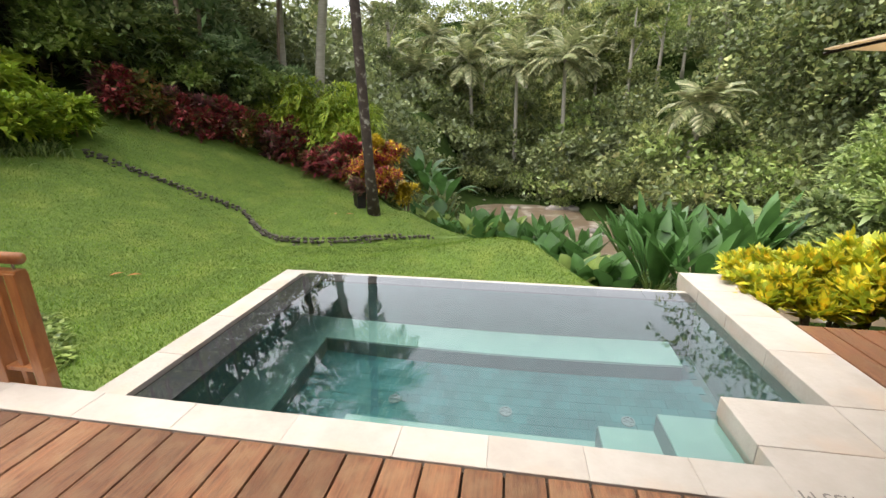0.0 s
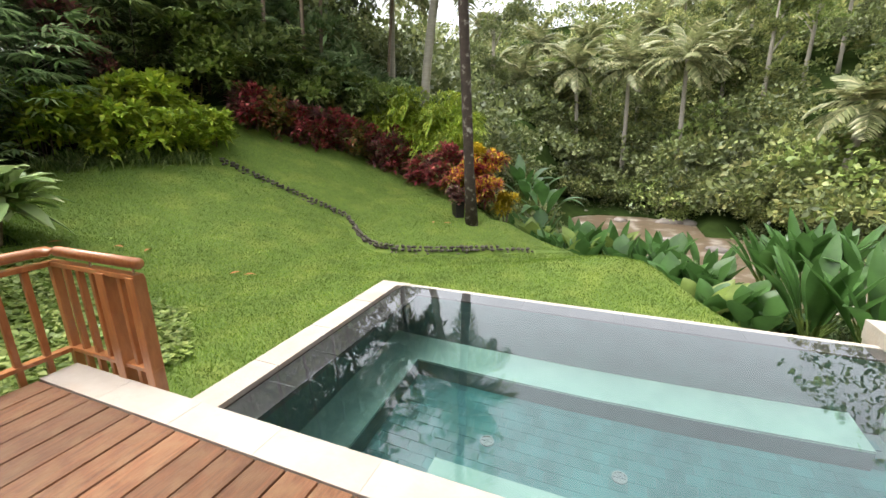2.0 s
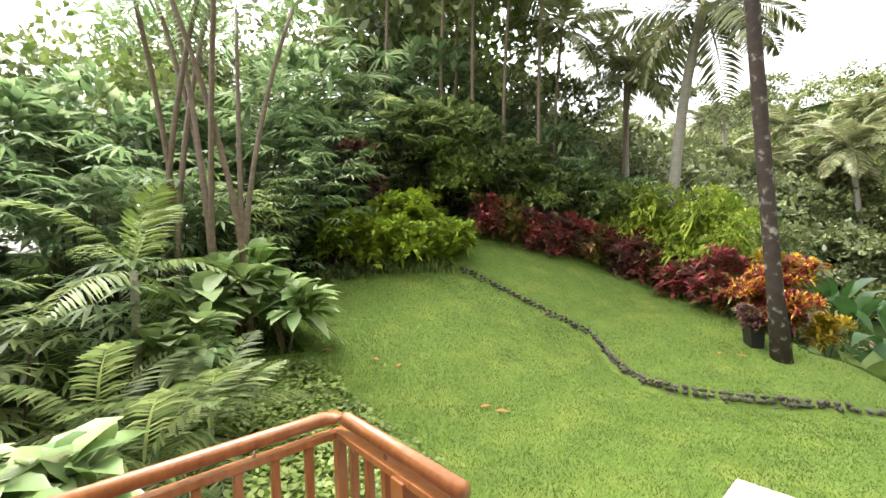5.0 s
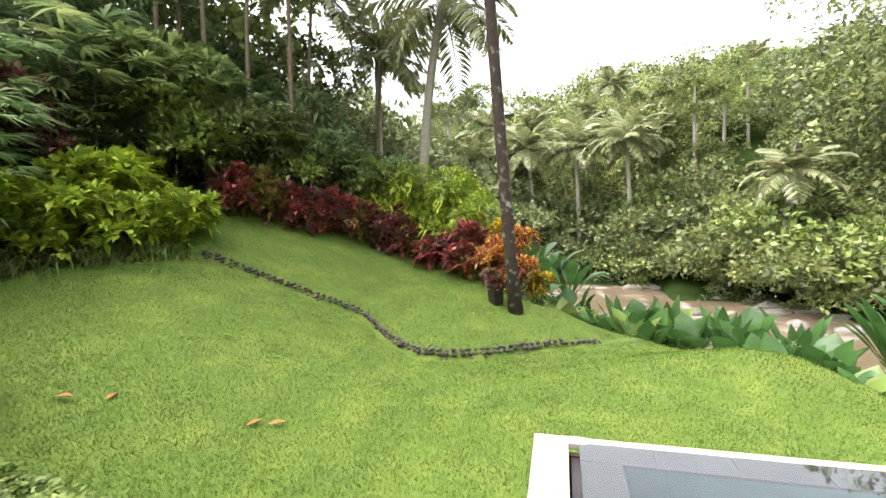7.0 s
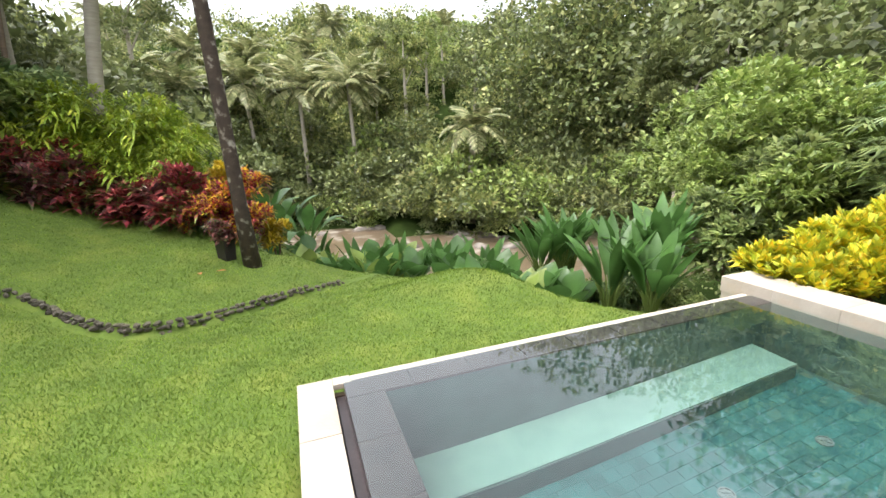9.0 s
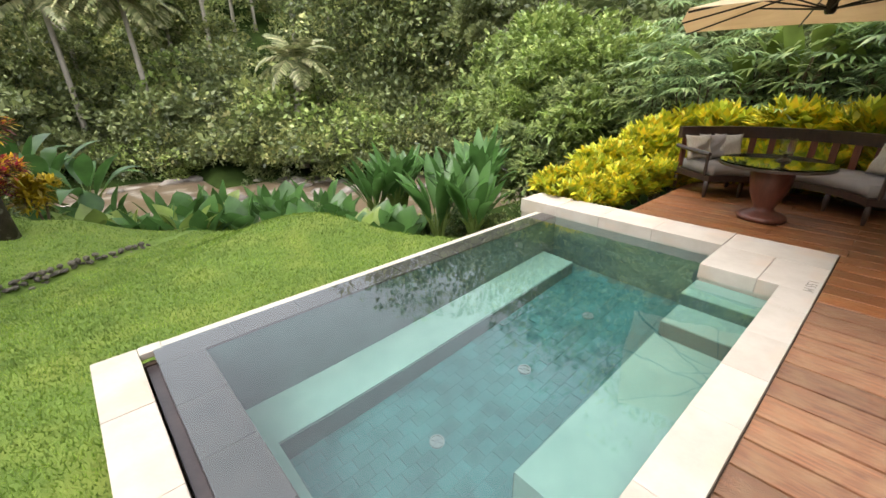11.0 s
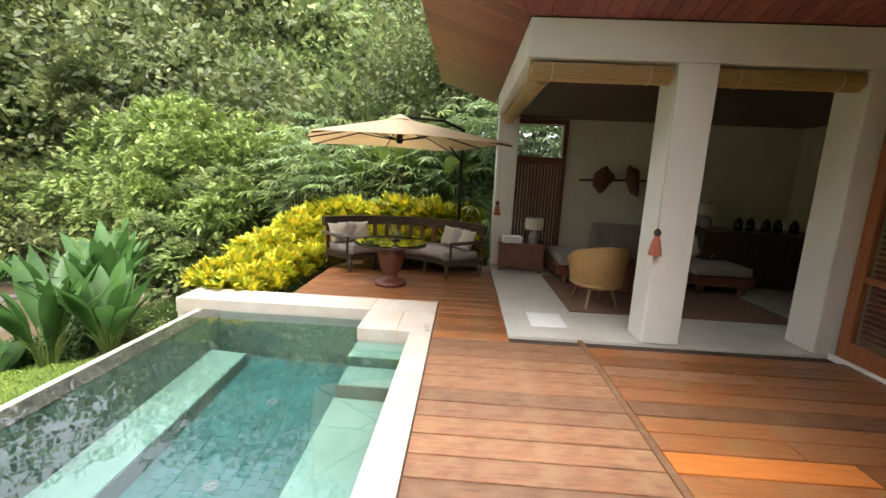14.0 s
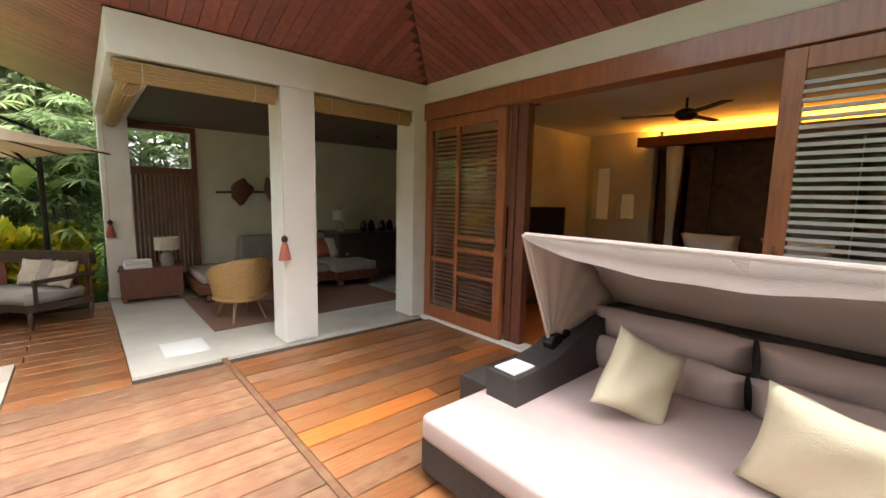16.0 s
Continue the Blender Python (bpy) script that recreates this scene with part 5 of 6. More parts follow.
t = thing("carved_headboard", -0.9, -6.66, 0.004, "tall carved dark wooden panel behind the bed", "headboard")
for k in range(4):
    part("panel", one(box, -1.6 + k * 0.8, -0.82 + k * 0.8, -0.03, 0.04, 0.0, 2.42, bevel=0.01), M["carved"], t)
part("canopy_shelf", one(box, -1.7, 1.75, -0.03, 0.55, 2.43, 2.50, bevel=0.008), M["midwood"], t)
part("shelf_lip", one(box, -1.7, 1.75, 0.551, 0.575, 2.41, 2.56, bevel=0.004), M["midwood"], t)
t = thing("cove_light", -0.9, -6.32, 2.522, "amber light strip glowing above the bed canopy", "light")
part("strip", one(box, -1.7, 1.7, -0.22, 0.0, -0.02, 0.01), M["cove"], t)
# glowing panels on the niche backs stand in for the amber lamplight there
for x, z, w, h in ((1.17, 1.465, 0.30, 0.43), (1.64, 1.685, 0.32, 0.93)):
    t = thing("niche_back_glow", x, -6.69, z, "glowing amber panel for the light in a wall niche", "light", group="lit niches")
    part("glow", one(box, -w / 2, w / 2, 0.0, 0.01, -h / 2, h / 2), M["niche"], t)
t = thing("bed_curtain", 0.32, -6.25, 0.004, "white gathered curtain tied at the bed post", "curtain")
bm = bmesh.new()
rows = []
for j in range(12):
    z = 2.4 * j / 11
    w = 0.05 + 0.05 * abs(z - 1.1)
    rows.append([bm.verts.new((w * math.cos(k * math.tau / 18) * (1 + 0.2 * math.cos(k * 3)), w * math.sin(k * math.tau / 18), z)) for k in range(18)])
for a, b in zip(rows, rows[1:]):
    for k in range(18):
        bm.faces.new((a[k], a[(k + 1) % 18], b[(k + 1) % 18], b[k]))
part("drape", bm, M["linen"], t, "", True)
t = thing("ceiling_fan", -0.4, -4.5, 2.72, "dark three-bladed ceiling fan", "fan")
part("rod", one(tube, [(0, 0, 0.0), (0, 0, -0.14)], 0.015, 8), M["metal"], t)
part("motor", one(lathe, [(0.05, -0.12), (0.11, -0.15), (0.12, -0.20), (0.07, -0.24)], 20), M["metal"], t, "", True)
for k in range(3):
    part("blade", one(box, 0.1, 0.68, -0.055, 0.055, -0.185, -0.175, bevel=0.003, m=Matrix.Rotation(radians(20 + 120 * k), 4, "Z")), M["darkwood"], t)
t = thing("television", 1.6, -4.45, 0.72, "black flat television on a dark stand", "television", 62)
part("screen", one(box, -0.52, 0.52, -0.02, 0.02, 0.08, 0.72, bevel=0.006), M["black"], t)
part("foot", one(box, -0.2, 0.2, -0.1, 0.1, 0.0, 0.082, bevel=0.01), M["black"], t)
t = thing("television_stand", 1.6, -4.45, 0.004, "dark wooden television stand with woven doors", "cabinet", 62)
part("body", one(box, -0.6, 0.6, -0.24, 0.24, 0.0, 0.71, bevel=0.01), M["darkwood"], t)
for k in range(2):
    part("door", one(box, -0.55 + k * 0.56, -0.02 + k * 0.56, 0.241, 0.256, 0.08, 0.64, bevel=0.004), M["midwood"], t)
for x, y, z in ((4.0, -1.6, 2.575), (4.0, -3.2, 2.575), (1.0, -3.6, 2.715)):
    t = thing("ceiling_downlight", x, y, z, "small round recessed ceiling light, off", "light", group="downlights")
    part("ring", one(lathe, [(0.06, 0.0), (0.06, -0.006), (0.045, -0.008), (0.045, -0.002)], 16), M["metal"], t)


# ---- lawn details ----
def grass():
    n = 330000
    x = RNG.uniform(-9.5, 4.2, n * 2)
    y = RNG.uniform(1.5, 12.5, n * 2)
    keep = RNG.uniform(size=n * 2) < np.clip(1.35 - np.hypot(x + 1.5, y - 1.5) / 11, 0.12, 1)
    x, y = x[keep][:n], y[keep][:n]
    ok = np.array([not (-2.0 < a < 2.95 and b < 4.06) and b < lawn_edge(a) and abs(b - stone_line(a)) > 0.12 for a, b in zip(x, y)])
    x, y = x[ok], y[ok]
    base = np.array([(a, b, height(a, b) - 0.004) for a, b in zip(x, y)])
    m = len(base)
    way = RNG.normal(scale=0.55, size=(m, 3))
    way[:, 2] = 1.0
    h = RNG.uniform(0.02, 0.048, m)
    side = unit(np.cross(unit(way), RNG.normal(size=(m, 3))))
    w = RNG.uniform(0.003, 0.006, m)[:, None]
    tip = base + unit(way) * h[:, None]
    v = np.stack([base - side * w, base + side * w, tip], 1).reshape(-1, 3)
    f = np.arange(m * 3).reshape(-1, 3)
    tagged(new("lawn_grass", np_mesh("lawn_grass", v, f, L["grass"])), "short mown green grass", "grass", kind="stuff")


grass()


def edging():
    """The low wall of dark stones across the lawn."""
    t = thing("stone_edging", -4, 8, -0.7, "low edging of dark rough stones across the lawn", "stone edging")
    r = random.Random(3)
    shapes = []
    for k in range(6):
        bm = bmesh.new()
        bmesh.ops.create_icosphere(bm, subdivisions=1, radius=1)
        for v in bm.verts:
            v.co = Vector((v.co.x * r.uniform(0.8, 1.15), v.co.y * r.uniform(0.7, 1.1), v.co.z * r.uniform(0.7, 1.0)))
        me = bpy.data.meshes.new("stone")
        bm.to_mesh(me)
        bm.free()
        me.materials.append(M["wallstone"])
        shapes.append(me)
    x = -8.4
    while x < -1.1:
        s = (stone_line(x + 0.02) - stone_line(x - 0.02)) / 0.04
        fade = min(1.0, (-0.7 - x) / 1.2)
        for lift in (0.0, 0.075, 0.14):
            if lift > 0.02 + 0.14 * fade:
                continue
            ob = new("stone", shapes[r.randrange(6)])
            ob.parent = t
            y = stone_line(x) + 0.03 + r.uniform(-0.02, 0.03)
            ob.matrix_local = Matrix.Translation((x + 4 + r.uniform(-0.03, 0.03), y - 8, height(x, stone_line(x) - 0.1) + 0.7 + lift)) @ Matrix.Rotation(r.uniform(0, 6), 4, "Z") @ Matrix.Diagonal((r.uniform(0.04, 0.085), r.uniform(0.04, 0.06), r.uniform(0.028, 0.05), 1))
        x += 0.115 / math.hypot(1, s)


edging()


def ground_leaf(x, y, turn):
    v, f = blades(np.zeros((1, 3)), np.array([[1, 0, 0.12]]), [0.17], [0.07], 0.15, 0.3, 4, 0.5)
    me = np_mesh("fallen_leaf", v, f, M["dryleaf"])
    place("fallen_leaf", me, x, y, height(x, y) + 0.03, turn, 1.0, "dry orange-brown leaf lying on the lawn", "leaf", "fallen leaves")


for p in ((-4.59, 4.36, 0.6), (-6.13, 3.96, 2.0), (-6.5, 3.75, 0.3), (-4.75, 4.25, 1.2), (-3.2, 8.9, 0.2), (-3.4, 8.75, 1.9), (-7.0, 3.2, 1.0)):
    ground_leaf(*p)


# ---- crotons and hedges ----
S = {
    "yellow": [shrub_mesh("foliage", 0.42, 0.42, 0.40, 120, 9, 0.21, 0.078, L["yellow"], seg=2, droop=0.12, spread=0.7, base=0.5, inner=0.5) for k in range(3)],
    "lime": [shrub_mesh("foliage", 0.8, 0.8, 0.75, 210, 9, 0.24, 0.085, L["lime"], lumps=10, inner=0.45, base=0.6) for k in range(2)],
    "red": [shrub_mesh("foliage", 0.6, 0.6, 0.72, 150, 9, 0.30, 0.095, L["red"], spread=0.8, droop=0.3, lumps=9, inner=0.35, base=0.6) for k in range(3)],
    "maroon": [shrub_mesh("foliage", 0.6, 0.6, 0.72, 150, 9, 0.30, 0.10, L["maroon"], spread=0.8, droop=0.3, lumps=9, inner=0.35, base=0.6) for k in range(3)],
    "bronze": [shrub_mesh("foliage", 0.55, 0.55, 0.70, 140, 9, 0.28, 0.10, L["bronze"], spread=0.8, droop=0.3, lumps=8, inner=0.35, base=0.6) for k in range(2)],
    "redgold": [shrub_mesh("foliage", 0.7, 0.7, 0.85, 240, 10, 0.26, 0.07, L["redgold"], lumps=9, inner=0.4)],
    "gold": [shrub_mesh("foliage", 0.4, 0.4, 0.5, 120, 9, 0.22, 0.07, L["gold"])],
    "bright": [shrub_mesh("foliage", 1.0, 1.0, 1.0, 420, 8, 0.22, 0.07, L["bright"]) for k in range(2)],
    "feather": [shrub_mesh("foliage", 0.8, 0.8, 0.75, 420, 9, 0.2, 0.036, L["lime"], lumps=11, droop=0.55, base=0.6) for k in range(2)],
    "varieg": [shrub_mesh("foliage", 0.42, 0.42, 0.55, 26, 7, 0.48, 0.21, L["varieg"], lumps=6, droop=0.45, seg=4, spread=0.9, inner=0.5, base=0.62) for k in range(2)],
    "mid": [shrub_mesh("foliage", 1.0, 1.0, 1.0, 420, 8, 0.24, 0.08, L["mid"]) for k in range(2)],
    "fine": [shrub_mesh("foliage", 1.0, 1.0, 1.0, 850, 7, 0.12, 0.055, L["bright"], lumps=12, inner=0.35) for k in range(2)],
    "dark": [shrub_mesh("foliage", 1.0, 1.0, 1.1, 420, 8, 0.26, 0.075, L["dark"]) for k in range(2)],
}
r = random.Random(11)


def plant(kind, x, y, scale, label, category="shrub", group="", sink=0.05, z=None):
    me = S[kind][r.randrange(len(S[kind]))]
    zz = height(x, y) - sink if z is None else z
    return leafy("croton" if kind in ("yellow", "lime", "red", "maroon", "bronze", "redgold", "gold") else "shrub", me, x, y, zz, label, category, r.uniform(0, 6.28), scale, group, 0.45 * scale)


# golden hedge round the terrace deck
for k in range(13):
    f = k / 12
    for j in range(2):
        x, y = 3.1 + 2.78 * f + r.uniform(-0.08, 0.08), 3.95 - 0.5 * f + 0.36 * j + r.uniform(-0.06, 0.06) - (0.2 if j == 0 else 0)
        plant("yellow", x, y, 0.62 + 0.38 * f + 0.2 * j * f + r.uniform(-0.05, 0.08), "yellow-green croton bush in the hedge beside the deck", group="golden hedge", z=-0.22 + 0.1 * f + 0.15 * j * f)
for k in range(9):
    f = k / 8
    for j in range(2):
        plant("yellow", 5.55 + 0.5 * j + r.uniform(-0.08, 0.08), 3.35 - 2.3 * f, 1.0 + 0.2 * j + r.uniform(-0.12, 0.14), "yellow-green croton bush behind the terrace sofa", group="golden hedge", z=-0.12 + 0.3 * j)
# lime croton mass and red crotons along the top of the lawn
for x, y, s in ((-9.15, 6.35, 0.95), (-8.95, 7.1, 0.95), (-9.5, 5.7, 0.95), (-9.9, 6.6, 1.25), (-8.85, 7.75, 0.85), (-9.6, 7.5, 1.2), (-10.1, 5.3, 1.15), (-10.3, 4.7, 1.0)):
    plant("lime", x, y, s, "lime-green croton bush at the top of the lawn", group="lime crotons")
CROTONS = ((-9.2, 8.75), (-8.3, 10.25), (-7.3, 11.3), (-6.3, 11.95), (-4.9, 11.7), (-3.8, 10.9))
for k in range(24):
    f = k / 23 * 4.999
    q, w = int(f), f % 1
    x = CROTONS[q][0] * (1 - w) + CROTONS[q + 1][0] * w + r.uniform(-0.12, 0.12)
    y = CROTONS[q][1] * (1 - w) + CROTONS[q + 1][1] * w + 0.25 + r.uniform(-0.12, 0.35)
    tone = ("maroon", "red", "bronze", "maroon", "red", "maroon", "red")[k % 7]
    plant(tone, x, y, r.uniform(0.72, 1.12), {"maroon": "dark purple-maroon and green", "red": "crimson and pink-veined", "bronze": "bronze and olive"}[tone] + " croton bush above the lawn", group="red crotons")
for x, y, s in ((-3.45, 10.9, 0.72), (-2.85, 10.75, 0.72), (-3.1, 11.4, 0.95)):
    plant("redgold", x, y, s, "crimson and gold croton bush beside the tree", group="red and gold crotons", z=height(x, y) - 0.05 + (0.25 if y > 11.3 else 0.0))
plant("gold", -2.3, 11.2, 0.8, "golden-yellow croton bush beside the palm", z=-0.75)
plant("gold", -3.3, 11.5, 0.75, "golden-yellow croton bush beside the palm", z=0.6)
for x, y, s in ((-6.7, 13.4, 1.3), (-6.0, 13.6, 1.5), (-5.3, 13.5, 1.6), (-4.7, 13.2, 1.5), (-4.2, 12.8, 1.25), (-5.2, 14.3, 1.7)):
    plant("feather", x, y - 0.4, s, "light green feathery shrub above the red crotons", group="feathery shrubs", z=height(x, y - 0.4) + 0.75)

for x, y, s, k in ((-10.3, 8.6, 1.3, "bright"), (-9.9, 10.4, 1.3, "mid"), (-9.0, 11.3, 1.2, "bright"), (-8.0, 12.1, 1.2, "mid"), (-7.2, 12.7, 1.2, "bright"), (-11.0, 9.6, 1.7, "mid")):
    plant(k, x, y, s, "leafy green shrub behind the crotons", group="thicket shrubs", z=height(x, y) + 0.15)
for x, y, s, z in ((-11.0, 6.05, 0.95, 3.3), (-10.8, 6.5, 0.8, 2.9)):
    t = plant("maroon", x, y, s, "tall dark red cordyline rising out of the thicket", group="tall red cordylines", z=z)
    part("trunk", one(tube, [(0, 0, 0.4), (0.05, 0.02, -1.4), (0, 0, -z + height(x, y))], [0.03, 0.04, 0.05], 8), M["cane_stem"], t)

def big_leaf_plant(name, x, y, z, count, length, width, lean, material, label, group, droop=0.3, widest=0.45, stalk=0.4, category="plant"):
    t = thing(name, x, y, z, label, category, 0, group)
    for i in range(count):
        bm = bmesh.new()
        a = i * 2.399 + RNG.uniform(-0.3, 0.3)
        up = RNG.uniform(0.55, 1.0)
        tilt = lean * RNG.uniform(0.4, 1.2)
        s = stalk * up
        c = np.array([math.cos(a) * tilt * s * 0.7 + 0.05 * math.cos(a), math.sin(a) * tilt * s * 0.7 + 0.05 * math.sin(a), s])
        tube(bm, [(0.03 * math.cos(a), 0.03 * math.sin(a), -0.1), tuple(c * 0.6 + np.array([0, 0, s * 0.1])), tuple(c)], [0.022, 0.016, 0.012], 6)
        way = np.array([[math.cos(a) * tilt, math.sin(a) * tilt, 1.0]])
        k = RNG.uniform(0.75, 1.15)
        v, f = blades(c[None], way, [length * k], [width * k], droop * RNG.uniform(0.3, 1.4), 0.28, 7, widest)
        ob = new("leaf", np_mesh("leaf", v, f, material, True))
        ob.parent = t
        part("stalk", bm, M["cane_stem"] if material is not L["big"] else L["bright"], t)
    return t


# ---- fan palms and other thickets ----
FAN = [fan_mesh("fronds", 34, 2.3, 0.85, L["dark"]), fan_mesh("fronds", 34, 2.0, 0.8, L["mid"]), fan_mesh("fronds", 20, 1.5, 0.6, L["dark"])]


def fan(x, y, s, k=0, z=None):
    t = thing("lady_palm", x, y, height(x, y) - 0.05 if z is None else z, "dense dark green lady palm with fan leaves", "palm", group="lady palms")
    for i in range(8):
        bm = bmesh.new()
        a, q = r.uniform(0, 6.28), r.uniform(0, 0.5)
        tube(bm, [(q * math.cos(a), q * math.sin(a), 0), (q * 1.2 * math.cos(a), q * 1.2 * math.sin(a), 0.7 * s), (q * 1.4 * math.cos(a), q * 1.4 * math.sin(a), 1.3 * s)], 0.011, 6)
        part("stem", bm, M["darkwood"], t)
    ob = new("fronds", FAN[k])
    ob.parent = t
    ob.matrix_local = Matrix.Rotation(r.uniform(0, 6.28), 4, "Z") @ Matrix.Scale(s, 4)


for x, y, s, z in ((6.6, 3.6, 1.0, 0.0), (7.3, 2.7, 1.05, 0.2), (6.9, 4.6, 0.95, -0.2), (7.6, 1.7, 1.1, 0.3), (6.7, 1.9, 0.95, 0.1), (6.5, 0.9, 1.0, 0.0), (7.4, 0.6, 1.15, 0.2), (8.3, 3.4, 1.2, 0.4), (8.3, 4.8, 1.15, 0.2), (8.4, 1.8, 1.3, 0.5)):
    fan(x, y, s, r.randrange(2), z)
for x, y, z in ((7.5, -0.3, 0.7), (7.8, -1.1, 0.8), (8.0, 0.4, 1.0)):
    fan(x, y, 1.2, 0, z)
for x, y, z in ((6.9, 2.5, 0.9), (7.2, 3.3, 0.7), (6.8, 1.5, 0.9), (7.9, 0.8, 0.6), (7.4, 2.0, 1.3)):
    big_leaf_plant("banana_plant", x, y, z, 9, 1.3, 0.30, 0.9, L["bright"], "light green banana-like plant above the hedge", "plants above the hedge", 0.5, 0.45, 0.8)
for x, y, s in ((-6.3, -0.2, 0.9), (-6.9, 0.7, 1.0), (-7.6, -0.6, 1.1), (-8.6, 0.5, 1.2), (-8.9, 1.6, 1.1), (-9.4, 2.6, 1.2), (-9.9, 3.7, 1.0), (-9.8, 1.4, 1.5), (-10.4, 3.4, 1.5), (-10.0, 4.6, 1.2), (-10.9, 5.5, 1.4), (-11.2, 7.2, 1.6), (-11.0, 8.6, 1.5), (-10.5, 10.0, 1.4), (-9.5, 11.4, 1.3), (-8.3, 12.4, 1.2), (-7.2, 13.2, 1.2), (-12.2, 4.8, 1.9), (-12.6, 7.2, 2.0), (-6.2, -1.4, 0.9), (-5.4, -0.6, 0.75)):
    fan(x, y, s, r.randrange(3))


for x, y, z, c in ((3.55, 8.6, -1.35, 17), (4.0, 8.9, -1.4, 13), (3.2, 8.9, -1.5, 12), (4.25, 6.75, -1.15, 17), (4.7, 7.1, -1.15, 13), (3.9, 7.3, -1.25, 12), (3.05, 6.6, -1.4, 10), (3.5, 6.1, -1.35, 8)):
    big_leaf_plant("heliconia", x, y, z, c + 14, 1.2, 0.21, 0.55, L["big"], "tall heliconia clump with upright paddle leaves", "heliconias", 0.3, 0.5, 0.6)
ROW = [(-2.5, 12.9), (-1.6, 11.6), (-1.0, 10.9), (0.3, 10.4), (1.4, 9.6), (2.0, 8.4), (2.6, 7.4)]
for k in range(56):
    f = r.uniform(0, 5.999)
    i, q = int(f), f % 1
    x = ROW[i][0] * (1 - q) + ROW[i + 1][0] * q + r.uniform(-0.35, 0.5)
    y = ROW[i][1] * (1 - q) + ROW[i + 1][1] * q + r.uniform(-0.5, 0.9)
    size = r.uniform(0.6, 0.95)
    big_leaf_plant("elephant_ear", x, y, -2.12 - 0.12 * max(0, y - ROW[i][1]) + r.uniform(-0.1, 0.15), 9, 0.78 * size, 0.50 * size, 0.6, L["big"] if k % 4 else L["bright"], "elephant-ear plant with broad green leaves below the lawn", "elephant ears", 0.3, 0.36, 0.95 * size)
for k in range(20):
    x = r.uniform(1.8, 5.2)
    y = 9.4 - 0.62 * x + r.uniform(-0.9, 1.6)
    plant(r.choice(("mid", "bright", "dark")), x, y, r.uniform(0.32, 0.48), "low leafy shrub under the heliconias", group="low bank shrubs", z=-1.95 + r.uniform(-0.1, 0.12))
for x, y in ((0.6, 11.6), (-0.4, 12.0), (1.6, 11.2), (2.5, 10.2)):
    big_leaf_plant("heliconia", x, y, -2.0, 9, 0.95, 0.22, 0.45, L["big"], "heliconia with upright light green leaves", "heliconias", 0.15, 0.5, 0.5)
for x, y, z in ((-2.2, 14.2, -1.0), (-1.6, 13.4, -1.3), (-2.6, 15.0, -0.8)):
    big_leaf_plant("banana_plant", x, y, z, 9, 1.5, 0.34, 0.8, L["big"], "banana plant with long arching leaves", "banana plants", 0.5, 0.45, 0.7)
for x, y, s in ((-7.2, 2.75, 1.0), (-7.55, 2.15, 1.15), (-6.5, 1.35, 0.8), (-4.15, 0.2, 0.8)):
    leafy("dumb_cane", S["varieg"][r.randrange(2)], x, y, height(x, y), "dumb cane with broad pale mottled leaves", "plant", r.uniform(0, 6), s * 1.25, "dumb canes", 0.6 * s)


def feather_palm(x, y, z, h, length, count, label, material=None, trunk_mat=None, lean=(0.0, 0.0), r0=0.05, r1=0.035, leaf=0.34, name="areca_palm", pairs=22, group="", width=0.035, mid=None):
    t = thing(name, x, y, z, label, "palm", 0, group)
    pts, rad = [], []
    for i in range(9):
        f = i / 8
        bend = f * f if mid is None else mid(f)
        pts.append((lean[0] * bend, lean[1] * bend, h * f - 0.2 * (i == 0)))
        rad.append(r0 + (r1 - r0) * f + (0.35 * r0 if i == 0 else 0))
    part("trunk", one(tube, pts, rad, 12), trunk_mat or M["bark_pale"], t, "", True)
    me = crown_mesh("crown", count, pairs, length, leaf, width, material or L["palm"])
    ob = new("crown", me)
    ob.parent = t
    ob.location = pts[-1]
    return t


feather_palm(-6.45, 0.95, height(-6.45, 0.95), 1.35, 1.3, 7, "young feather palm with a pale slender trunk", L["bright"])
for x, y in ((-5.2, 1.35), (-5.5, 0.6), (-4.9, 0.85)):
    feather_palm(x, y, height(x, y), 0.25, 1.15, 11, "low feathery palm with arching grey-green fronds", L["mid"], group="feathery palms", leaf=0.26, r0=0.03)
# clump of slender palm stems with high crowns
for k in range(9):
    a = k * 0.7
    x, y = -8.0 + 0.45 * math.cos(a) + 0.04 * k, 1.9 + 0.5 * math.sin(a * 1.3)
    feather_palm(x, y, height(x, y), 4.8 + 0.3 * (k % 4), 1.7, 5, "slender ringed palm stem with a feathery crown, in a clump", L["dark"], M["cane_stem"], (0.9 * math.cos(a * 2), 0.9 * math.sin(a * 2)), 0.045, 0.03, group="clump of slender palms", pairs=16, width=0.04)
for x, y, h in ((-11.5, 9.6, 8.8), (-10.2, 11.2, 8.0), (-12.2, 11.0, 10.2), (-9.5, 13.0, 7.0), (-11.0, 13.2, 8.5), (-13.0, 8.5, 9.8), (-8.3, 15.5, 6.5), (-10.8, 10.4, 10.6), (-9.3, 11.9, 9.6)):
    feather_palm(x, y, height(x, y) - 0.3, h, 2.5, 14, "tall slim palm against the sky above the shrubs", L["palm"], M["cane_stem"], (0.4, 0.3), 0.07, 0.05, group="tall slim palms", pairs=22, width=0.10, leaf=0.6)
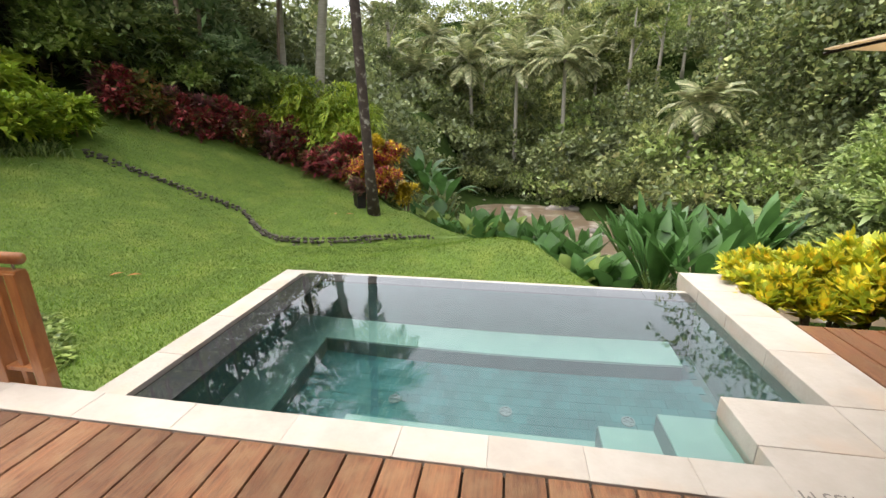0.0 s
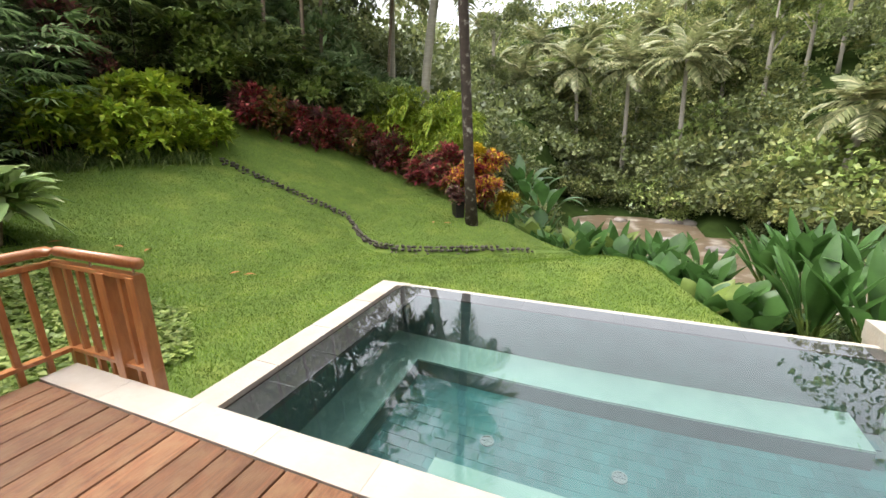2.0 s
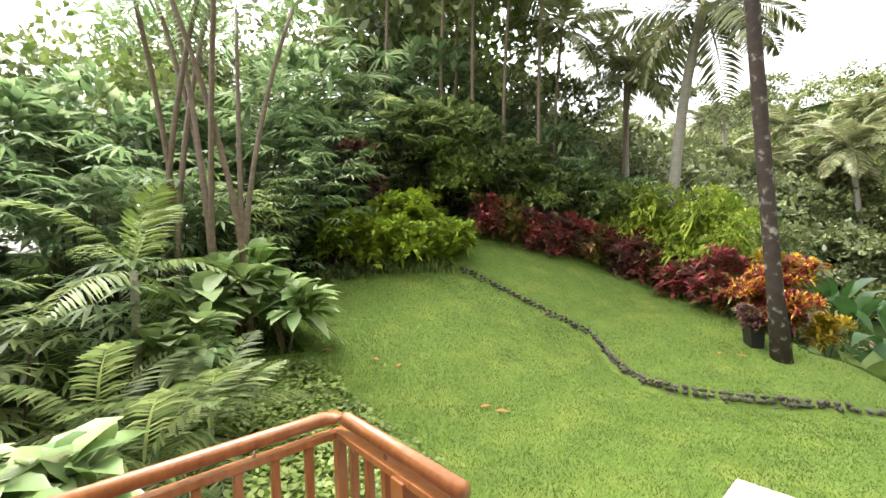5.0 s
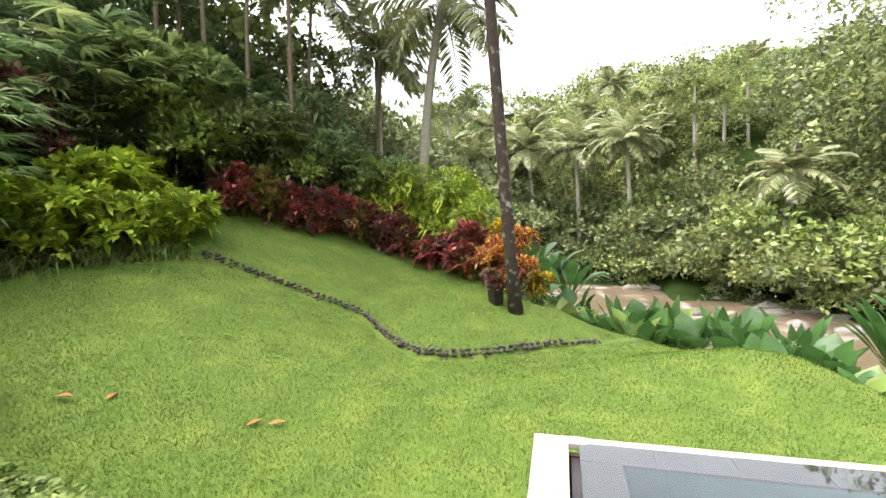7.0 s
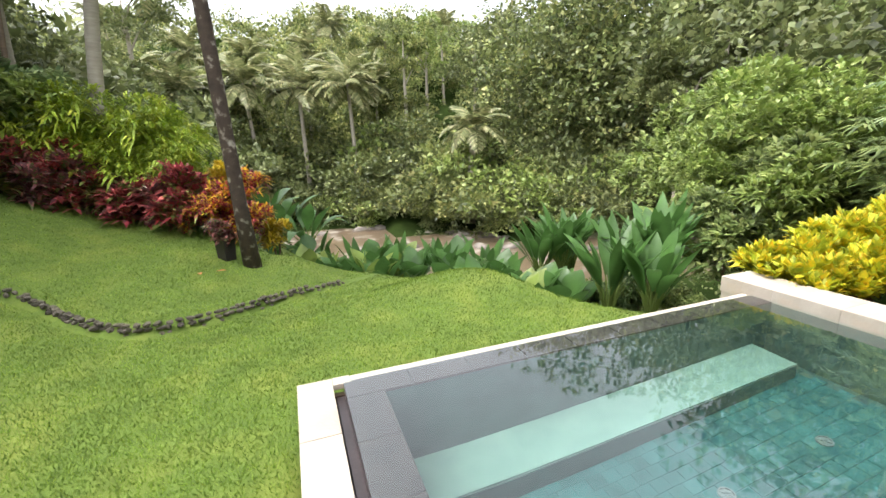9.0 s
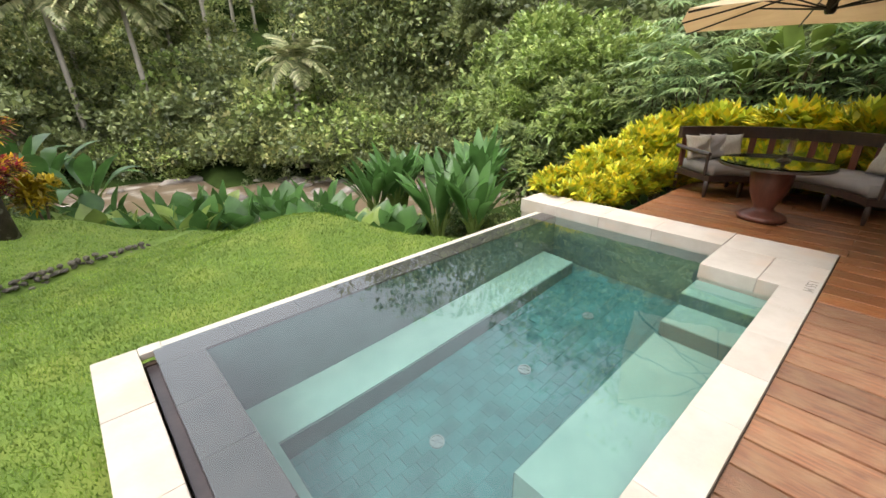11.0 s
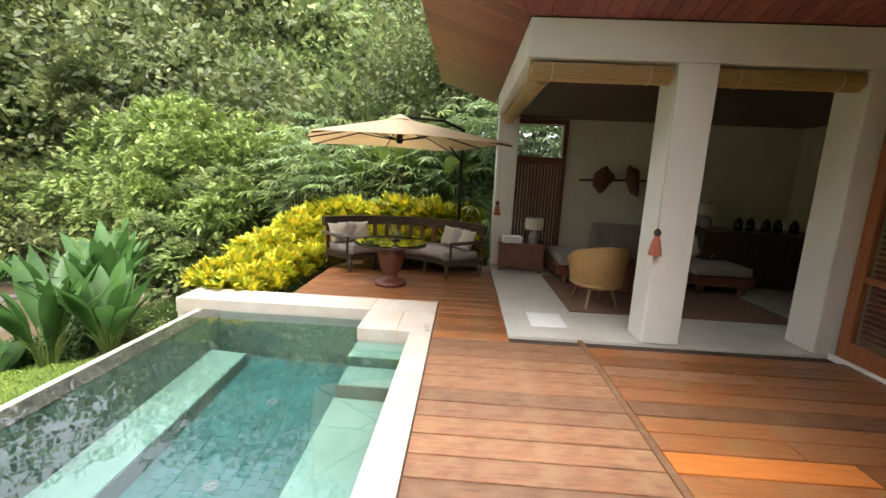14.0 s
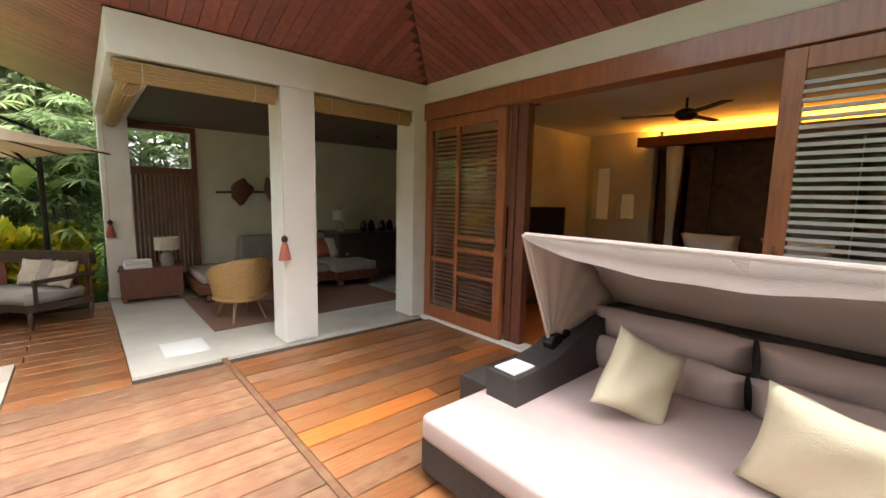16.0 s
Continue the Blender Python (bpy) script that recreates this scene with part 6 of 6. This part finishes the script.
# leaning pale palms and the dark trunk on the lawn
feather_palm(-6.15, 14.2, 0.3, 7.9, 3.6, 22, "coconut palm with a pale leaning trunk", L["palm"], M["bark_pale"], (1.0, 0.2), 0.17, 0.13, 0.85, "coconut_palm", 34, width=0.09)
feather_palm(-8.6, 16.5, 0.6, 7.2, 2.9, 18, "coconut palm with a thin pale trunk", L["palm"], M["bark_pale"], (0.1, 0.2), 0.13, 0.10, 0.7, "coconut_palm", 30, width=0.09)
feather_palm(-2.66, 9.40, height(-2.66, 9.40) - 0.1, 10.5, 3.0, 16, "tall palm with a dark lichen-spotted trunk on the lawn", L["palm"], M["bark_dark"], (-0.42, 0.0), 0.125, 0.10, 0.75, "coconut_palm", 26, width=0.06, mid=lambda f: f ** 0.8)
t = thing("plant_pot", -3.1, 9.6, height(-3.1, 9.6) - 0.03, "dark square planter at the foot of the palm", "pot")
part("pot", one(lathe, [(0.14, 0.0), (0.15, 0.02), (0.17, 0.36), (0.18, 0.4), (0.16, 0.4), (0.14, 0.3)], 4), M["pot"], t)
ob = new("foliage", S["maroon"][0])
ob.parent = t
ob.matrix_local = Matrix.Translation((0, 0, 0.3)) @ Matrix.Scale(0.4, 4)

# leafy ground cover beside the deck, and strap leaves under the hedge
n = 10000
x, y = RNG.uniform(-6.7, -3.0, n), RNG.uniform(0.2, 3.0, n)
ok = (y < 1.2 + 1.2 * (-2.6 - x) * 0.6 + 0.8) & (y > 0.1)
x, y = x[ok], y[ok]
base = np.array([(a, b, height(a, b) + RNG.uniform(0.0, 0.09)) for a, b in zip(x, y)])
way = RNG.normal(size=base.shape)
way[:, 2] = np.abs(way[:, 2]) * 0.6 + 0.1
v, f = blades(base, way, RNG.uniform(0.05, 0.10, len(base)), 0.055, 0.3, 0.2, 2, 0.5)
tagged(new("ground_cover", np_mesh("ground_cover", v, f, L["bright"])), "low leafy bright green ground cover", "ground cover", kind="stuff")
n = 900
along = RNG.uniform(0, 1, n)
x = -9.75 + 1.2 * along + RNG.normal(scale=0.14, size=n)
y = 4.45 + 2.6 * along + RNG.normal(scale=0.18, size=n)
base = np.array([(a, b, height(a, b) - 0.02) for a, b in zip(x, y)])
way = RNG.normal(scale=0.45, size=base.shape)
way[:, 2] = 1
v, f = blades(base, way, RNG.uniform(0.35, 0.65, n), 0.035, 0.5, 0.3, 3, 0.4)
tagged(new("strap_leaves", np_mesh("strap_leaves", v, f, L["mid"])), "strap-leaved border plants under the hedge", "border plants", kind="stuff")

# shrubs on the bank to the right and round the lawn's rim
for x, y, s, z, k in ((6.6, 7.6, 0.9, -1.0, "fine"), (7.5, 8.0, 1.2, -0.8, "fine"), (9.2, 9.2, 1.6, -0.7, "fine"), (10.6, 10.6, 1.8, -0.9, "fine"), (8.6, 7.6, 1.7, -0.5, "fine"), (9.8, 9.0, 2.2, -0.4, "fine"), (5.4, 6.4, 0.9, -1.0, "mid"), (6.2, 6.3, 1.0, -0.7, "bright"), (7.2, 6.2, 1.1, -0.4, "mid"), (9.4, 6.0, 1.6, 0.0, "fine"), (11.5, 12.0, 2.6, -0.8, "fine")):
    plant(k, x, y, s, "leafy green shrub on the river bank", group="bank shrubs", z=z)
for x, y, s, k in ((-7.5, 14.6, 1.5, "dark"), (-9.5, 13.8, 1.8, "dark"), (-11.6, 12.4, 2.2, "dark"), (-13.2, 9.6, 2.4, "dark"), (-13.0, 5.6, 2.2, "dark"), (-12.5, 2.8, 2.0, "dark"), (-11.2, 0.2, 1.8, "dark"), (-9.6, -1.2, 1.6, "dark"), (-7.0, -2.2, 1.5, "dark"), (-6.6, 15.6, 1.3, "mid"), (-4.4, 15.2, 1.3, "mid")):
    plant(k, x, y, s, "dark leafy shrub behind the lawn", group="thicket shrubs")
for k in range(30):
    x = r.uniform(-8.5, -1.2)
    e = r.uniform(2.0, 11)
    y = lawn_edge(x) + e
    plant(r.choice(("mid", "dark", "bright")), x, y, r.uniform(0.7, 1.15) * min(1.0, 0.45 + e * 0.09), "leafy green shrub on the slope below the lawn", group="slope shrubs", sink=0.15)
feather_palm(5.5, 7.4, -0.9, 0.5, 1.2, 9, "low bright green palm on the bank", L["bright"], group="bank palms", leaf=0.4, width=0.06)

# ---- rocks in the river ----
for k in range(46):
    x = r.uniform(-14, 46)
    y = far_bank(x) - r.choice((r.uniform(-0.5, 2.5), r.uniform(2, 22)))
    bm = bmesh.new()
    bmesh.ops.create_icosphere(bm, subdivisions=2, radius=1)
    sx, sy, sz = r.uniform(0.5, 1.6), r.uniform(0.5, 1.3), r.uniform(0.3, 0.8)
    for v in bm.verts:
        q = 1 + 0.22 * noise.noise(v.co * 1.6 + Vector((k, 0, 0)))
        v.co = Vector((v.co.x * sx * q, v.co.y * sy * q, v.co.z * sz * q))
    ob = tagged(link("river_rock", bm, M["rock"], None, "", True), "grey-brown boulder in the river", "rock", "river rocks")
    ob.location = (x, y, -10.1)

# ---- far bank: coconut palms and jungle ----
for x, y, z, h, s in ((-15.5, 76, -5, 15.5, 1.1), (-6.3, 76, -5, 17.0, 1.2), (1.2, 75, -5, 16.5, 1.2), (8.6, 71, -5, 16.5, 1.2), (-11, 80, -4, 13, 1.1), (15.5, 84, 0, 13, 1.0), (74, 62, -2, 27, 0.9), (86, 66, 0, 28, 0.9), (96, 64, 0, 24, 0.9), (-24, 86, 0, 14, 1.1), (-30, 84, -2, 15, 1.0), (-6, 98, 6, 14, 1.1), (5, 104, 9, 14, 1.0), (22, 106, 10, 16, 1.1), (38, 108, 12, 18, 1.1), (-18, 100, 6, 15, 1.1), (52, 100, 12, 18, 1.1), (12, 118, 16, 16, 1.1), (-34, 112, 10, 18, 1.1)):
    feather_palm(x, y, z, h, 6.2 * s, 26, "tall coconut palm with a pale slender trunk across the river", L["palm"], M["bark_pale"], (r.uniform(-1, 1), 0), 0.36, 0.26, 1.7, "coconut_palm", 26, group="far coconut palms", width=0.30)
feather_palm(21.8, 55.0, -9, 12.9, 5.6, 18, "short coconut palm with long grey-green fronds by the river", L["palm"], M["bark_pale"], (0.7, 0), 0.5, 0.4, 1.7, "coconut_palm", 30, group="far coconut palms", width=0.30)


def diamonds(base, way, length, width):
    """Small far leaves: one folded quad each."""
    n = len(base)
    way = unit(way)
    side = unit(np.cross(way, RNG.normal(size=(n, 3))))
    lift = np.cross(side, way) * (width * 0.18)[:, None]
    mid = base + way * (length * 0.5)[:, None]
    v = np.stack([base, mid + side * (width * 0.5)[:, None] + lift, base + way * length[:, None], mid - side * (width * 0.5)[:, None] + lift], 1)
    return v.reshape(-1, 3), np.arange(n * 4).reshape(-1, 4)


def tree_proto(h, spread, leaves, size, lumps=16, tallness=0.2):
    """A crown of many small leaves on separate domes, dense on top and open below."""
    lc = RNG.normal(scale=(spread * 0.42, spread * 0.42, h * tallness), size=(lumps, 3)) + np.array([0, 0, h * 0.62])
    lc[:, 2] = np.maximum(lc[:, 2], h * 0.1)
    ls = RNG.uniform(0.18, 0.42, lumps) * spread
    p = RNG.choice(lumps, leaves, p=ls ** 2 / (ls ** 2).sum())
    way = unit(RNG.normal(size=(leaves, 3)))
    way[:, 2] = np.where(way[:, 2] < -0.15, -way[:, 2], way[:, 2])
    c = lc[p] + way * (ls[p] * RNG.uniform(0.82, 1.06, leaves))[:, None] * np.array([1, 1, 0.75])
    c[:, 2] = np.maximum(c[:, 2], 0.2)
    w = way * 0.6 + RNG.normal(scale=0.6, size=way.shape)
    w[:, 2] -= 0.25
    ln = size * RNG.uniform(0.6, 1.5, leaves)
    return diamonds(c, w, ln, ln * RNG.uniform(0.4, 0.65, leaves))


def woods(name, spots, protos, material, label):
    vs, fs, o = [], [], 0
    for x, y, z, s, k in spots:
        v, f = protos[k]
        a = RNG.uniform(0, math.tau)
        c, sn = math.cos(a), math.sin(a)
        w = np.stack([(v[:, 0] * c - v[:, 1] * sn) * s + x, (v[:, 0] * sn + v[:, 1] * c) * s + y, v[:, 2] * s + z], 1)
        vs.append(w)
        fs.append(f + o)
        o += len(v)
    me = np_mesh(name, np.concatenate(vs), np.concatenate(fs), material)
    return tagged(new(name, me), label, "woods", kind="stuff")


fine = [tree_proto(11, 6, 1300, 0.55) for k in range(4)]
small = [tree_proto(11, 5, 2400, 0.34, 22) for k in range(4)]
coarse = [tree_proto(12, 7, 420, 1.1) for k in range(4)]
under = [tree_proto(3.6, 3.8, 900, 0.36, 12) for k in range(4)]
spots = []
for k in range(520):
    x = RNG.uniform(-45, 80) if k % 3 else RNG.uniform(-14, 40)
    y = far_bank(x) + (RNG.uniform(-0.5, 2.4) if k % 3 == 0 else RNG.uniform(2, 20))
    spots.append((x, y, height(x, y) - 0.6, RNG.uniform(0.35, 1.5) if k % 3 == 0 else RNG.uniform(0.8, 2.3), RNG.integers(0, 4)))
for tone, shade in (("bank", "mid-green"), ("forest", "olive-green"), ("bright", "light green")):
    share = spots[{"bank": 0, "forest": 4, "bright": 6}[tone]::7] + (spots[{"bank": 1, "forest": 2}[tone]::7] if tone != "bright" else []) + (spots[3::7] + spots[5::7] if tone == "bank" else [])
    woods("bank_undergrowth", share, under, L[tone], "dense %s undergrowth along the far river bank" % shade)
spots = []
for k in range(200):
    x = RNG.uniform(-70, 75)
    y = RNG.uniform(far_bank(x) + 9, 116)
    spots.append((x, y, height(x, y) - 2, RNG.uniform(0.65, 1.25), RNG.integers(0, 4)))
woods("far_jungle", spots, fine, L["forest"], "steep jungle hillside of mixed green trees across the river")
spots = []
for k in range(420):
    x = RNG.uniform(-200, 200)
    y = RNG.uniform(105, 205)
    spots.append((x, y, height(x, y) - 2, RNG.uniform(0.7, 1.15), RNG.integers(0, 4)))
woods("ridge_jungle", spots, coarse, L["forest"], "jungle-covered ridge below a white sky")
spots = []
for k in range(70):
    x = RNG.uniform(-20, -5.5)
    y = RNG.uniform(19, 38)
    spots.append((x, y, height(x, y) - 0.5, RNG.uniform(0.6, 1.2), RNG.integers(0, 4)))
for k in range(46):
    x = RNG.uniform(-9, -2.6)
    y = RNG.uniform(15.5, 27)
    spots.append((x, y, height(x, y) - 0.4, RNG.uniform(0.4, 0.75), RNG.integers(0, 4)))
woods("slope_undergrowth", spots, under, L["bank"], "leafy undergrowth on the slope beyond the lawn")
spots = []
for k in range(16):
    a = radians(RNG.uniform(28, 42) if k < 5 else RNG.uniform(42, 57) if k < 11 else RNG.uniform(58, 100))
    d = RNG.uniform(17, 24)
    x, y = -0.5 - d * math.sin(a), 0.4 + d * math.cos(a)
    spots.append((x, y, height(x, y) - 1.2, RNG.uniform(0.5, 0.65) if k < 5 else RNG.uniform(1.1, 1.35) if k < 11 else RNG.uniform(0.7, 1.0), RNG.integers(0, 4)))
woods("garden_trees", spots[::2], small, L["bank"], "leafy trees behind the garden shrubs against the sky")
woods("garden_trees", spots[1::2], small, L["bright"], "light green trees behind the garden shrubs against the sky")


def jungle_tree(x, y, h, spread, lumps, material, label, lean=0.0, clad=0.0, bare=0.45):
    """A tall forest tree: trunk, two or three limbs and a broken crown; clad: creepers down the trunk."""
    z = height(x, y) - 0.5
    t = thing("jungle_tree", x, y, z, label, "tree", 0, "tall jungle trees")
    part("trunk", one(tube, [(0, 0, -0.5), (lean * 0.3, 0, h * 0.35), (lean * 0.7, 0.2, h * 0.7), (lean, 0, h * 0.95)], [0.45, 0.34, 0.26, 0.1], 8), M["bark_pale"], t, "", True)
    for k in range(3):
        a = RNG.uniform(0, math.tau)
        part("limb", one(tube, [(lean * 0.65, 0, h * (0.6 + 0.08 * k)), (lean * 0.7 + spread * 0.25 * math.cos(a), spread * 0.25 * math.sin(a), h * (0.72 + 0.08 * k)), (lean * 0.7 + spread * 0.5 * math.cos(a), spread * 0.5 * math.sin(a), h * (0.8 + 0.07 * k))], [0.16, 0.11, 0.04], 6), M["bark_pale"], t)
    n = lumps * 420
    lc = np.stack([RNG.normal(scale=spread * 0.4, size=lumps), RNG.normal(scale=spread * 0.4, size=lumps), h * RNG.uniform(bare, 1.02, lumps)], 1)
    if clad:
        m = int(lumps * clad)
        lc[:m] = np.stack([RNG.normal(scale=0.6, size=m), RNG.normal(scale=0.6, size=m), h * RNG.uniform(0.02, 0.9, m)], 1)
    lc[:, 0] += lean * lc[:, 2] / h
    ls = RNG.uniform(0.16, 0.34, lumps) * spread
    p = RNG.integers(0, lumps, n)
    way = unit(RNG.normal(size=(n, 3)))
    way[:, 2] = np.where(way[:, 2] < -0.35, -way[:, 2], way[:, 2])
    c = lc[p] + way * (ls[p] * RNG.uniform(0.6, 1.1, n))[:, None] * np.array([1, 1, 0.7])
    ln = 0.44 * RNG.uniform(0.6, 1.5, n)
    v, f = diamonds(c, way + RNG.normal(scale=0.5, size=way.shape), ln, ln * RNG.uniform(0.4, 0.65, n))
    ob = new("crown", np_mesh("crown", v, f, material))
    ob.parent = t


for x, y, h, spread, lumps, tone, lean, clad, bare in (
        (52, 63, 27, 6, 26, "bank", 0.5, 0.55, 0.3), (62, 65, 30, 6, 26, "forest", 0.0, 0.6, 0.3), (43, 66, 26, 8, 20, "bright", 1.0, 0.1, 0.55),
        (77, 60, 30, 7, 14, "forest", -1.0, 0, 0.8), (97, 60, 34, 7, 14, "forest", -12, 0, 0.85), (87, 66, 30, 6, 14, "bright", 1.0, 0, 0.75),
        (33, 78, 24, 8, 18, "bank", 0.5, 0.2, 0.5), (20, 80, 22, 7, 18, "forest", 0.0, 0.3, 0.4), (-20, 72, 19, 7, 18, "bank", 0.0, 0.4, 0.4), (-9, 84, 18, 7, 16, "bright", 0.4, 0.2, 0.5),
        (3, 86, 18, 8, 16, "bank", 0.0, 0.2, 0.5), (70, 80, 26, 9, 20, "bank", 0.0, 0.3, 0.5), (28, 92, 20, 9, 18, "bright", 0.5, 0, 0.6), (48, 86, 24, 8, 18, "bright", -0.5, 0, 0.6), (-32, 70, 20, 8, 18, "forest", 0.3, 0.3, 0.4),
        (12, 96, 17, 8, 14, "forest", 0.6, 0, 0.6), (60, 96, 22, 9, 18, "forest", 0.6, 0, 0.6)):
    jungle_tree(x, y, h, spread, lumps, L[tone], "tall jungle tree hung with creepers across the river" if clad > 0.3 else "tall pale-trunked jungle tree across the river", lean, clad, bare)

# tall forest standing over the river to the right
tall = [tree_proto(22, 9, 3000, 0.5, 46, 0.28) for k in range(4)]
spots = []
for k in range(50):
    a = 3 + 58 * (k + RNG.uniform(0, 1)) / 50
    d = RNG.uniform(48, 58) if a < 36 else RNG.uniform(66, 82)
    x, y = -1.9 + d * math.cos(radians(a)), 1.0 + d * math.sin(radians(a))
    z = max(height(x, y), -4.0) - 1
    top = RNG.uniform(21, 31) if a < 36 else RNG.uniform(17, 24)
    spots.append((x, y, z, (d * math.tan(radians(top)) - z) / 23, RNG.integers(0, 4)))
for tone, share in (("bank", spots[::3] + spots[1::6]), ("forest", spots[2::3]), ("mid", spots[4::6])):
    woods("tall_forest", share, tall, L[tone], "tall dense jungle trees rising over the river")
for x, y, h, lean in ((34.2, 28.2, 22, -0.6), (37.5, 23.6, 23, -4.5), (32.1, 30.6, 20, 0.5), (38.5, 26.5, 21, 0.8), (40.5, 21.0, 22, -1.0)):
    jungle_tree(x, y, h, 5, 12, L["bank"], "tall pale-trunked jungle tree across the river", lean, 0, 0.8)

# woods upstream and on the near side, to the right and left
spots = []
for k in range(210):
    x = RNG.uniform(11, 60)
    y = RNG.uniform(-18, 48)
    if (x < 18 and y < 14) or (y + 0.5) > 0.62 * (x + 1.9) + 2.0:
        continue
    spots.append((x, y, height(x, y) - 1 + 0.12 * max(x - 14, 0), RNG.uniform(0.5, 1.0) * (0.7 + x / 45), RNG.integers(0, 4)))
near = [p for p in spots if p[0] < 30]
woods("bank_trees", near, small, L["bank"], "leafy trees on the near bank behind the terrace")
spots = [p for p in spots if p[0] >= 30]
woods("right_bank_woods", spots, fine, L["mid"], "tall mixed trees on the near bank beyond the terrace")
spots = []
for k in range(80):
    x = RNG.uniform(-48, -21)
    y = RNG.uniform(-12, 46)
    spots.append((x, y, height(x, y) - 1, RNG.uniform(0.45, 0.8), RNG.integers(0, 4)))
woods("left_bank_woods", spots, fine, L["bank"], "dark trees behind the garden")
